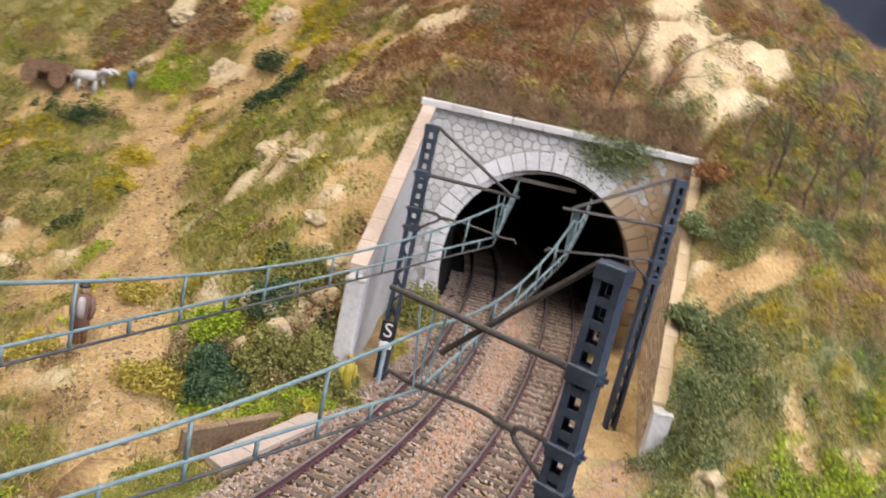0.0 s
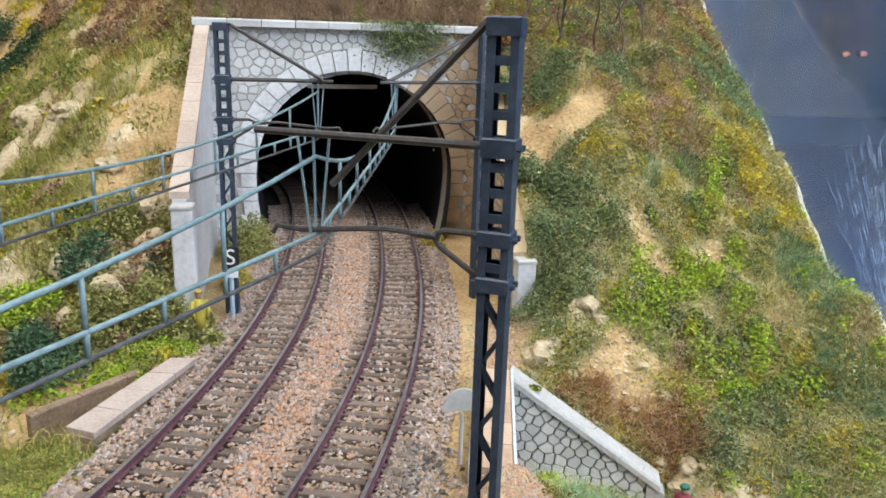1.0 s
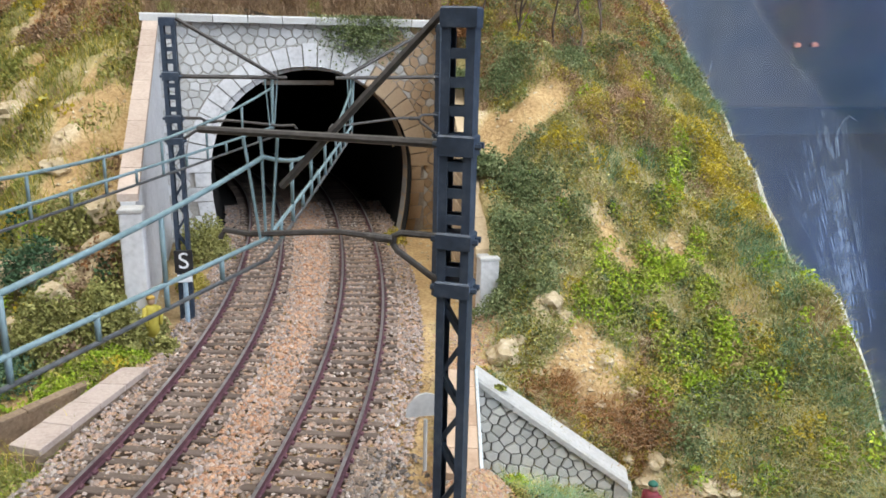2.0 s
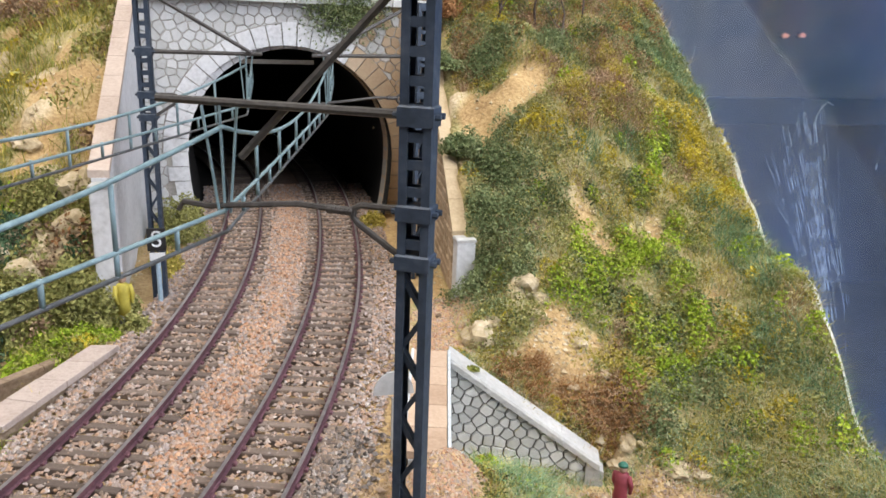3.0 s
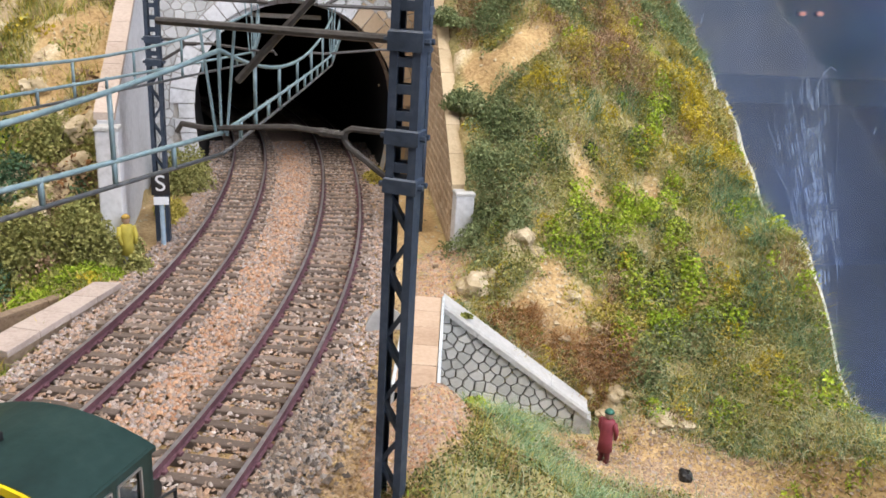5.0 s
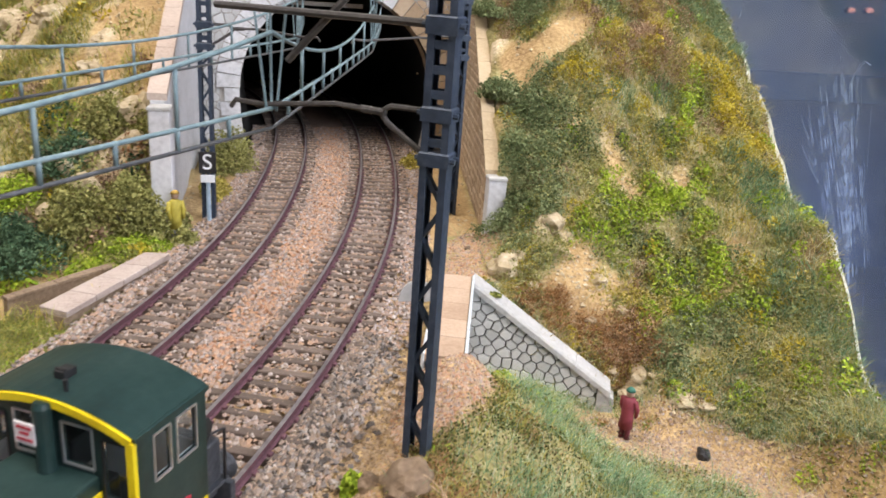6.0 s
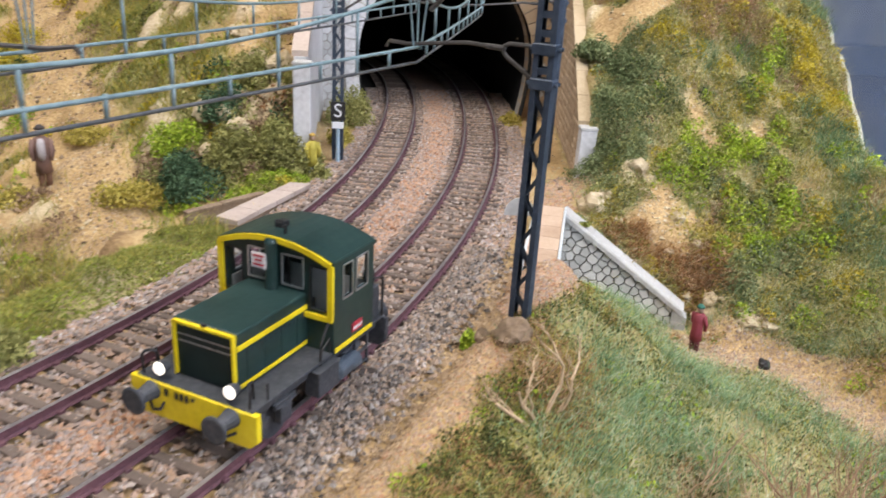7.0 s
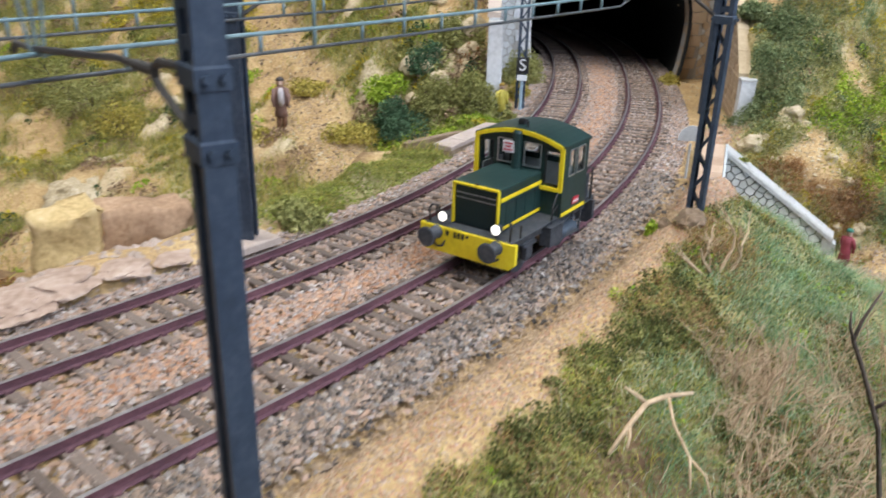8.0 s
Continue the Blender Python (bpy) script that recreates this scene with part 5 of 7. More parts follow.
            for a, b in (((x0, 24.0), (x1, 24.0)), ((x1, 24.0), (x1, 31.6)), ((x1, 31.6), (x0, 31.6)), ((x0, 31.6), (x0, 24.0))):
                f.beam((a[0], y + sy * 0.45, a[1]), (b[0], y + sy * 0.45, b[1]), 0.3, 0.35, up=(0, 1, 0))
            part("window_frame", f, M_CHROME, side)
        part("stripe", Geo().beam((CAB_R, sy * (CW + 0.1), DECK + 0.5), (CAB_F, sy * (CW + 0.1), DECK + 0.5), 0.3, 1.0), M_YELLOW, side, "yellow lining stripe")
        pl = part("number_plate", Geo().box((CAB_R + CAB_F) / 2 - 1.2, sy * (CW + 0.1), 15.6, 4.0, 0.3, 1.9).box((CAB_R + CAB_F) / 2 - 1.2, sy * (CW + 0.1), 16.6, 2.6, 0.3, 0.4), M_PLATE_RED, side, "red plate with pale bars")
        bars = Geo()
        for k in range(4):
            bars.box((CAB_R + CAB_F) / 2 - 2.6 + k * 0.95, sy * (CW + 0.3), 15.5, 0.6, 0.1, 0.7)
        part("plate_bars", bars, M_PLATE_WHITE, side)
    # roof
    g = Geo()
    n = 12
    for x in (CAB_R - 1.0, CAB_F + 0.9):
        for k in range(n + 1):
            y = -CW - 0.3 + (2 * CW + 0.6) * k / n
            g.v.append((x, y, arch_z(y * 0.98)))
        for k in range(n + 1):
            y = -CW - 0.3 + (2 * CW + 0.6) * k / n
            g.v.append((x, y, arch_z(y * 0.98) - 0.7))
    m = n + 1
    for k in range(n):
        g.f += [(k, k + 1, 2 * m + k + 1, 2 * m + k), (m + k + 1, m + k, 3 * m + k, 3 * m + k + 1), (k + 1, k, m + k, m + k + 1), (2 * m + k, 2 * m + k + 1, 3 * m + k + 1, 3 * m + k)]
    g.f += [(0, 2 * m, 3 * m, m), (n, m + n, 3 * m + n, 2 * m + n)]
    g.m = [0] * len(g.f)
    roof = add("roof", g, M_GREEN, label="dark green curved cab roof", sm=False)
    part("horn", Geo().box(CAB_F - 5.0, -2.2, PEAK + 0.5, 2.6, 2.0, 1.4).box(CAB_F - 4.2, -2.2, PEAK + 1.3, 0.5, 2.0, 0.6), M_BLACK, roof, bevel=0.15)
    part("whistle", Geo().tube([(CAB_F - 1.5, 1.2, PEAK - 0.4), (CAB_F - 1.5, 1.2, PEAK + 1.8)], [0.3, 0.4], 8), M_BLACK, roof)
    # yellow outline of the cab's front
    x = CAB_F + 1.0
    pts = [(x, -CW + 0.4, 20.6)] + [(x, -CW + 0.4 + (2 * CW - 0.8) * k / 14, arch_z(-CW + 0.4 + (2 * CW - 0.8) * k / 14) - 0.75) for k in range(15)] + [(x, CW - 0.4, 20.6)]
    g = Geo()
    for a, b in zip(pts[:-1], pts[1:]):
        g.beam(a, b, 1.2, 0.8, up=(1, 0, 0))
    part("yellow_edge", g, M_YELLOW, front, "yellow cab outline")
    for sy in (-1, 1):
        part("yellow_edge", Geo().beam((x, sy * (CW + 0.1), 20.6), (x, sy * HW, 20.6), 0.8, 1.0), M_YELLOW, front)
    # stack and plate before the cab
    add("exhaust_pipe", Geo().tube([(CAB_F + 2.0, 0, HTOP - 0.3), (CAB_F + 2.0, 0, 35.2), (CAB_F + 1.8, 0, 35.9)], [1.35, 1.35, 1.1], 14), M_GREEN, label="dark green exhaust stack")
    board = add("front_board", Geo().box(CAB_F + 3.3, -2.0, 31.2, 0.3, 3.7, 3.3), M_PLATE_WHITE, label="small white board with red and dark bars")
    bars = Geo()
    for k, (w, z) in enumerate(((2.6, 32.2), (1.6, 31.3), (2.8, 30.3))):
        bars.box(CAB_F + 3.5, -2.0, z, 0.1, w, 0.42)
    part("board_bars", bars, M_PLATE_RED, board)
    # cab inside: floor, desk and seat show through the panes
    add("control_desk", Geo().box(CAB_F - 4.0, 2.0, 18.0, 3.0, 8.0, 7.0), M_BLACK, bevel=0.3)
    # pale boards added behind the panes so that the windows look lighter
    add("cab_backing", Geo().box(CAB_R + 0.7, 0, 18.4, 0.3, 26.4, 11.0).box((CAB_R + CAB_F) / 2, 13.2, 18.4, 12.0, 0.3, 10.6).box((CAB_R + CAB_F) / 2, -13.2, 18.4, 12.0, 0.3, 10.6).box((CAB_R + CAB_F) / 2, 0, 34.0, 12.5, 16.0, 0.3), M_BACKING, label="pale grey boards added to lighten the cab windows")
    add("cab_seat", Geo().box(CAB_R + 4.5, -8.0, 19.0, 4.5, 4.5, 6.0).box(CAB_R + 2.6, -8.0, 24.4, 1.0, 4.5, 5.0), M_BLACK, bevel=0.3)
    # rails, steps and gear along the sides
    for sy in (-1, 1):
        add("handrail", Geo().tube([(CAB_F + 1.0, sy * 13.6, 20.3), (CAB_F + 4.2, sy * 13.8, 16.4), (CAB_F + 4.6, sy * 13.8, 7.0)], 0.3, 6), M_BLACK)
        add("handrail", Geo().tube([(CAB_F + 0.5, sy * 13.4, 13.0), (CAB_F + 0.5, sy * 13.4, 16.0), (CAB_F + 4.4, sy * 13.7, 14.2)], 0.25, 6), M_BLACK)
        add("step_box", Geo().box(CAB_F + 3.4, sy * 13.6, 8.4, 7.6, 3.6, 5.6).box(CAB_F + 3.4, sy * 13.6, 11.4, 8.2, 4.2, 0.5), M_UNDER, label="dark grey step box", bevel=0.3)
        add("air_tank", Geo().tube([(CAB_F - 0.2, sy * 14.2, 7.6), (CAB_F - 0.8, sy * 14.2, 7.6), (CAB_F - 8.4, sy * 14.2, 7.6), (CAB_F - 9.0, sy * 14.2, 7.6)], [1.4, 2.0, 2.0, 1.4], 16), M_TANK, label="grey cylindrical air tank", sm=False)
        ladder = add("ladder", Geo().box(CAB_R + 4.0, sy * 14.2, 8.0, 5.4, 0.5, 0.6).box(CAB_R + 4.0, sy * 14.2, 5.0, 5.4, 0.5, 0.6), M_UNDER)
        for dx in (-2.6, 2.6):
            part("stile", Geo().beam((CAB_R + 4.0 + dx, sy * 14.2, 4.0), (CAB_R + 4.0 + dx, sy * 14.2, 12.4), 0.5, 0.5), M_UNDER, ladder)
        for x in (-11.5, -36.0):
            ax = add("axlebox", Geo().box(x, sy * 12.6, 6.8, 3.6, 1.6, 4.4).box(x, sy * 12.9, 9.4, 7.0, 0.8, 0.8), M_UNDER, bevel=0.25)
            part("spring", Geo().tube([(x - 3.4, sy * 13.0, 9.0), (x, sy * 13.0, 8.3), (x + 3.4, sy * 13.0, 9.0)], 0.55, 6), M_UNDER, ax)
            wheel = add("wheel", Geo().tube([(x, sy * 7.4, 5.4), (x, sy * 10.2, 5.4)], [5.4, 5.3], 28), M_UNDER, label="dark steel wheel")
            part("flange", Geo().tube([(x, sy * 7.0, 5.4), (x, sy * 7.6, 5.4)], [6.0, 6.0], 28), M_BLACK, wheel)
            add("brake_gear", Geo().beam((x + 6.5, sy * 12.6, 4.4), (x + 7.0, sy * 12.6, 10.0), 0.8, 1.0).beam((x + 4.5, sy * 12.4, 7.4), (x + 9.0, sy * 12.6, 6.8), 0.7, 0.7), M_UNDER)
        add("corner_rail", Geo().tube([(-1.2, sy * 12.8, 12.6), (-1.2, sy * 13.0, 16.6), (-1.5, sy * 12.4, 17.6), (-3.6, sy * 11.6, 16.8), (-4.4, sy * 11.2, 12.6)], 0.3, 6), M_BLACK)
        add("valve_stand", Geo().tube([(-5.5, sy * 13.6, 12.6), (-5.5, sy * 13.6, 16.2)], 0.28, 6), M_BLACK)
    add("rear_locker", Geo().box(-45.6, 0, 16.5, 5.0, 26.0, 8.0), M_UNDER, bevel=0.4)
    wheel = add("brake_wheel", Geo().tube([(-45.5, 11.0, 22.6), (-45.5, 11.7, 22.6)], 2.3, 18), M_BLACK, label="black hand-brake wheel")
    part("brake_column", Geo().tube([(-45.5, 11.2, 12.6), (-45.5, 11.2, 22.6)], 0.5, 8), M_BLACK, wheel)
    for sy in (-1, 1):
        add("rear_rail", Geo().tube([(-48.0, sy * 13.8, 12.6), (-48.0, sy * 13.8, 22.5), (-44.0, sy * 13.8, 23.5), (-42.6, sy * 13.8, 22.0)], 0.3, 6), M_BLACK)
    return lo


locomotive()

# ---- what grows on the layout ----
def leaf_paint(name, stops, rough=0.85):
    return surface(name, stops, 400, 75, rough, 0.0, island=0.36, blend=0.72, spec=0.2)


M_GRASS = leaf_paint("static_grass", [(0.07, 0.09, 0.022), (0.18, 0.205, 0.05), (0.31, 0.32, 0.085), (0.50, 0.47, 0.17)])
M_GRASS_COOL = leaf_paint("cool_grass", [(0.04, 0.085, 0.04), (0.12, 0.205, 0.10), (0.24, 0.36, 0.19), (0.44, 0.54, 0.33)])
M_OLIVE = leaf_paint("olive_grass", [(0.143, 0.121, 0.022), (0.308, 0.264, 0.050), (0.517, 0.424, 0.099), (0.748, 0.616, 0.209)])
M_DRY = leaf_paint("dry_scrub", [(0.12, 0.065, 0.035), (0.28, 0.16, 0.075), (0.42, 0.26, 0.13), (0.58, 0.41, 0.23)])
M_LEAF = leaf_paint("bright_leaf", [(0.088, 0.143, 0.013), (0.220, 0.330, 0.028), (0.396, 0.495, 0.050), (0.638, 0.671, 0.143)])
M_MOSS = leaf_paint("dull_moss", [(0.066, 0.077, 0.024), (0.209, 0.215, 0.066), (0.363, 0.352, 0.127), (0.594, 0.539, 0.264)])
M_YELLOWISH = leaf_paint("yellow_leaf", [(0.220, 0.176, 0.011), (0.374, 0.297, 0.022), (0.572, 0.462, 0.050), (0.748, 0.627, 0.154)])
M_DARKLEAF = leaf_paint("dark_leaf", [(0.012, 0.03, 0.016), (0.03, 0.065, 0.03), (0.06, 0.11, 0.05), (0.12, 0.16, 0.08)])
M_TEAL = leaf_paint("blue_green_leaf", [(0.018, 0.042, 0.021), (0.050, 0.100, 0.050), (0.11, 0.18, 0.095), (0.23, 0.305, 0.18)])
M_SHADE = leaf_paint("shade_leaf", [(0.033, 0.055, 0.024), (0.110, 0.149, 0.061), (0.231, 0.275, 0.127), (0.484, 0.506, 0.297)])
M_RUST = leaf_paint("rust_scrub", [(0.09, 0.04, 0.018), (0.22, 0.105, 0.045), (0.36, 0.19, 0.085), (0.52, 0.31, 0.16)])
M_MAUVE = leaf_paint("dusky_scrub", [(0.085, 0.052, 0.03), (0.22, 0.145, 0.09), (0.38, 0.265, 0.17), (0.60, 0.45, 0.31)])
M_EMBER = leaf_paint("dead_bracken", [(0.11, 0.05, 0.018), (0.28, 0.14, 0.05), (0.46, 0.25, 0.10), (0.60, 0.37, 0.18)])
M_TAN = leaf_paint("tan_fibre", [(0.22, 0.14, 0.08), (0.42, 0.29, 0.18), (0.60, 0.44, 0.29), (0.74, 0.58, 0.41)])
M_PALE = leaf_paint("pale_fibre", [(0.26, 0.26, 0.16), (0.44, 0.44, 0.29), (0.60, 0.59, 0.43), (0.74, 0.72, 0.56)])
M_STRAW = leaf_paint("straw_fibre", [(0.22, 0.20, 0.08), (0.42, 0.39, 0.19), (0.58, 0.53, 0.30), (0.72, 0.66, 0.44)])
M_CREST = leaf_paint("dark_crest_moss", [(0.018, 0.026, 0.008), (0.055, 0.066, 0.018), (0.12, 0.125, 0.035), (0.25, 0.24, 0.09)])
M_TWIG = surface("bare_twig", [(0.16, 0.10, 0.06), (0.34, 0.25, 0.16), (0.56, 0.44, 0.30)], 600, 80, 0.9, 0.2)
M_TWIG_PALE = surface("pale_twig", [(0.30, 0.20, 0.12), (0.52, 0.38, 0.24), (0.70, 0.55, 0.38)], 600, 80, 0.9, 0.2)
M_BROWN_TWIG = surface("brown_twig", [(0.18, 0.10, 0.06), (0.32, 0.20, 0.12), (0.48, 0.33, 0.21)], 600, 80, 0.9, 0.2)
M_TWIG_DARK = surface("dark_twig", [(0.05, 0.035, 0.03), (0.10, 0.075, 0.06), (0.17, 0.13, 0.11)], 600, 80, 0.9, 0.2)


def scatter(count, share, rng, x0=-420.0, x1=330.0, y0=-120.0, y1=760.0):
    """Random places on the ground, denser where share is high; x, y, z arrays."""
    px, py = np.empty(0), np.empty(0)
    while len(px) < count:
        x, y = rng.uniform(x0, x1, count * 3), rng.uniform(y0, y1, count * 3)
        keep = (rng.rand(count * 3) < sample(share, x, y)) & (x < board_edge(y) + 0.3)
        px, py = np.concatenate([px, x[keep]]), np.concatenate([py, y[keep]])
        if not keep.any():
            break
    px, py = px[:count], py[:count]
    return px, py, ground_at(px, py)


def blades(places, rng, length, width, lean=0.6):
    """One bent two-part blade at each place."""
    x, y, z = places
    n = len(x)
    a, ln = rng.uniform(0, 6.283, n), rng.uniform(length * 0.45, length * 1.15, n)
    b = rng.uniform(0, 6.283, n)
    l1, l2 = rng.uniform(0.05, lean, n), rng.uniform(0.2, lean * 2.2, n)
    wx, wy = np.cos(a) * width, np.sin(a) * width
    mx, my, mz = x + np.cos(b) * l1 * ln * 0.5, y + np.sin(b) * l1 * ln * 0.5, z + ln * 0.55
    tx, ty, tz = mx + np.cos(b) * l2 * ln * 0.5, my + np.sin(b) * l2 * ln * 0.5, mz + ln * 0.45 * np.cos(np.minimum(l2, 1.4))
    v = np.stack([np.stack([x - wx, y - wy, z - 0.4], 1), np.stack([x + wx, y + wy, z - 0.4], 1), np.stack([mx + wx * .7, my + wy * .7, mz], 1),
                  np.stack([mx - wx * .7, my - wy * .7, mz], 1), np.stack([tx, ty, tz], 1)], 1).reshape(-1, 3)
    i = np.arange(n)[:, None] * 5
    f4, f3 = (i + [[0, 1, 2, 3]]).tolist(), (i + [[3, 2, 4]]).tolist()
    g = Geo()
    g.v, g.f, g.m = v.tolist(), f4 + f3, [0]
    return g


def crumbs(x, y, z, rng, size):
    """One small tilted leaf at each place."""
    n = len(x)
    u = rng.normal(size=(n, 3))
    u /= np.linalg.norm(u, axis=1)[:, None]
    w = np.cross(u, rng.normal(size=(n, 3)))
    w /= np.linalg.norm(w, axis=1)[:, None]
    s = rng.uniform(size * 0.5, size * 1.2, n)[:, None]
    c = np.stack([x, y, z], 1)
    v = np.stack([c - u * s, c - w * s * 0.6, c + u * s, c + w * s * 0.6], 1).reshape(-1, 3)
    g = Geo()
    g.v, g.f, g.m = v.tolist(), (np.arange(n)[:, None] * 4 + [[0, 1, 2, 3]]).tolist(), [0]
    return g


def cover(name, geo, mat, label, category):
    return whole(name, geo, mat, label, category, kind="stuff")


rs = np.random.RandomState(11)
OPEN = (1 - np.maximum(PATHS * 0.95, np.maximum(SAND * 0.92, 0.93 * (1 - VERGE)))) * (1 - 0.93 * ROCK) * (OUT > 1) * (1 - STEEP)
hill_r = ((GXX > 66) & (GYY > 205) & (GYY < 470) | (GXX > 138) & (GYY > 140) & (GYY <= 205)) * 1.0
hill_l = ((GXX < -45) & (GYY > 205)) * 1.0
top = ((GYY > 446) & (GXX > -110)) * 1.0
bank = ((GOFF < 0) & (GYY < 228)) * 1.0
bank_left = ((GOFF > 0) & (GYY < 212)) * 1.0

# the bank beside the inner track: mossy near the rails, feathery cool grass beyond, dry twigs at the near end
near_end = smooth((120 - GYY + (n1 - 0.5) * 60) / 50)
tangle = blobs([(27, 58, 9), (37, 68, 7), (50, 62, 9), (24, 40, 7), (60, 58, 10), (40, 46, 8), (63, 80, 6), (32, 108, 6), (48, 28, 11), (24, 16, 8), (64, 32, 14), (72, 52, 12), (45, 10, 9), (30, 28, 10), (38, 36, 10), (48, 50, 9), (37, 72, 8), (66, 82, 10), (68, 102, 8)]) * (0.45 + 0.55 * smooth((n3 - 0.35) / 0.2))
g1 = bank * smooth((OUT - SHOULDER + (n3 - 0.5) * 9) / 5) * (1 - PATHS) * (1 - STEEP)
lawn = g1 * (1 - 0.8 * tangle)
inner = smooth((20 + SHOULDER - OUT + (n2 - 0.5) * 24) / 12)
tuft = 0.25 + 0.75 * smooth((n3 * 0.7 + n2 * 0.5 - 0.45) / 0.25)
dark_patch = smooth((vnoise(GXX + 40, GYY + 17, 16) - 0.52) / 0.14)
x, y, z = scatter(42000, lawn * np.clip(inner + 0.15, 0, 1), rs, -40, 200, -90, 228)
z = z + rs.rand(len(x)) * (0.6 + 2.6 * sample(n3, x, y))
dark = rs.rand(len(x)) < 0.5 + 0.4 * sample(n2, x, y)
cover("moss", crumbs(x[~dark], y[~dark], z[~dark], rs, 0.46), M_MOSS, "olive moss along the bank's crest", "moss")
cover("moss", crumbs(x[dark], y[dark], z[dark], rs, 0.46), M_CREST, "dark green moss along the bank's crest", "moss")
x, y, z = scatter(17000, g1 * np.clip(dark_patch + 0.5 * tangle, 0, 1), rs, -40, 200, -90, 228)
cover("moss", crumbs(x, y, z + rs.rand(len(x)) * 2.2, rs, 0.5), M_CREST, "dark moss in patches on the bank", "moss")
x, y, z = scatter(6000, g1 * np.clip(inner + 0.12, 0, 1) * smooth((n3 * 0.6 + n2 * 0.5 - 0.5) / 0.15), rs, -40, 200, -90, 228)
cover("moss", crumbs(x, y, z + rs.rand(len(x)) * 2.6, rs, 0.45), M_RUST, "rusty brown crumbs on the bank's crest", "moss")
cover("grass", blades(scatter(40000, lawn * (1 - 0.95 * inner) * tuft * (1 - 0.6 * dark_patch), rs, 0, 220, -60, 228), rs, 6.2, 0.10, 1.5), M_GRASS_COOL, "feathery cool green grass on the bank", "grass")
cover("grass", blades(scatter(36000, (lawn + 0.3 * g1) * tuft * (0.3 + near_end), rs, -40, 200, -90, 215), rs, 4.2, 0.11, 1.4), M_GRASS, "short mixed green grass on the bank", "grass")
cover("grass", blades(scatter(15000, lawn * tuft * (0.4 + 0.3 * inner), rs, -40, 200, -90, 228), rs, 4.0, 0.10, 1.5), M_OLIVE, "short olive grass on the bank", "grass")
cover("grass", blades(scatter(10000, lawn * tuft * (1 - 0.9 * inner), rs, -40, 200, -90, 228), rs, 5.0, 0.09, 1.6), M_PALE, "pale fine fibres in the bank's grass", "grass")
cover("dry_scrub", blades(scatter(3500, g1 * inner * smooth((n2 * 0.7 + n3 * 0.4 - 0.48) / 0.15), rs, -40, 120, -60, 200), rs, 3.6, 0.10, 1.8), M_DRY, "short brown fibres along the bank's crest", "scrub")
cover("dry_scrub", blades(scatter(2700, g1 * (tangle + 0.02) * (0.4 + n3), rs, -20, 180, -90, 200), rs, 5.0, 0.09, 2.0), M_TAN, "curled tan scrub on the bank", "scrub")
cover("dry_scrub", blades(scatter(1900, g1 * (tangle + 0.06 * inner) * (0.4 + n2), rs, -30, 180, -90, 200), rs, 4.5, 0.11, 1.8), M_RUST, "curled rusty scrub on the bank", "scrub")
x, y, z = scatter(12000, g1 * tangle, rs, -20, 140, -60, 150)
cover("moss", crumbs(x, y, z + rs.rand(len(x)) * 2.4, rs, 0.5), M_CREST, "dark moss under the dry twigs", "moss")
x, y, z = scatter(1100, g1 * smooth((n3 - 0.74) / 0.05), rs, -20, 160, -60, 220)
cover("leaf_tufts", crumbs(x, y, z + rs.uniform(0.8, 3.0, len(x)), rs, 0.85), M_LEAF, "bright leaf tufts in the grass", "leaves")


def clumps(share, count, r0, r1, rise, per, size, mat, label, box, rng, name="foliage"):
    """Low lumpy cushions of small leaves, as many as count, spread by share."""
    cx, cy, _ = scatter(count, share, rng, *box)
    r = rng.uniform(r0, r1, len(cx))
    tall = rise * r * rng.uniform(0.5, 1.3, len(cx))
    i = np.repeat(np.arange(len(cx)), np.maximum((per * r * r).astype(int), 5))
    rho, a = np.sqrt(rng.rand(len(i))) * rng.uniform(0.8, 1.15, len(i)), rng.uniform(0, 6.283, len(i))
    x, y = cx[i] + np.cos(a) * rho * r[i], cy[i] + np.sin(a) * rho * r[i]
    z = ground_at(x, y) + tall[i] * np.sqrt(np.clip(1.05 - rho * rho, 0.02, 1)) * rng.uniform(0.25, 1.1, len(i)) ** 0.6
    ok = (x < board_edge(y) - 0.5) & (sample(OUT, x, y) > 0) & ~((x > wing_left(y) - 1) & (x < wing_right(y) + 4) & (y > 300) & (y < portal_y(x) + 6))
    return cover(name, crumbs(x[ok], y[ok], z[ok], rng, size), mat, label, name)


# low cushions on the bank's near crest
BB = (-30, 140, -80, 150)
crest = g1 * near_end * np.clip(inner + 0.5 * tangle, 0, 1)
clumps(crest, 190, 1.6, 4.2, 0.9, 9.0, 0.46, M_CREST, "dark green mossy cushions on the bank's crest", BB, rs)
clumps(crest, 110, 1.4, 3.6, 1.0, 9.0, 0.44, M_MOSS, "olive mossy cushions on the bank's crest", BB, rs)
clumps(crest * smooth((n3 - 0.4) / 0.15), 34, 1.0, 2.4, 1.2, 10.0, 0.46, M_LEAF, "small bright green tufts on the bank's crest", BB, rs)
clumps(crest * smooth((n2 - 0.4) / 0.15), 45, 1.2, 3.0, 1.0, 9.0, 0.42, M_RUST, "rusty brown cushions on the bank's crest", BB, rs)

# the hillside right of the tunnel
RB = (60, 260, 150, 470)
right_open = hill_r * OPEN
shade_green = blobs([(98, 345, 14), (92, 328, 12), (104, 324, 9), (97, 304, 12), (87, 296, 10), (97, 291, 8), (84, 285, 5), (112, 306, 7), (84, 329, 6), (112, 390, 9), (146, 385, 12), (116, 328, 5), (127, 324, 5), (140, 235, 5), (131, 230, 5), (150, 235, 5), (133, 271, 4), (81, 270, 4), (69, 244, 3)])
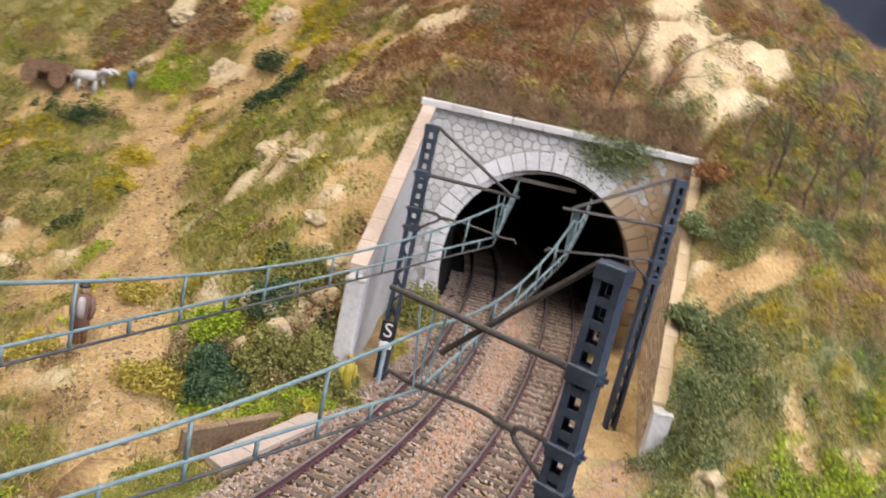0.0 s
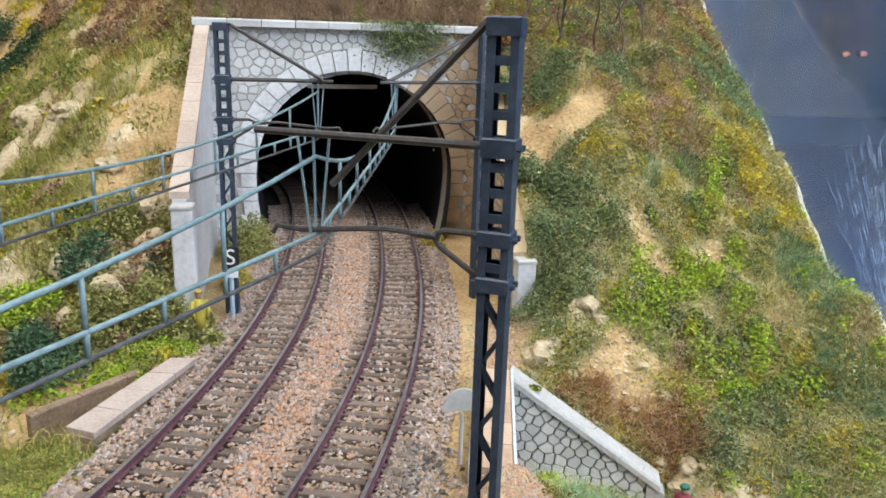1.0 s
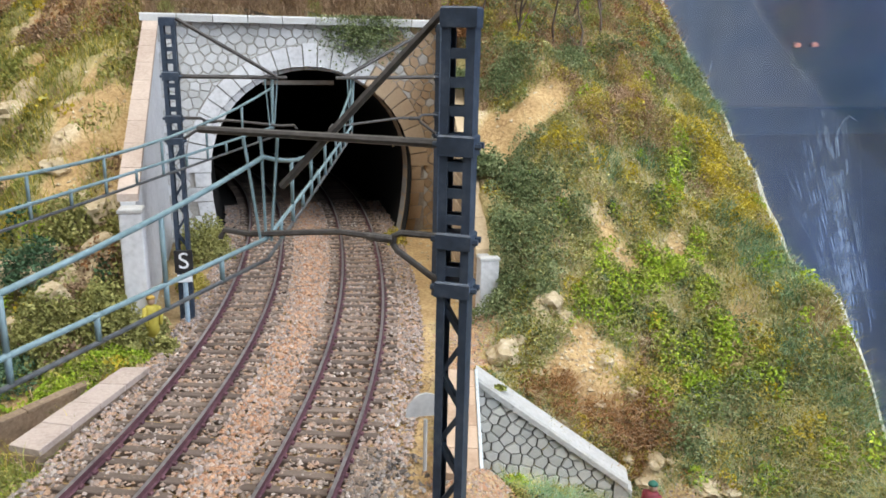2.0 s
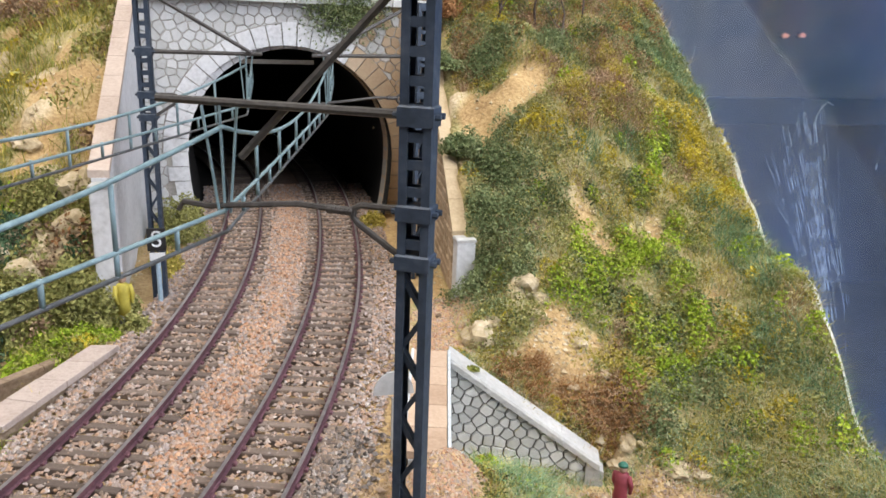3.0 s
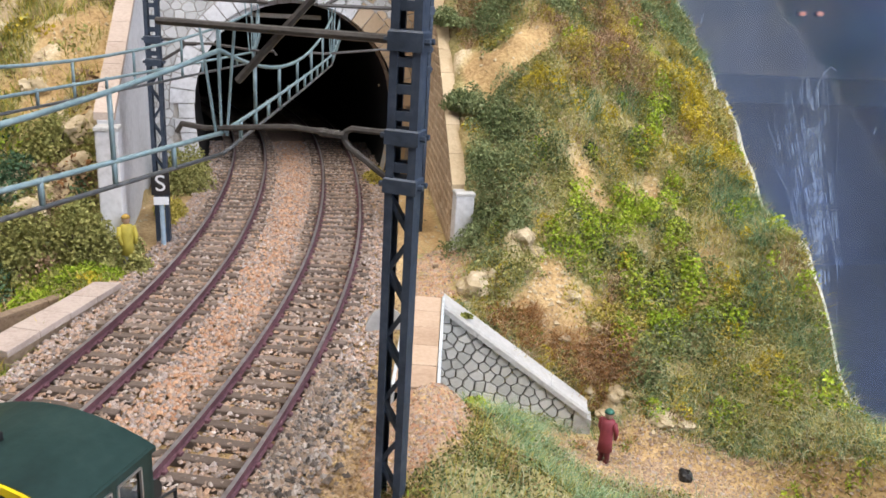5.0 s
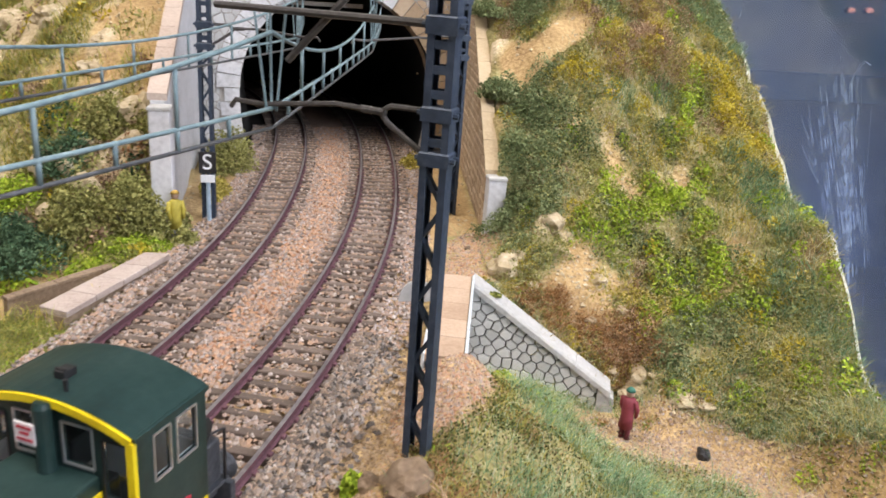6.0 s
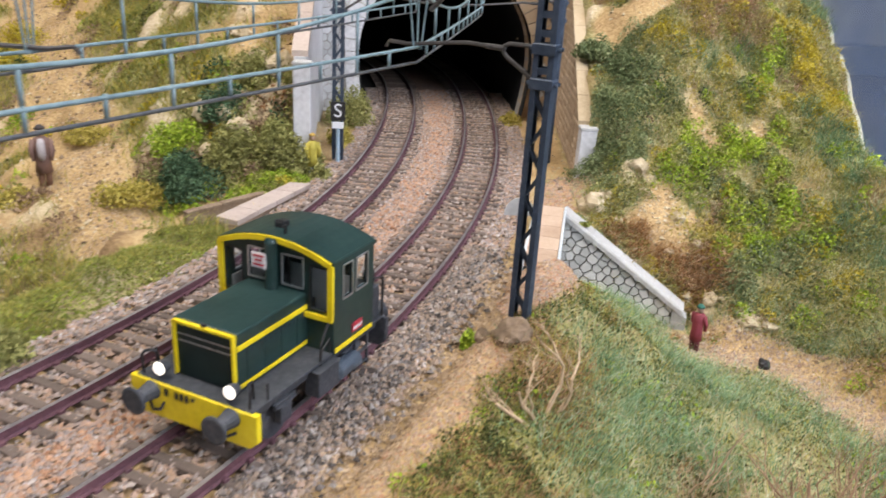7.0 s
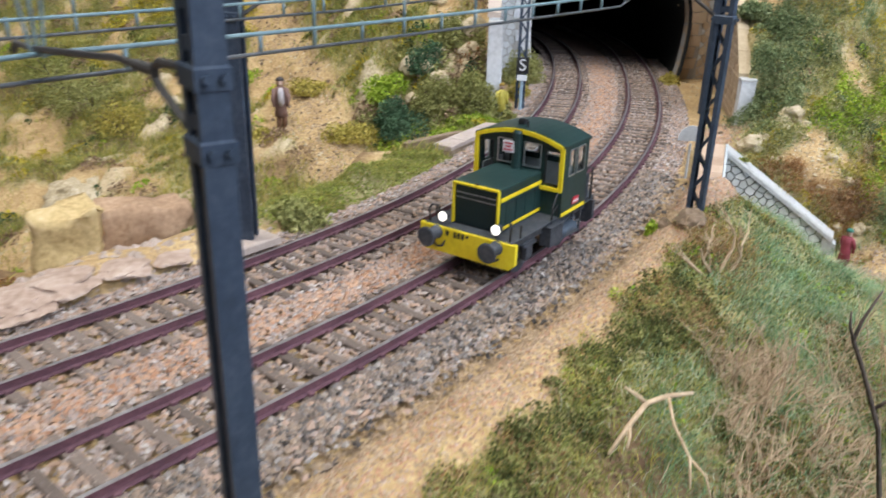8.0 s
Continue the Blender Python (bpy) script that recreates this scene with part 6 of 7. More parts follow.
bright = blobs([(174, 328, 7), (129, 303, 5), (135, 310, 4), (157, 310, 7), (123, 277, 12), (142, 290, 9), (156, 281, 9), (111, 277, 5), (170, 294, 7), (139, 256, 8), (143, 246, 8), (151, 254, 7), (134, 238, 5), (160, 246, 6), (165, 236, 6), (139, 270, 5), (156, 260, 6), (171, 212, 4), (180, 205, 5), (181, 192, 7), (157, 178, 4), (164, 169, 4)])
gold = blobs([(119, 336, 7), (128, 333, 4), (113, 340, 6), (191, 329, 8), (189, 319, 10), (194, 312, 10), (188, 333, 5), (186, 342, 12), (159, 351, 5), (146, 319, 4), (169, 219, 3), (171, 250, 4)])
rusty = blobs([(143, 349, 16), (163, 365, 17), (160, 343, 10), (138, 338, 8), (167, 343, 8), (172, 334, 5), (179, 320, 5), (95, 296, 3), (169, 391, 11), (134, 370, 8), (187, 383, 8), (115, 243, 7), (125, 244, 7), (128, 257, 5), (119, 239, 5), (127, 234, 5), (108, 242, 4), (134, 262, 4), (100, 395, 16), (125, 425, 18), (145, 410, 18), (162, 440, 18), (185, 430, 18), (110, 445, 12)])
feather = blobs([(194, 295, 9), (191, 279, 11), (184, 259, 7), (186, 302, 8), (208, 400, 14), (207, 381, 16), (202, 404, 14), (138, 323, 6), (160, 330, 7), (179, 239, 7), (181, 227, 6), (184, 217, 6), (177, 248, 6), (174, 236, 6), (219, 430, 16)])
wiry = blobs([(157, 212, 8), (154, 219, 7), (147, 208, 4), (165, 216, 7), (169, 205, 6), (149, 184, 10), (161, 186, 9), (157, 170, 6), (167, 225, 6), (171, 185, 7), (175, 160, 14)])
plain = right_open * np.clip(1.1 - shade_green - 0.8 * bright - gold - rusty - feather - wiry, 0, 1)
clumps(np.clip(plain, 0.05, 1) * right_open * smooth((n3 + n2 * 0.5 - 0.46) / 0.2), 300, 2, 6, 1.0, 5.2, 0.65, M_MOSS, "dull olive cushions over the hillside", RB, rs)
clumps(plain * smooth((n1 * 0.5 + n3 * 0.6 - 0.5) / 0.2), 200, 2.5, 5.5, 0.81, 4.8, 0.62, M_OLIVE, "ochre-olive cushions over the hillside", RB, rs)
clumps(right_open * shade_green, 170, 3, 8, 1.3, 7.2, 0.61, M_SHADE, "dark blue-green leafy shrubbery beside the wing wall", RB, rs)
# blackish leaves paint shade into the shrubbery, spread by noise
clumps(right_open * shade_green * smooth((n3 - 0.4) / 0.2), 90, 2, 5, 0.8, 8.0, 0.58, M_DARKLEAF, "blackish green leaves painting shaded gaps in the shrubbery", RB, rs)
clumps(right_open * shade_green * smooth((n2 - 0.4) / 0.2), 80, 2, 5, 1.7, 4.0, 0.61, M_MOSS, "olive tops in the dark shrubbery", RB, rs)
# pale leaves put highlights into the colour of the shrubs' tops
clumps(right_open * shade_green * smooth((n1 - 0.45) / 0.2), 45, 1.5, 3.5, 1.9, 4.0, 0.55, M_PALE, "pale leaves painting highlights on the dark shrubbery's tops", RB, rs)
clumps(right_open * (bright + 0.04), 190, 2, 5, 1.5, 6.8, 0.72, M_LEAF, "bright green leafy matting on the hillside", RB, rs)
clumps(right_open * (bright + 0.06 * plain), 170, 2, 5, 1.3, 6.0, 0.66, M_GRASS, "mid-green leafy matting on the hillside", RB, rs)
# darker clumps put shaded gaps into the matting's colour
clumps(right_open * (bright * smooth((n3 - 0.3) / 0.2) + 0.25 * wiry + 0.06 * plain), 210, 2.5, 5.5, 0.75, 5.6, 0.65, M_SHADE, "dark green leaves painting shaded gaps in the leafy matting", RB, rs)
clumps(right_open * bright * smooth((n2 - 0.45) / 0.15), 80, 1.5, 4, 0.6, 6.0, 0.6, M_DARKLEAF, "deep green leaves painting shade into the leafy matting", RB, rs)
clumps(right_open * (0.3 * bright + wiry) * smooth((n3 - 0.45) / 0.15), 90, 1.5, 4, 1.3, 6.0, 0.7, M_LEAF, "bright green leafy tufts low on the hillside", RB, rs)
clumps(right_open * (gold + 0.03), 170, 2, 5, 1.2, 6.0, 0.66, M_YELLOWISH, "golden yellow cushions on the hillside", RB, rs)
clumps(right_open * (gold + 0.03), 90, 2, 5, 1.0, 5.0, 0.66, M_OLIVE, "olive cushions among the golden ones", RB, rs)
clumps(right_open * rusty * smooth((n2 - 0.35) / 0.2), 130, 2, 6, 1.2, 4.4, 0.6, M_OLIVE, "ochre-olive tufts in the hillside scrub", RB, rs)
clumps(right_open * rusty * smooth((n1 - 0.35) / 0.2), 110, 2, 6, 1.2, 4.4, 0.6, M_MOSS, "dull green tufts in the hillside scrub", RB, rs)
clumps(right_open * (rusty + 0.03), 170, 2, 6, 1.1, 4.4, 0.54, M_MAUVE, "pinkish brown twiggy scrub on the hillside", RB, rs)
clumps(right_open * rusty, 80, 2, 5, 1.08, 4.4, 0.54, M_RUST, "rusty tufts in the hillside scrub", RB, rs)
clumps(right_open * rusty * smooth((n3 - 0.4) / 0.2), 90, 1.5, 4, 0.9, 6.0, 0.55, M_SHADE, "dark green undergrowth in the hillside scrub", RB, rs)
cover("grass", blades(scatter(13000, right_open * (feather + 0.05 * plain), rs, *RB), rs, 6.0, 0.13, 1.5), M_GRASS_COOL, "feathery cool green fibres on the hillside", "grass")
cover("grass", blades(scatter(10000, right_open * (0.8 * wiry + 0.2 * plain + 0.15 * feather), rs, 60, 280, 150, 470), rs, 6.5, 0.12, 1.5), M_OLIVE, "wiry olive grass on the hillside", "grass")
cover("grass", blades(scatter(9000, right_open * (0.8 * wiry + 0.2 * plain + 0.2 * gold), rs, 60, 280, 150, 470), rs, 6.0, 0.12, 1.5), M_STRAW, "pale straw fibres on the hillside", "grass")
cover("grass", blades(scatter(9000, right_open * (0.2 + smooth((n2 * 0.5 + n3 * 0.6 - 0.5) / 0.2)) * (1 - 0.7 * shade_green), rs, *RB), rs, 4.5, 0.11, 1.8), M_PALE, "pale fuzzy fibres on the hillside", "grass")
cover("dry_scrub", blades(scatter(13000, right_open * (rusty + 0.05), rs, *RB), rs, 6.5, 0.13, 1.7), M_TAN, "tangled tan fibres on the hillside", "scrub")
ember = blobs([(111, 243, 6), (118, 240, 5), (124, 242, 5), (106, 246, 4), (93, 251, 4), (84, 254, 4), (128, 234, 4), (115, 236, 4)])
clumps(ember, 46, 1.5, 3.5, 1.5, 6.0, 0.6, M_EMBER, "orange-brown dead bracken behind the wall's end", (75, 140, 225, 262), rs)
cover("dry_scrub", blades(scatter(2600, ember, rs, 75, 140, 225, 262), rs, 6.0, 0.14, 1.8), M_EMBER, "curled orange-brown stalks behind the wall's end", "scrub")
cover("dry_scrub", blades(scatter(900, ember, rs, 75, 140, 225, 262), rs, 6.5, 0.12, 1.8), M_TAN, "pale curled stalks behind the wall's end", "scrub")
fringe = blobs([(112, 217, 3), (119, 214, 3), (103, 216, 3), (125, 219, 3)])
clumps(fringe, 14, 1.2, 2.6, 0.9, 5.0, 0.55, M_GRASS, "green tufts along the path below the wall", (95, 132, 208, 226), rs)
clumps(fringe, 14, 1.2, 2.6, 0.9, 5.0, 0.55, M_EMBER, "dead brown tufts along the path below the wall", (95, 132, 208, 226), rs)
cover("dry_scrub", blades(scatter(3000, right_open * rusty, rs, *RB), rs, 6.5, 0.13, 1.5), M_RUST, "rusty dry fibres on the hillside", "scrub")
high = right_open * smooth((GYY - 375) / 20)
clumps(high, 150, 3, 8, 1.1, 4.0, 0.7, M_SHADE, "dark green scrub high on the hillside", (60, 260, 370, 470), rs)
clumps(high * smooth((n3 - 0.35) / 0.2), 60, 2, 6, 1.3, 4.0, 0.65, M_RUST, "dark rusty thicket high on the hillside", (60, 260, 370, 470), rs)
# above the portal
TB = (-120, 300, 447, 800)
crown = top * OPEN
rust_top = np.maximum(blobs([(-104, 522, 24), (-114, 512, 16), (-70, 553, 26), (-25, 512, 40), (14, 482, 26), (-60, 500, 24), (30, 560, 30), (-10, 570, 30), (160, 480, 18), (150, 440, 16)]), smooth((n1 - 0.45) / 0.2) * 0.7)
east = smooth((GXX - 55) / 40)
clumps(crown * (0.35 + east), 260, 4, 10, 1.0, 2.4, 0.86, M_SHADE, "dark green scrub above the portal", TB, rs)
clumps(crown * (0.25 + east) * smooth((n3 - 0.3) / 0.2), 240, 4, 9, 1.0, 2.4, 0.86, M_OLIVE, "ochre-olive scrub above the portal", TB, rs)
clumps(crown * (0.5 + 0.5 * east) * smooth((n2 - 0.4) / 0.2), 110, 3, 8, 1.2, 2.6, 0.8, M_CREST, "blackish undergrowth above the portal", TB, rs)
clumps(crown * (rust_top + 0.1) * (1 - 0.6 * east), 420, 4, 10, 0.9, 2.2, 0.86, M_RUST, "rust-brown scrub above the portal", TB, rs)
clumps(crown * (0.25 + smooth((n2 - 0.5) / 0.2)), 330, 4, 10, 1.1, 2.2, 0.86, M_MAUVE, "dusky brown thicket above the portal", TB, rs)
clumps(crown * smooth((n3 * 0.6 + n2 * 0.6 - 0.6) / 0.2), 220, 3, 8, 0.9, 2.7, 0.79, M_MOSS, "dark olive scrub above the portal", TB, rs)
clumps(crown * smooth((n1 * 0.7 + n3 * 0.5 - 0.72) / 0.12), 110, 3, 8, 0.7, 2.4, 0.79, M_YELLOWISH, "ochre tufts above the portal", TB, rs)
cover("dry_scrub", blades(scatter(34000, crown * (rust_top + 0.2) * (1 - 0.6 * east), rs, *TB), rs, 9.0, 0.16, 1.4), M_RUST, "long rusty fibres above the portal", "scrub")
cover("dry_scrub", blades(scatter(22000, crown, rs, *TB), rs, 10.0, 0.16, 1.4), M_TAN, "long tan fibres above the portal", "scrub")
x = rs.uniform(-58, 92, 5200)
y = portal_y(x) + rs.uniform(0.5, 15, 5200) * smooth(rs.uniform(0.2, 1.3, 5200))
z = np.maximum(ground_at(x, y + 3), 111.0) + rs.rand(5200) * 4 * vnoise(x, y, 9)
keep = vnoise(x + 9, y, 12) > 0.36
cover("dry_scrub", blades((x[keep], y[keep], z[keep]), rs, 6.0, 0.15, 1.7), M_MAUVE, "dusky fringe behind the portal's coping", "scrub")
cover("grass", blades((x[~keep], y[~keep], z[~keep]), rs, 5.5, 0.15, 1.7), M_MOSS, "olive fringe behind the portal's coping", "grass")
# the hillside left of the tunnel
LB = (-520, -45, 205, 760)
left_open = hill_l * OPEN
ridge = left_open * np.clip(np.maximum(RIDGES, 0.65 * GREEN) + 0.08, 0, 1)
sun_gold = blobs([(-239, 539, 12), (-197, 656, 22), (-201, 679, 16), (-248, 562, 7), (-368, 554, 14), (-330, 520, 10), (-186, 629, 12), (-186, 671, 16), (-324, 587, 12), (-233, 533, 11), (-385, 545, 20), (-363, 560, 14), (-188, 700, 16), (-345, 530, 10), (-130, 560, 16), (-100, 545, 10), (-102, 344, 9), (-95, 332, 7), (-190, 600, 9), (-215, 700, 12), (-88, 312, 6), (-270, 505, 8)])
leafy = blobs([(-271, 710, 8), (-188, 690, 8), (-295, 633, 16), (-312, 655, 12), (-223, 404, 10), (-84, 283, 11), (-100, 296, 10), (-345, 600, 10), (-84, 330, 9), (-260, 700, 14), (-110, 312, 9)])
dim = blobs([(-182, 564, 22), (-254, 430, 9), (-389, 594, 8), (-363, 593, 6), (-380, 593, 9), (-252, 429, 7), (-183, 559, 13), (-97, 290, 10), (-80, 322, 8), (-345, 575, 7), (-120, 505, 6), (-64, 300, 8), (-240, 460, 5)])
thorn = blobs([(-368, 682, 36), (-298, 684, 30), (-104, 522, 24), (-118, 505, 16), (-340, 640, 12), (-255, 590, 10), (-70, 310, 10), (-160, 590, 22), (-330, 740, 40), (-140, 640, 30), (-240, 500, 6)])
cover("grass", blades(scatter(44000, ridge, rs, *LB), rs, 7.5, 0.19, 1.2), M_OLIVE, "olive grass ridges on the far hillside", "grass")
cover("grass", blades(scatter(54000, ridge * (0.4 + n2), rs, *LB), rs, 7.0, 0.19, 1.2), M_GRASS, "green grass ridges on the far hillside", "grass")
clumps(ridge, 420, 4, 9, 0.6, 1.2, 1.2, M_MOSS, "olive cushions in the far hillside's grass", LB, rs)
clumps(left_open * (sun_gold + 0.03), 300, 3, 7, 0.8, 1.9, 1.2, M_YELLOWISH, "yellow flowering shrubs on the far hillside", LB, rs)
clumps(left_open * (leafy + 0.01), 170, 3, 7, 0.8, 2.2, 1.1, M_LEAF, "bright green shrubs on the far hillside", LB, rs)
clumps(left_open * (dim + 0.01), 150, 3, 7, 1.1, 2.6, 1.1, M_DARKLEAF, "dark green shrubs on the far hillside", LB, rs)
clumps(left_open * (thorn + 0.05), 420, 4, 9, 0.9, 1.6, 1.2, M_MAUVE, "brown thicket on the far hillside", LB, rs)
clumps(left_open * thorn, 160, 4, 8, 0.9, 1.5, 1.2, M_RUST, "rusty thicket on the far hillside", LB, rs)
mass = blobs([(-157, 441, 26), (-142, 468, 28), (-191, 525, 16), (-150, 400, 18), (-265, 482, 12), (-313, 509, 16), (-342, 506, 16), (-104, 362, 9)])
clumps(left_open * mass * smooth((n3 * 0.6 + n2 * 0.5 - 0.45) / 0.2), 150, 3, 7, 0.7, 2.4, 1.1, M_CREST, "deep green tufts in the far hillside's grass", LB, rs)
clumps(left_open * mass, 130, 3, 7, 0.8, 2.0, 1.1, M_GRASS, "fresh green tufts in the far hillside's grass", LB, rs)
turf = blobs([(-65, 275, 8), (-54, 278, 7), (-67, 269, 6), (-60, 284, 8), (-48, 283, 6), (-75, 280, 7)]) * (OUT > 1)
clumps(turf, 110, 1.5, 4, 0.8, 6.0, 0.7, M_LEAF, "fresh green turf between bushes and parapet", (-95, -38, 255, 300), rs)
clumps(turf, 90, 1.5, 4, 0.8, 6.0, 0.7, M_GRASS, "green turf between bushes and parapet", (-95, -38, 255, 300), rs)
foot = blobs([(-72, 304, 12), (-60, 303, 9), (-80, 312, 12), (-88, 300, 12), (-66, 316, 9), (-52, 302, 6), (-98, 312, 12), (-112, 300, 12)])
clumps(left_open * foot, 90, 4, 8, 1.1, 3.0, 1.0, M_MOSS, "tangled olive shrubs at the wing wall's foot", (-130, -44, 270, 340), rs)
clumps(left_open * foot, 50, 3, 7, 1.2, 2.6, 1.0, M_MAUVE, "brown twiggy shrubs at the wing wall's foot", (-130, -44, 270, 340), rs)
cover("dry_scrub", blades(scatter(9000, left_open * (thorn + 0.08), rs, *LB), rs, 8.0, 0.17, 1.5), M_TAN, "tan fibres on the far hillside", "scrub")
# the verge left of the outer track, and the near valley
verge = bank_left * smooth((13 - np.abs(OUT - 9)) / 5) * smooth((GYY - 105) / 30)
patchy = verge * smooth((n3 * 0.8 + n2 * 0.5 - 0.45) / 0.3)
cover("grass", blades(scatter(8000, patchy, rs, -140, -30, 90, 215), rs, 2.2, 0.13, 1.2), M_GRASS, "thin green verge grass by the outer track", "grass")
cover("grass", blades(scatter(3500, patchy, rs, -140, -30, 90, 215), rs, 2.2, 0.13, 1.2), M_OLIVE, "thin straw-green verge grass by the outer track", "grass")
x, y, z = scatter(9000, verge * (0.35 + n3), rs, -140, -30, 100, 215)
cover("moss", crumbs(x, y, z + rs.rand(len(x)) * 1.0, rs, 0.55), M_GRASS, "short fresh green turf by the outer track", "moss")
x, y, z = scatter(3600, verge * (0.2 + n2), rs, -140, -30, 100, 215)
cover("moss", crumbs(x, y, z + rs.rand(len(x)) * 1.0, rs, 0.5), M_LEAF, "bright spring-green turf by the outer track", "moss")
x, y, z = scatter(6000, patchy, rs, -140, -30, 90, 215)
cover("moss", crumbs(x, y, z + rs.rand(len(x)) * 0.8, rs, 0.6), M_MOSS, "patchy moss by the outer track", "moss")
valley = bank_left * smooth((OUT - 26) / 8) * (1 - EARTHY)
VB = (-420, -60, -60, 230)
cover("grass", blades(scatter(6000, valley * smooth((n2 + n3 * 0.3 - 0.66) / 0.12), rs, *VB), rs, 6.0, 0.2, 1.2), M_OLIVE, "olive grass in the near valley", "grass")
clumps(valley * smooth((n2 * 0.7 + n1 * 0.5 - 0.62) / 0.1) + 0.0, 150, 3, 8, 0.7, 1.8, 1.1, M_RUST, "brown scrub in the near valley", VB, rs)
clumps(valley * smooth((n1 * 0.6 + n3 * 0.5 - 0.66) / 0.1), 110, 4, 9, 0.8, 1.8, 1.1, M_MOSS, "olive scrub in the near valley", VB, rs)


def bush(x, y, z, rx, ry, h, mat, count, label, seed):
    """A rounded, gappy bush: short limbs and a cloud of leaf crumbs."""
    r = np.random.RandomState(seed)
    b = base("bush", at(x, y, z), label, "bush", "bushes on the layout")
    count = int(count * 2.2)
    d = r.normal(size=(count, 3))
    d /= np.linalg.norm(d, axis=1)[:, None]
    d[:, 2] = np.abs(d[:, 2])
    lobes = r.normal(size=(9, 3))
    lobes /= np.linalg.norm(lobes, axis=1)[:, None]
    lobes[:, 2] = np.abs(lobes[:, 2])
    puff = 0.45 + 0.75 * np.clip(((d @ lobes.T).max(1) - 0.6) / 0.4, 0, 1)
    rad = puff * r.uniform(0.5, 1.2, count)
    g = crumbs(d[:, 0] * rad * rx, d[:, 1] * rad * ry, d[:, 2] * rad * h + 0.5, r, 0.85)
    part("leaves", g, mat, b)["kind"] = "stuff"
    for k in range(5):
        a = 6.283 * k / 5 + r.uniform(-0.4, 0.4)
        tip = (math.cos(a) * rx * 0.7, math.sin(a) * ry * 0.7, h * r.uniform(0.5, 0.8))
        part("limb", Geo().tube([(0, 0, -1.5), (tip[0] * 0.4, tip[1] * 0.4, tip[2] * 0.6), tip], [0.8, 0.5, 0.2], 5), M_TWIG_DARK, b)
    return b


for i, (x, y, rx, ry, h, mat, count, label) in enumerate((
        (-96, 290, 13, 12, 15, M_TEAL, 3800, "dark green rounded bush below the hillside"),
        (-76, 296, 12, 10, 15, M_MOSS, 2200, "olive leafy bush by the parapet"),
        (-61, 300, 11, 9, 17, M_MOSS, 2200, "dull olive bush beside the wing wall"),
        (-47, 300, 8, 7, 9, M_MOSS, 1200, "low olive bush at the wing wall's foot"),
        (-51.5, 289, 6, 4, 15, M_MOSS, 1300, "upright olive bush against the white pillar"),
        (-59, 290, 7, 5, 18, M_MOSS, 1300, "dull olive bush against the white pillar"),
        (-38.5, 287, 4, 4, 6, M_MOSS, 500, "small olive bush beside the sign's post"),
        (-84, 316, 11, 9, 13, M_TEAL, 2000, "dark green bush on the slope"),
        (-70, 326, 12, 9, 15, M_MOSS, 1900, "brown-green bush on the slope behind the wing wall"),
        (-104, 312, 14, 10, 12, M_LEAF, 1900, "bright green bush on the slope"),
        (-122, 288, 13, 9, 9, M_OLIVE, 1300, "dry olive shrub by the path"),
        (-34, 408, 11, 18, 17, M_MOSS, 2600, "yellow-green bush in front of the portal"),
        (-36, 352, 6, 10, 8, M_OLIVE, 900, "small olive bush in front of the portal"),
        (88.5, 344, 8, 10, 7, M_SHADE, 1100, "dark green bush hanging over the brown wing wall"),
        (95, 400, 9, 14, 8, M_SHADE, 1400, "dusty green bush hanging over the brown wing wall"),
        (99, 432, 9, 12, 8, M_RUST, 1200, "rusty bush at the portal's shoulder"),
        (62, 425, 6, 10, 6, M_OLIVE, 700, "dry ochre tuft at the portal's foot"),
        (-212, 610, 14, 12, 16, M_DARKLEAF, 1300, "dark bush on the high slope"),
        (-330, 560, 18, 14, 15, M_DARKLEAF, 1300, "dark bush below the cart track"),
        (-300, 610, 14, 12, 12, M_LEAF, 1000, "bright green bush by the cart track"),
        (-265, 520, 16, 12, 12, M_YELLOWISH, 1000, "yellow bush beside the hill path"),
        (-330, 392, 24, 20, 22, M_MOSS, 1700, "broad olive bush on the valley slope"),
        (-362, 424, 26, 20, 24, M_MOSS, 1700, "broad olive-green bush on the valley slope"),
        (-300, 372, 18, 15, 16, M_OLIVE, 1200, "ochre-olive bush on the valley slope"),
        (-282, 446, 18, 14, 16, M_MOSS, 1200, "olive bush beside the hill path"),
        (-398, 456, 28, 22, 24, M_GRASS, 1700, "green bush high on the valley slope"),
        (-252, 476, 14, 11, 13, M_YELLOWISH, 900, "yellow bush on the valley slope"),
        (-101, 121, 9, 8, 7, M_MOSS, 1500, "low pale olive bush beside the mast's slab"),
        (-160, 345, 12, 10, 9, M_OLIVE, 900, "low ochre shrub beside the hill path"),
        (-178, 296, 12, 9, 7, M_OLIVE, 900, "low dry shrub beside the hill path"))):
    bush(x, y, float(ground_at(x, y)) - 1.0, rx, ry, h, mat, count, label, 100 + i)

# ivy that hangs over the portal's top
r = np.random.RandomState(5)
n = 5200
u = r.normal(29, 10, n)
d = np.abs(r.normal(0, 1, n)) * 9.5
pts = np.array([on_portal(a, 113 - b, 3.0 + c) for a, b, c in zip(u, d, r.uniform(-2, 2.5, n))])
cover("ivy", crumbs(pts[:, 0], pts[:, 1], pts[:, 2], r, 0.8), M_SHADE, "dark green creeper over the portal", "creeper")


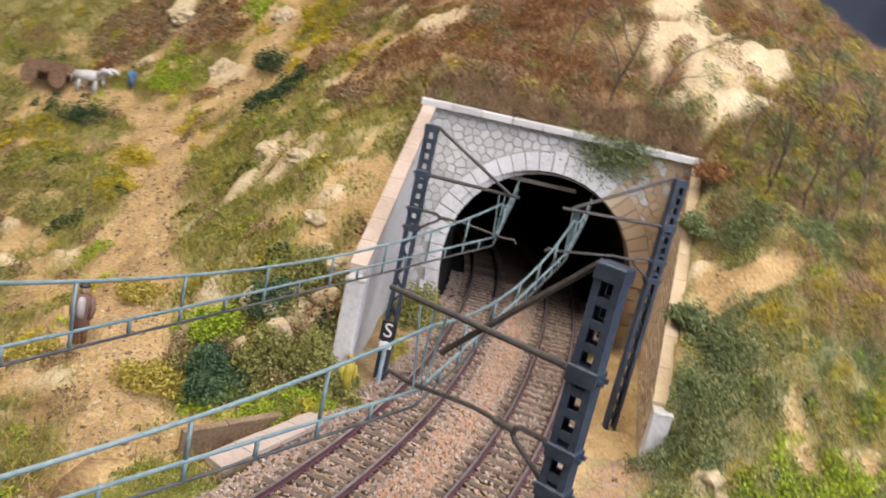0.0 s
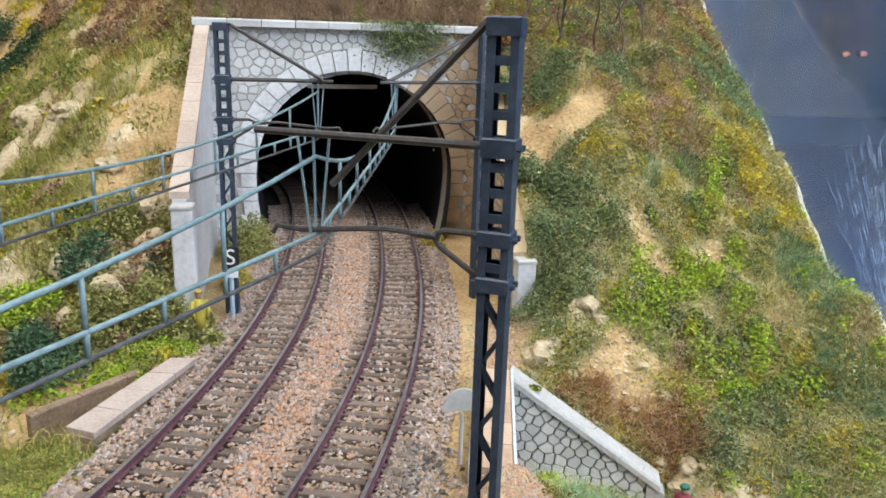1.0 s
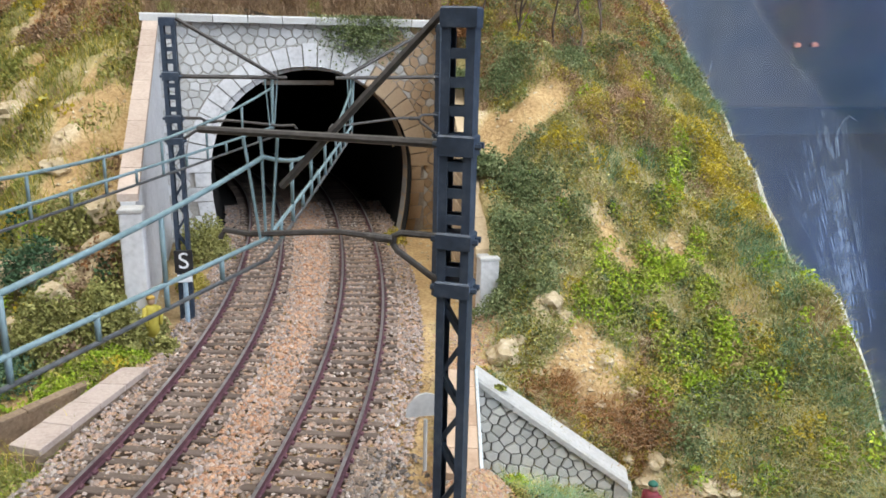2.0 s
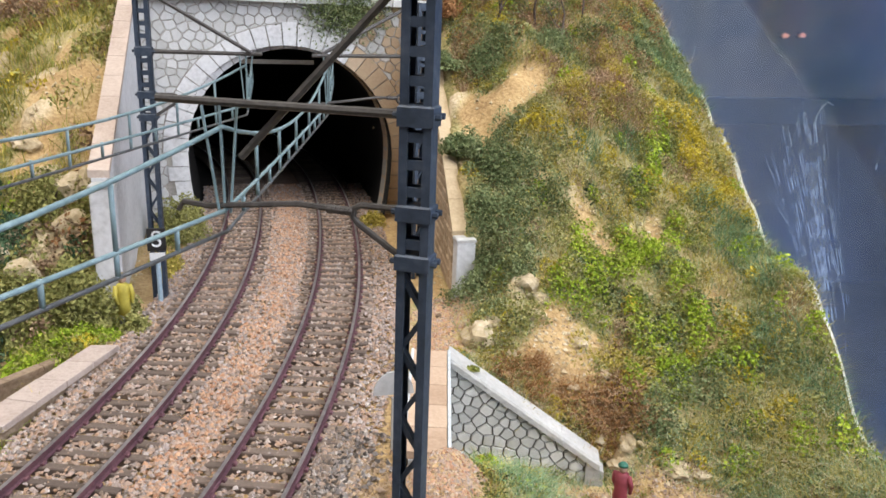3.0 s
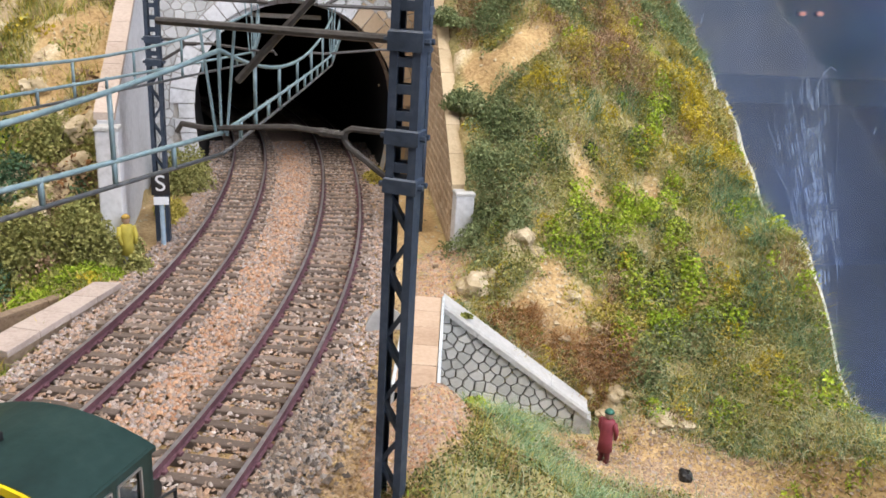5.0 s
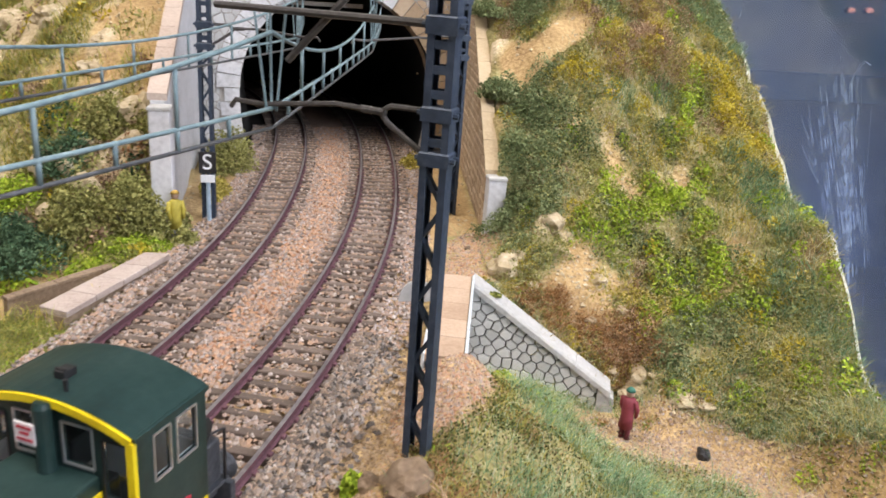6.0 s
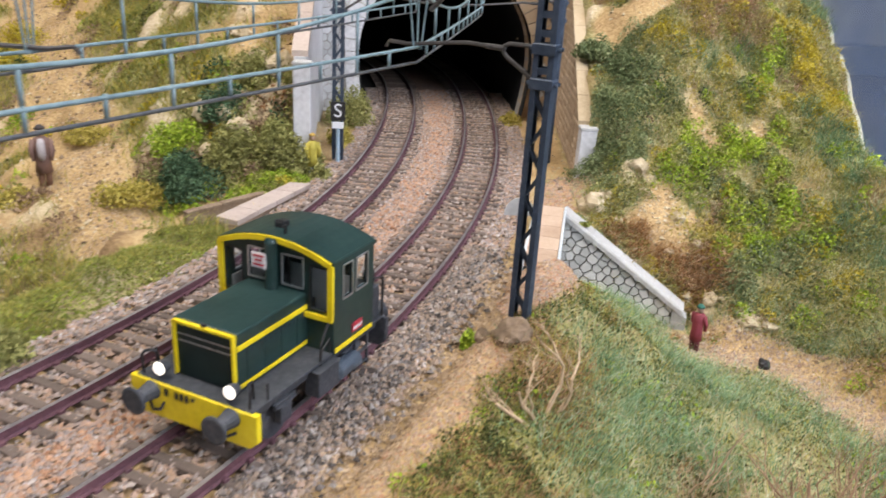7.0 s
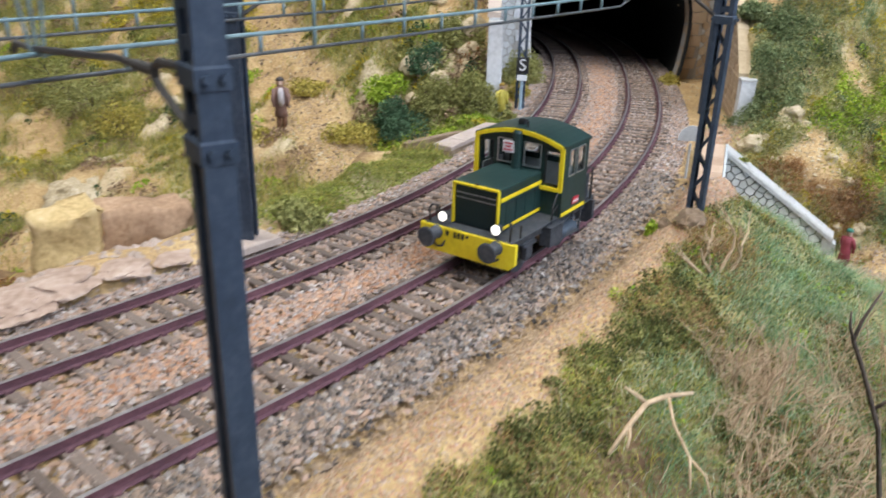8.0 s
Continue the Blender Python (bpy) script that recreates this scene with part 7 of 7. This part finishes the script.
def branching(g, p, d, length, r, depth, rng):
    """A crooked twig that forks."""
    pts, q, dd = [p], p, d
    for _ in range(3):
        dd = (dd + Vector((rng.uniform(-.35, .35), rng.uniform(-.35, .35), rng.uniform(-.2, .3)))).normalized()
        q = q + dd * length / 3
        pts.append(q)
    g.append((pts, [r, r * 0.85, r * 0.7, r * 0.5]))
    if depth:
        for _ in range(2):
            k = rng.choice((1, 2, 3))
            nd = (dd + Vector((rng.uniform(-1, 1), rng.uniform(-1, 1), rng.uniform(-.3, .6)))).normalized()
            branching(g, pts[k], nd, length * 0.65, r * 0.55, depth - 1, rng)


def twig(x, y, z, d, length, r, depth, mat, label, seed, name="twig"):
    ob = base(name, at(x, y, z), label, name.replace("_", " "), "bare twigs")
    limbs = []
    branching(limbs, Vector((0, 0, -1)), Vector(d).normalized(), length, r, depth, random.Random(seed))
    for points, radii in limbs:
        part("branch", Geo().tube(points, radii, 5), mat, ob)
    return ob


for i, (x, y, d, ln) in enumerate(((27, 96, (-0.3, 0.1, 0.9), 10), (29, 98, (0.3, 0.2, 0.9), 11), (25, 94, (-0.8, -0.2, 0.5), 9), (32, 101, (0.6, 0.1, 0.7), 9))):
    twig(x, y, float(ground_at(x, y)) + 1.0, d, ln * 1.15, 0.62, 3, M_TWIG_PALE, "forked pale dry twig standing in the grass", 4 + i)
g = Geo().tube([(-7.8, 12.6, -2.5), (-3.9, 18, 0.5), (-0.4, 22.4, 3.0), (4, 24.5, 3.8), (9.2, 27, 3.4)], [0.35, 0.5, 0.6, 0.55, 0.4], 6)
g.tube([(-0.4, 22.4, 3.0), (-2.6, 22.6, 4.6), (-4.9, 22.9, 6)], [0.5, 0.42, 0.3], 6)
g.tube([(-3.9, 18, 0.5), (-3.8, 16, -0.6), (-4.4, 14, -2)], [0.42, 0.35, 0.25], 6)
g.tube([(4, 24.5, 3.8), (4.6, 19, 1.0), (7.4, 14, -3), (7.0, 9, -6)], [0.35, 0.35, 0.3, 0.2], 6)
g.tube([(7.4, 14, -3), (10.2, 12, -5), (11, 8, -8)], [0.3, 0.25, 0.18], 6)
whole("fallen_branch", g, M_TWIG_PALE, "long pale forked dead branch lying in the grass", "branch", "bare twigs", smooth=True)
g = Geo().tube([(47, 21, -16), (43, 22, 2), (37, 21, 15), (34, 21, 21), (34.6, 21, 25), (37, 21.5, 31)], [0.5, 0.46, 0.42, 0.4, 0.32, 0.2], 6)
g.tube([(41, 21.8, 6.5), (44, 21.5, 9.5), (45, 22, 13), (47.5, 22.4, 16)], [0.4, 0.36, 0.3, 0.18], 6)
g.tube([(34, 21, 21), (32.6, 20.5, 24), (32.2, 20.5, 27)], [0.32, 0.26, 0.15], 6)
whole("sapling", g, M_TWIG_DARK, "dark bare sapling on the bank", "sapling", "bare twigs", smooth=True)
r = np.random.RandomState(77)
sx, sy, sz = scatter(60, g1 * smooth((tangle - 0.3) / 0.3), r, -10, 95, -10, 115)
for i, (x, y, z) in enumerate(zip(sx, sy, sz)):
    g, limbs = Geo(), []
    rr = random.Random(60 + i)
    for k in range(5):
        branching(limbs, Vector((rr.uniform(-4, 4), rr.uniform(-4, 4), -0.5)), Vector((rr.uniform(-1, 1), rr.uniform(-1, 1), rr.uniform(0.7, 1.4))).normalized(), rr.uniform(5, 9) * (1.4 if x > 55 else 1.0), 0.27, 3, rr)
    for points, radii in limbs:
        g.tube(points, radii, 5)
    ob = whole("dry_shrub", g, M_TWIG_PALE if i % 5 else M_TWIG, "tangled pale dry shrub in the bank's grass", "shrub", "dry shrubs on the bank")
    ob.matrix_world = at(x, y, z)
for i, (x, y) in enumerate(((26, 59), (18, 64), (34, 70), (47, 60), (42, 72), (21, 41), (57, 57), (40, 46), (31, 63), (52, 66), (30, 50), (46, 52), (38, 58), (62, 64), (28, 34), (50, 40))):
    limbs, rr = [], random.Random(260 + i)
    ob = base("dry_shrub", at(x, y, float(ground_at(x, y))), "bleached branching dry shrub standing above the grass", "shrub", "dry shrubs on the bank")
    for k in range(3):
        branching(limbs, Vector((rr.uniform(-3, 3), rr.uniform(-3, 3), -0.5)), Vector((rr.uniform(-0.9, 0.9), rr.uniform(-0.9, 0.9), rr.uniform(0.8, 1.3))).normalized(), rr.uniform(6, 10), 0.30, 3, rr)
    for k in range(3):
        g = Geo()
        for points, radii in limbs[k * 15:k * 15 + 15]:
            g.tube(points, radii, 5)
        part("stem", g, M_TWIG_PALE, ob)
for i, (x, y, h) in enumerate(((76, 70, 44), (84, 78, 46), (90, 66, 40), (80, 62, 38), (96, 84, 42))):
    g, limbs = Geo(), []
    rr = random.Random(160 + i)
    for k in range(7):
        branching(limbs, Vector((rr.uniform(-3, 3), rr.uniform(-3, 3), -0.5)), Vector((rr.uniform(-0.35, 0.35), rr.uniform(-0.35, 0.35), 1.0)).normalized(), h * rr.uniform(0.45, 0.62), 0.5, 4, rr)
    for points, radii in limbs:
        g.tube(points, radii, 4)
    ob = whole("tall_dry_shrub", g, M_BROWN_TWIG, "tall brown twiggy shrub on the bank's slope", "shrub", "dry shrubs on the bank")
    ob.matrix_world = at(x, y, float(ground_at(x, y)))
for i, (x, y, h) in enumerate(((40, 470, 46), (128, 420, 30), (140, 405, 34), (112, 440, 30), (66, 476, 38), (10, 500, 40), (150, 392, 26), (158, 430, 34), (172, 452, 40), (134, 440, 30), (166, 408, 30), (146, 462, 36), (120, 408, 24), (178, 432, 34))):
    twig(x, y, float(ground_at(x, y)), (0.1, -0.1, 1), h, 0.7, 4, M_TWIG_DARK, "thin bare sapling on the hillside", 30 + i, "sapling")

# ---- small things ----
M_ROCK = surface("pale_boulder", [(0.30, 0.23, 0.13), (0.50, 0.41, 0.27), (0.68, 0.60, 0.46)], 500, 70, 0.95, 0.5)
M_CLAY = surface("brown_clay", [(0.10, 0.07, 0.045), (0.20, 0.14, 0.09), (0.30, 0.22, 0.15)], 600, 90, 0.95, 0.6)
M_BLACKBOARD = paint("sign_black", [(0.012, 0.012, 0.014), (0.02, 0.02, 0.022), (0.03, 0.03, 0.032)])
M_SIGNWHITE = paint("sign_white", [(0.68, 0.70, 0.72), (0.76, 0.78, 0.80), (0.82, 0.84, 0.86)])
M_POST = surface("pale_blue_post", [(0.26, 0.36, 0.46), (0.36, 0.48, 0.58), (0.46, 0.56, 0.65)], 600, 60, 0.6, 0.1)


def boulder(x, y, z, r, squash, mat, label, seed, name="boulder"):
    """A lumpy rock, half sunk in the ground."""
    bm = bmesh.new()
    bmesh.ops.create_icosphere(bm, subdivisions=4 if r > 9 else 3, radius=1.0)
    off = Vector((seed * 3.1, seed * 1.7, 0))
    for v in bm.verts:
        k = 1 + 0.45 * noise.noise(v.co * 1.1 + off) + 0.2 * noise.noise(v.co * 2.9 + off) + 0.10 * noise.noise(v.co * 6 + off) + 0.06 * noise.noise(v.co * 15 + off)
        v.co = Vector((v.co.x * k * r, v.co.y * k * r, v.co.z * k * r * squash)) * MM
    me = bpy.data.meshes.new(name)
    bm.to_mesh(me)
    bm.free()
    me.materials.append(mat)
    ob = new(name, me)
    ob.matrix_world = at(x, y, z, seed)
    return tagged(ob, label, name.replace("_", " "), "rocks on the layout")


for i, (x, y, r, sq) in enumerate(((78, 267, 6.5, 0.9), (84, 270, 3.0, 0.7), (99, 281, 5.5, 0.8), (104, 276, 3.0, 0.7), (88, 258, 2.6, 0.6), 
                                   (-68, 300, 7.0, 0.8), (-90, 305, 5.0, 0.7), (-80, 322, 8.0, 0.9), (-62, 318, 6.0, 1.1), (-75, 345, 5.0, 0.8), (-86, 362, 5.5, 0.7), (-60, 335, 6.0, 1.2),
                                   (-118, 420, 9.0, 0.8), (-142, 452, 12.0, 0.8), (-262, 640, 14.0, 0.9), (-236, 690, 12.0, 1.0), (-330, 690, 14.0, 0.6),
                                   (-262, 226, 12.0, 0.8), (-290, 300, 18.0, 0.7), (112, 258, 3.5, 0.7), (107, 248, 2.5, 0.6), (119, 250, 2.8, 0.7), (101, 270, 3.2, 0.7), (114, 238, 3.0, 0.6), (117, 229, 3.0, 0.6), (121, 230, 3.4, 0.7), (125, 227, 2.4, 0.6), (120, 226, 2.0, 0.6), (131, 218, 5.0, 0.35), (138, 215, 4.0, 0.35))):
    boulder(x, y, float(ground_at(x, y)) - r * (0.1 if r < 9 else 0.4), r, sq, M_ROCK, "pale weathered rock in the hillside", i + 1)
for i, (x, y, r, lift) in enumerate(((-66, 331, 7.0, 3.0), (-76, 303, 5.5, 4.0), (-94, 321, 6.5, 3.5), (-84, 312, 4.5, 4.0))):
    boulder(x, y, float(ground_at(x, y)) + lift, r, 0.85, M_ROCK, "pale ochre rock among the shrubs", 60 + i)
boulder(25.0, 128.0, float(ground_at(25, 128)) + 1.0, 5.4, 0.75, M_CLAY, "brown earth lump at the mast's foot", 41, "earth_lump")
boulder(18.5, 131.5, float(ground_at(18.5, 131.5)) + 0.8, 2.4, 1.0, M_CLAY, "small dark clod at the mast's foot", 43, "earth_lump")
boulder(M4[0] - 7.5, M4[1] - 9.0, float(ground_at(M4[0] - 7.5, M4[1] - 9.0)) + 0.8, 4.6, 0.55, M_CLAY, "brown earth lump beside the mast's slab", 45, "earth_lump")
boulder(130, 197, float(ground_at(130, 197)) + 0.6, 2.2, 1.2, M_BLACKBOARD, "small black lump on the path", 44, "earth_lump")
u = on_wall(8, wall_top(8) + 2.2, -1.0)
bush(*u, 2.0, 1.4, 1.0, M_GRASS, 90, "small green moss tuft on the wall's coping", 151)
boulder(67.5, 284.5, float(ground_at(67.5, 284.5)) + 0.4, 1.2, 0.7, M_CLAY, "small dark clod on the bare plot", 46, "earth_lump")
bush(16.0, 136.0, float(ground_at(16, 136)) - 0.5, 2.6, 2.6, 4.0, M_LEAF, 300, "tiny bright green tuft by the mast", 150)


def pebbles(n, share, r0, r1, seed, x0, x1, y0, y1):
    r = np.random.RandomState(seed)
    x, y, z = scatter(n, share, r, x0, x1, y0, y1)
    it = iter(zip(x, y, z))
    return stones(len(x), lambda rng: next(it), r0, r1, seed)


shoulder = ((OUT > -14) & (OUT < np.where(near_right & (GYY > 145), 22, 9)) & (GYY < 300)) * 0.8 + PATHS * 0.5 + SAND * 0.4
whole("gravel", pebbles(14000, shoulder, 0.3, 0.8, 21, -200, 230, -60, 330), M_GRIT, "fine beige grit on the paths and verges", "gravel", kind="stuff")
verge_r = np.clip((near_right & (GYY > 142) & (OUT > 0) & (OUT < SHOULDER + 1)) * 1.0 + PLOT * 0.55, 0, 1)
whole("gravel", pebbles(4200, verge_r, 0.35, 0.85, 31, 25, 100, 140, 305), M_BALLAST_WARM, "rusty grit on the bare verge", "gravel", kind="stuff")
whole("gravel", pebbles(1800, verge_r, 0.35, 0.9, 32, 25, 100, 140, 305), M_BALLAST_DIM, "grey-brown grit on the bare verge", "gravel", kind="stuff")
near_verge = (near_right & (GYY <= 142) & (OUT > 3) & (OUT < SHOULDER + 3)) * 1.0
whole("gravel", pebbles(4000, near_verge, 0.3, 0.7, 35, -60, 80, -120, 143), M_BALLAST_WARM, "pinkish grit on the bare strip beside the ballast", "gravel", kind="stuff")
lower_path = trail(TRAIL_RIGHT, 19) * (GYY < 222)
whole("gravel", pebbles(8000, lower_path, 0.3, 0.8, 27, 60, 240, -60, 222), M_GRIT, "pale fine gravel on the lower path", "gravel", kind="stuff")
whole("gravel", pebbles(3500, lower_path, 0.3, 1.0, 28, 60, 240, -60, 222), M_BALLAST_DIM, "grey-brown gravel on the lower path", "gravel", kind="stuff")
whole("gravel", pebbles(2500, np.clip(hill_r * 0.25 + hill_l * 0.2, 0, 1), 0.6, 1.6, 22, -300, 230, 200, 460), M_ROCK, "scattered pale stones on the slopes", "gravel", kind="stuff")

whole("gravel", pebbles(2600, HILL_PATH * (0.3 + n3), 0.5, 1.3, 33, -440, -95, 235, 730), M_GRIT, "brownish grit on the hill path", "gravel", kind="stuff")
whole("gravel", pebbles(260, HILL_PATH, 0.8, 2.0, 34, -440, -95, 235, 730), M_CLAY, "dark clods on the hill path", "gravel", kind="stuff")
edge = ((OUT > -2) & (OUT < 20) & (GYY < 125) & (GOFF > 0)) * 1.0
whole("rubble", pebbles(420, edge, 0.6, 2.6, 24, -230, -60, -90, 125), M_COPING, "pinkish broken stones along the outer track's edge", "rubble", kind="stuff")
whole("rubble", pebbles(300, np.clip(SAND * hill_r * (GYY < 300) + 0.03 * hill_r, 0, 1), 0.4, 1.4, 25, 60, 200, 205, 330), M_ROCK, "small broken rock on the sandy slips", "rubble", kind="stuff")

# the mast at the left stands on flat slabs
for dx, dy, w, d, h, z in ((0, 0, 14, 11, 2.4, 0.6),):
    whole("stone_slab", Geo().box(M4[0] + dx, M4[1] + dy, z, w, d, h, turn=1.0, ch=0.4), M_COPING, "flat grey-beige stone slab under the mast", "slab", "slabs under the mast")


def letter(text, size, mat, parent, place, turn):
    curve = bpy.data.curves.new("letter", "FONT")
    curve.body, curve.size, curve.align_x, curve.align_y, curve.extrude = text, size * MM, "CENTER", "CENTER", 0.06 * MM
    tmp = bpy.data.objects.new("letter", curve)
    me = bpy.data.meshes.new_from_object(tmp)
    bpy.data.objects.remove(tmp)
    me.materials.append(mat)
    ob = new("letter", me)
    ob.parent = parent
    ob.matrix_basis = Matrix.Translation(Vector(place) * MM) @ Matrix.Rotation(turn, 4, "Z") @ Matrix.Rotation(radians(90), 4, "X")
    return ob


sign = base("track_sign", at(-33.5, 314.5, -4.0, 0.05), "black board with a white S on a pale blue post", "sign")
part("post", Geo().tube([(0, 0, 0), (0, 0, 17)], 0.9, 8), M_POST, sign)
board = part("board", Geo().box(0, -1.0, 25.0, 6.6, 0.8, 8.6), M_BLACKBOARD, sign, bevel=0.2)
letter("S", 8.8, M_SIGNWHITE, board, (0, -1.46, 25.0), 0.0)
part("lower_plate", Geo().box(0, -1.0, 18.4, 5.4, 0.7, 3.0), M_SIGNWHITE, sign, "small white plate", bevel=0.15)

M_GREYWHITE = paint("worn_white", [(0.34, 0.34, 0.33), (0.46, 0.46, 0.45), (0.55, 0.55, 0.54)])
marker = base("lineside_marker", at(34.5, 190, 0.0), "small white half-round lineside marker", "marker")
part("post", Geo().tube([(0, 0, 0), (0, 0, 14)], 0.5, 6), M_GREYWHITE, marker)
part("disc", Geo().prism([(5.0 * math.cos(a), 0, 15 + 6.0 * math.sin(a)) for a in (math.pi * k / 10 for k in range(11))], (0, -0.3, 0), (0, 0.3, 0)), M_GREYWHITE, marker)


def figurine(x, y, z, h, coat, legs, hat, label, turn, pack=None):
    """A tiny painted figure as one plain mesh: a tapered coat, two legs, a head and a hat."""
    g = Geo()
    s = h / 20.0
    for sx in (-1, 1):
        g.tube([(sx * 1.1 * s, 0, 0), (sx * 1.0 * s, 0, 7 * s)], [0.9 * s, 1.1 * s], 7, 1)
        g.tube([(sx * 2.3 * s, 0, 15.5 * s), (sx * 3.0 * s, -0.8 * s, 12 * s), (sx * 2.4 * s, -1.8 * s, 9 * s)], [0.9 * s, 0.85 * s, 0.6 * s], 7, 0)
    g.tube([(0, 0, 5 * s), (0, 0, 9 * s), (0, 0, 13 * s), (0, 0, 15.8 * s), (0, 0, 16.5 * s)], [2.6 * s, 2.2 * s, 2.3 * s, 2.2 * s, 0.9 * s], 10, 0)
    g.tube([(0, 0, 16.4 * s), (0, 0, 17.4 * s), (0, 0, 18.6 * s), (0, 0, 19.4 * s)], [0.8 * s, 1.4 * s, 1.4 * s, 0.7 * s], 10, 2)
    g.tube([(0, 0, 18.7 * s), (0, 0, 19.4 * s), (0, 0, 20 * s)], [1.7 * s, 1.4 * s, 0.6 * s], 10, 3)
    if pack:
        g.tube([(0, -2.6 * s, 9.5 * s), (0, -3.0 * s, 11 * s), (0, -2.9 * s, 14.5 * s), (0, -2.2 * s, 16 * s)], [0.8 * s, 1.25 * s, 1.25 * s, 0.8 * s], 9, 4)
    mats = [surface("figure_paint", [tuple(c * k for c in col) for k in (0.7, 1.0, 1.2)], 500, 90, 0.7, 0.1) for col in (coat, legs, (0.5, 0.34, 0.25), hat, pack or coat)]
    ob = whole("figurine", g, mats, label, "figurine", "painted figurines", smooth=True)
    ob.matrix_world = at(x, y, z, turn)
    return ob


def on(x, y):
    return x, y, float(ground_at(x, y)) - 0.3


M_OCHRE = surface("ochre_cliff", [(0.36, 0.25, 0.10), (0.60, 0.45, 0.22), (0.74, 0.60, 0.36)], 420, 45, 0.95, 0.6)
M_EARTHWALL = surface("bare_earth_wall", [(0.27, 0.165, 0.10), (0.43, 0.285, 0.18), (0.56, 0.40, 0.27)], 420, 45, 0.95, 0.6)
M_LEDGE = surface("pink_ledge", [(0.27, 0.185, 0.14), (0.42, 0.31, 0.245), (0.54, 0.43, 0.36)], 500, 60, 0.95, 0.5)


def outcrop(x, y, z0, z1, wx, wy, turn, mat, label, seed, name="rock_outcrop"):
    """A blocky, weathered outcrop with an uneven flat top."""
    bm = bmesh.new()
    bmesh.ops.create_cube(bm, size=1.0)
    bmesh.ops.subdivide_edges(bm, edges=bm.edges[:], cuts=9, use_grid_fill=True)
    off, h = Vector((seed * 2.3, seed * 1.1, seed)), z1 - z0
    for v in bm.verts:
        p = Vector((v.co.x * wx, v.co.y * wy, v.co.z * h))
        round_ = 1.0 - 0.14 * (abs(v.co.x) * 2) ** 3 * (abs(v.co.y) * 2) ** 3
        p.x, p.y = p.x * round_ * (1.05 - 0.2 * v.co.z), p.y * round_ * (1.05 - 0.2 * v.co.z)
        p += noise.noise_vector(p / 13 + off) * 4.5 + noise.noise_vector(p / 5 + off) * 1.8 + noise.noise_vector(p / 2.2 + off) * 0.6
        v.co = (p + Vector((0, 0, h / 2))) * MM
    me = bpy.data.meshes.new(name)
    bm.to_mesh(me)
    bm.free()
    me.materials.append(mat)
    me.polygons.foreach_set("use_smooth", [True] * len(me.polygons))
    ob = new(name, me)
    ob.matrix_world = at(x, y, z0, turn)
    return tagged(ob, label, name.replace("_", " "), "rocks on the layout")


outcrop(-230, 192, -72, -31, 28, 24, 0.6, M_OCHRE, "blocky ochre rock outcrop in the valley", 3)
outcrop(-204, 214, -70, -34, 44, 22, 0.5, M_EARTHWALL, "brown earth wall behind the ochre outcrop", 5, "earth_wall")
for i, (x, y, r, sq) in enumerate(((-151, 47, 10, 0.2), (-145, 60, 9, 0.22), (-135, 71, 7.5, 0.2), (-160, 32, 11, 0.2), (-126, 83, 6, 0.2), (-170, 16, 12, 0.2))):
    boulder(x, y, float(ground_at(x, y)) + 0.4, r, sq, M_LEDGE, "flat pinkish rock ledge along the track's drop", 80 + i, "rock_ledge")
figurine(*on(-43, 294), 19.5, (0.45, 0.38, 0.06), (0.42, 0.44, 0.46), (0.40, 0.26, 0.05), "tiny figurine in a yellow coat beside the track", 0.4)
figurine(*on(108, 209), 19.0, (0.22, 0.035, 0.05), (0.16, 0.03, 0.045), (0.03, 0.14, 0.10), "tiny figurine in a dark red coat on the path", 2.2)
figurine(*on(-166, 307), 29, (0.20, 0.12, 0.10), (0.22, 0.12, 0.075), (0.05, 0.04, 0.04), "tiny hiker figurine with a pale pack on the path", 0.35, (0.44, 0.41, 0.43))


def horse_cart(x, y, z, turn):
    c = base("horse_cart", at(x, y, z, turn), "tiny brown wooden cart drawn by white toy horses", "cart")
    wood = surface("cart_wood", [(0.14, 0.08, 0.05), (0.24, 0.15, 0.10), (0.34, 0.23, 0.16)], 500, 60, 0.85, 0.2)
    white = surface("horse_white", [(0.45, 0.46, 0.50), (0.60, 0.61, 0.64), (0.70, 0.71, 0.74)], 400, 60, 0.7, 0.1)
    part("bed", Geo().box(-16, 0, 11, 34, 16, 2, ch=0.3), wood, c)
    for sy in (-8, 8):
        part("side_board", Geo().box(-16, sy, 15, 34, 1.2, 7), wood, c)
        for x0 in (-28, -5):
            part("wheel", Geo().tube([(x0, sy * 1.15, 7), (x0, sy * 1.3, 7)], 7.0, 18), wood, c)
    for k, sy in enumerate((-6, 6)):
        g = Geo().tube([(8, sy, 14), (16, sy, 14.5), (26, sy, 15)], [3.6, 4.2, 3.8], 10)
        g.tube([(26, sy, 16), (31, sy, 22), (35, sy, 21), (38, sy, 19)], [2.6, 2.0, 2.0, 1.3], 8)
        for lx in (9, 12, 23, 26):
            g.tube([(lx, sy + (1.5 if lx % 2 else -1.5), 12), (lx, sy + (1.5 if lx % 2 else -1.5), 0)], [1.4, 0.8], 6)
        g.tube([(8, sy, 16), (5, sy, 12), (4.6, sy, 7)], [0.8, 0.9, 0.3], 6)
        part("horse", g, white, c, "white toy horse", smooth=True)
    part("shaft", Geo().beam((0, 0, 10), (26, 0, 12), 1.0, 1.0), wood, c)
    return c


_cx, _cy = -380.0, 608.0
horse_cart(_cx, _cy, float(ground_at(_cx, _cy)), 0.1)
figurine(*on(_cx + 55, _cy - 2), 19, (0.10, 0.22, 0.42), (0.10, 0.14, 0.25), (0.05, 0.05, 0.06), "tiny figurine in blue beside the cart", 1.0)
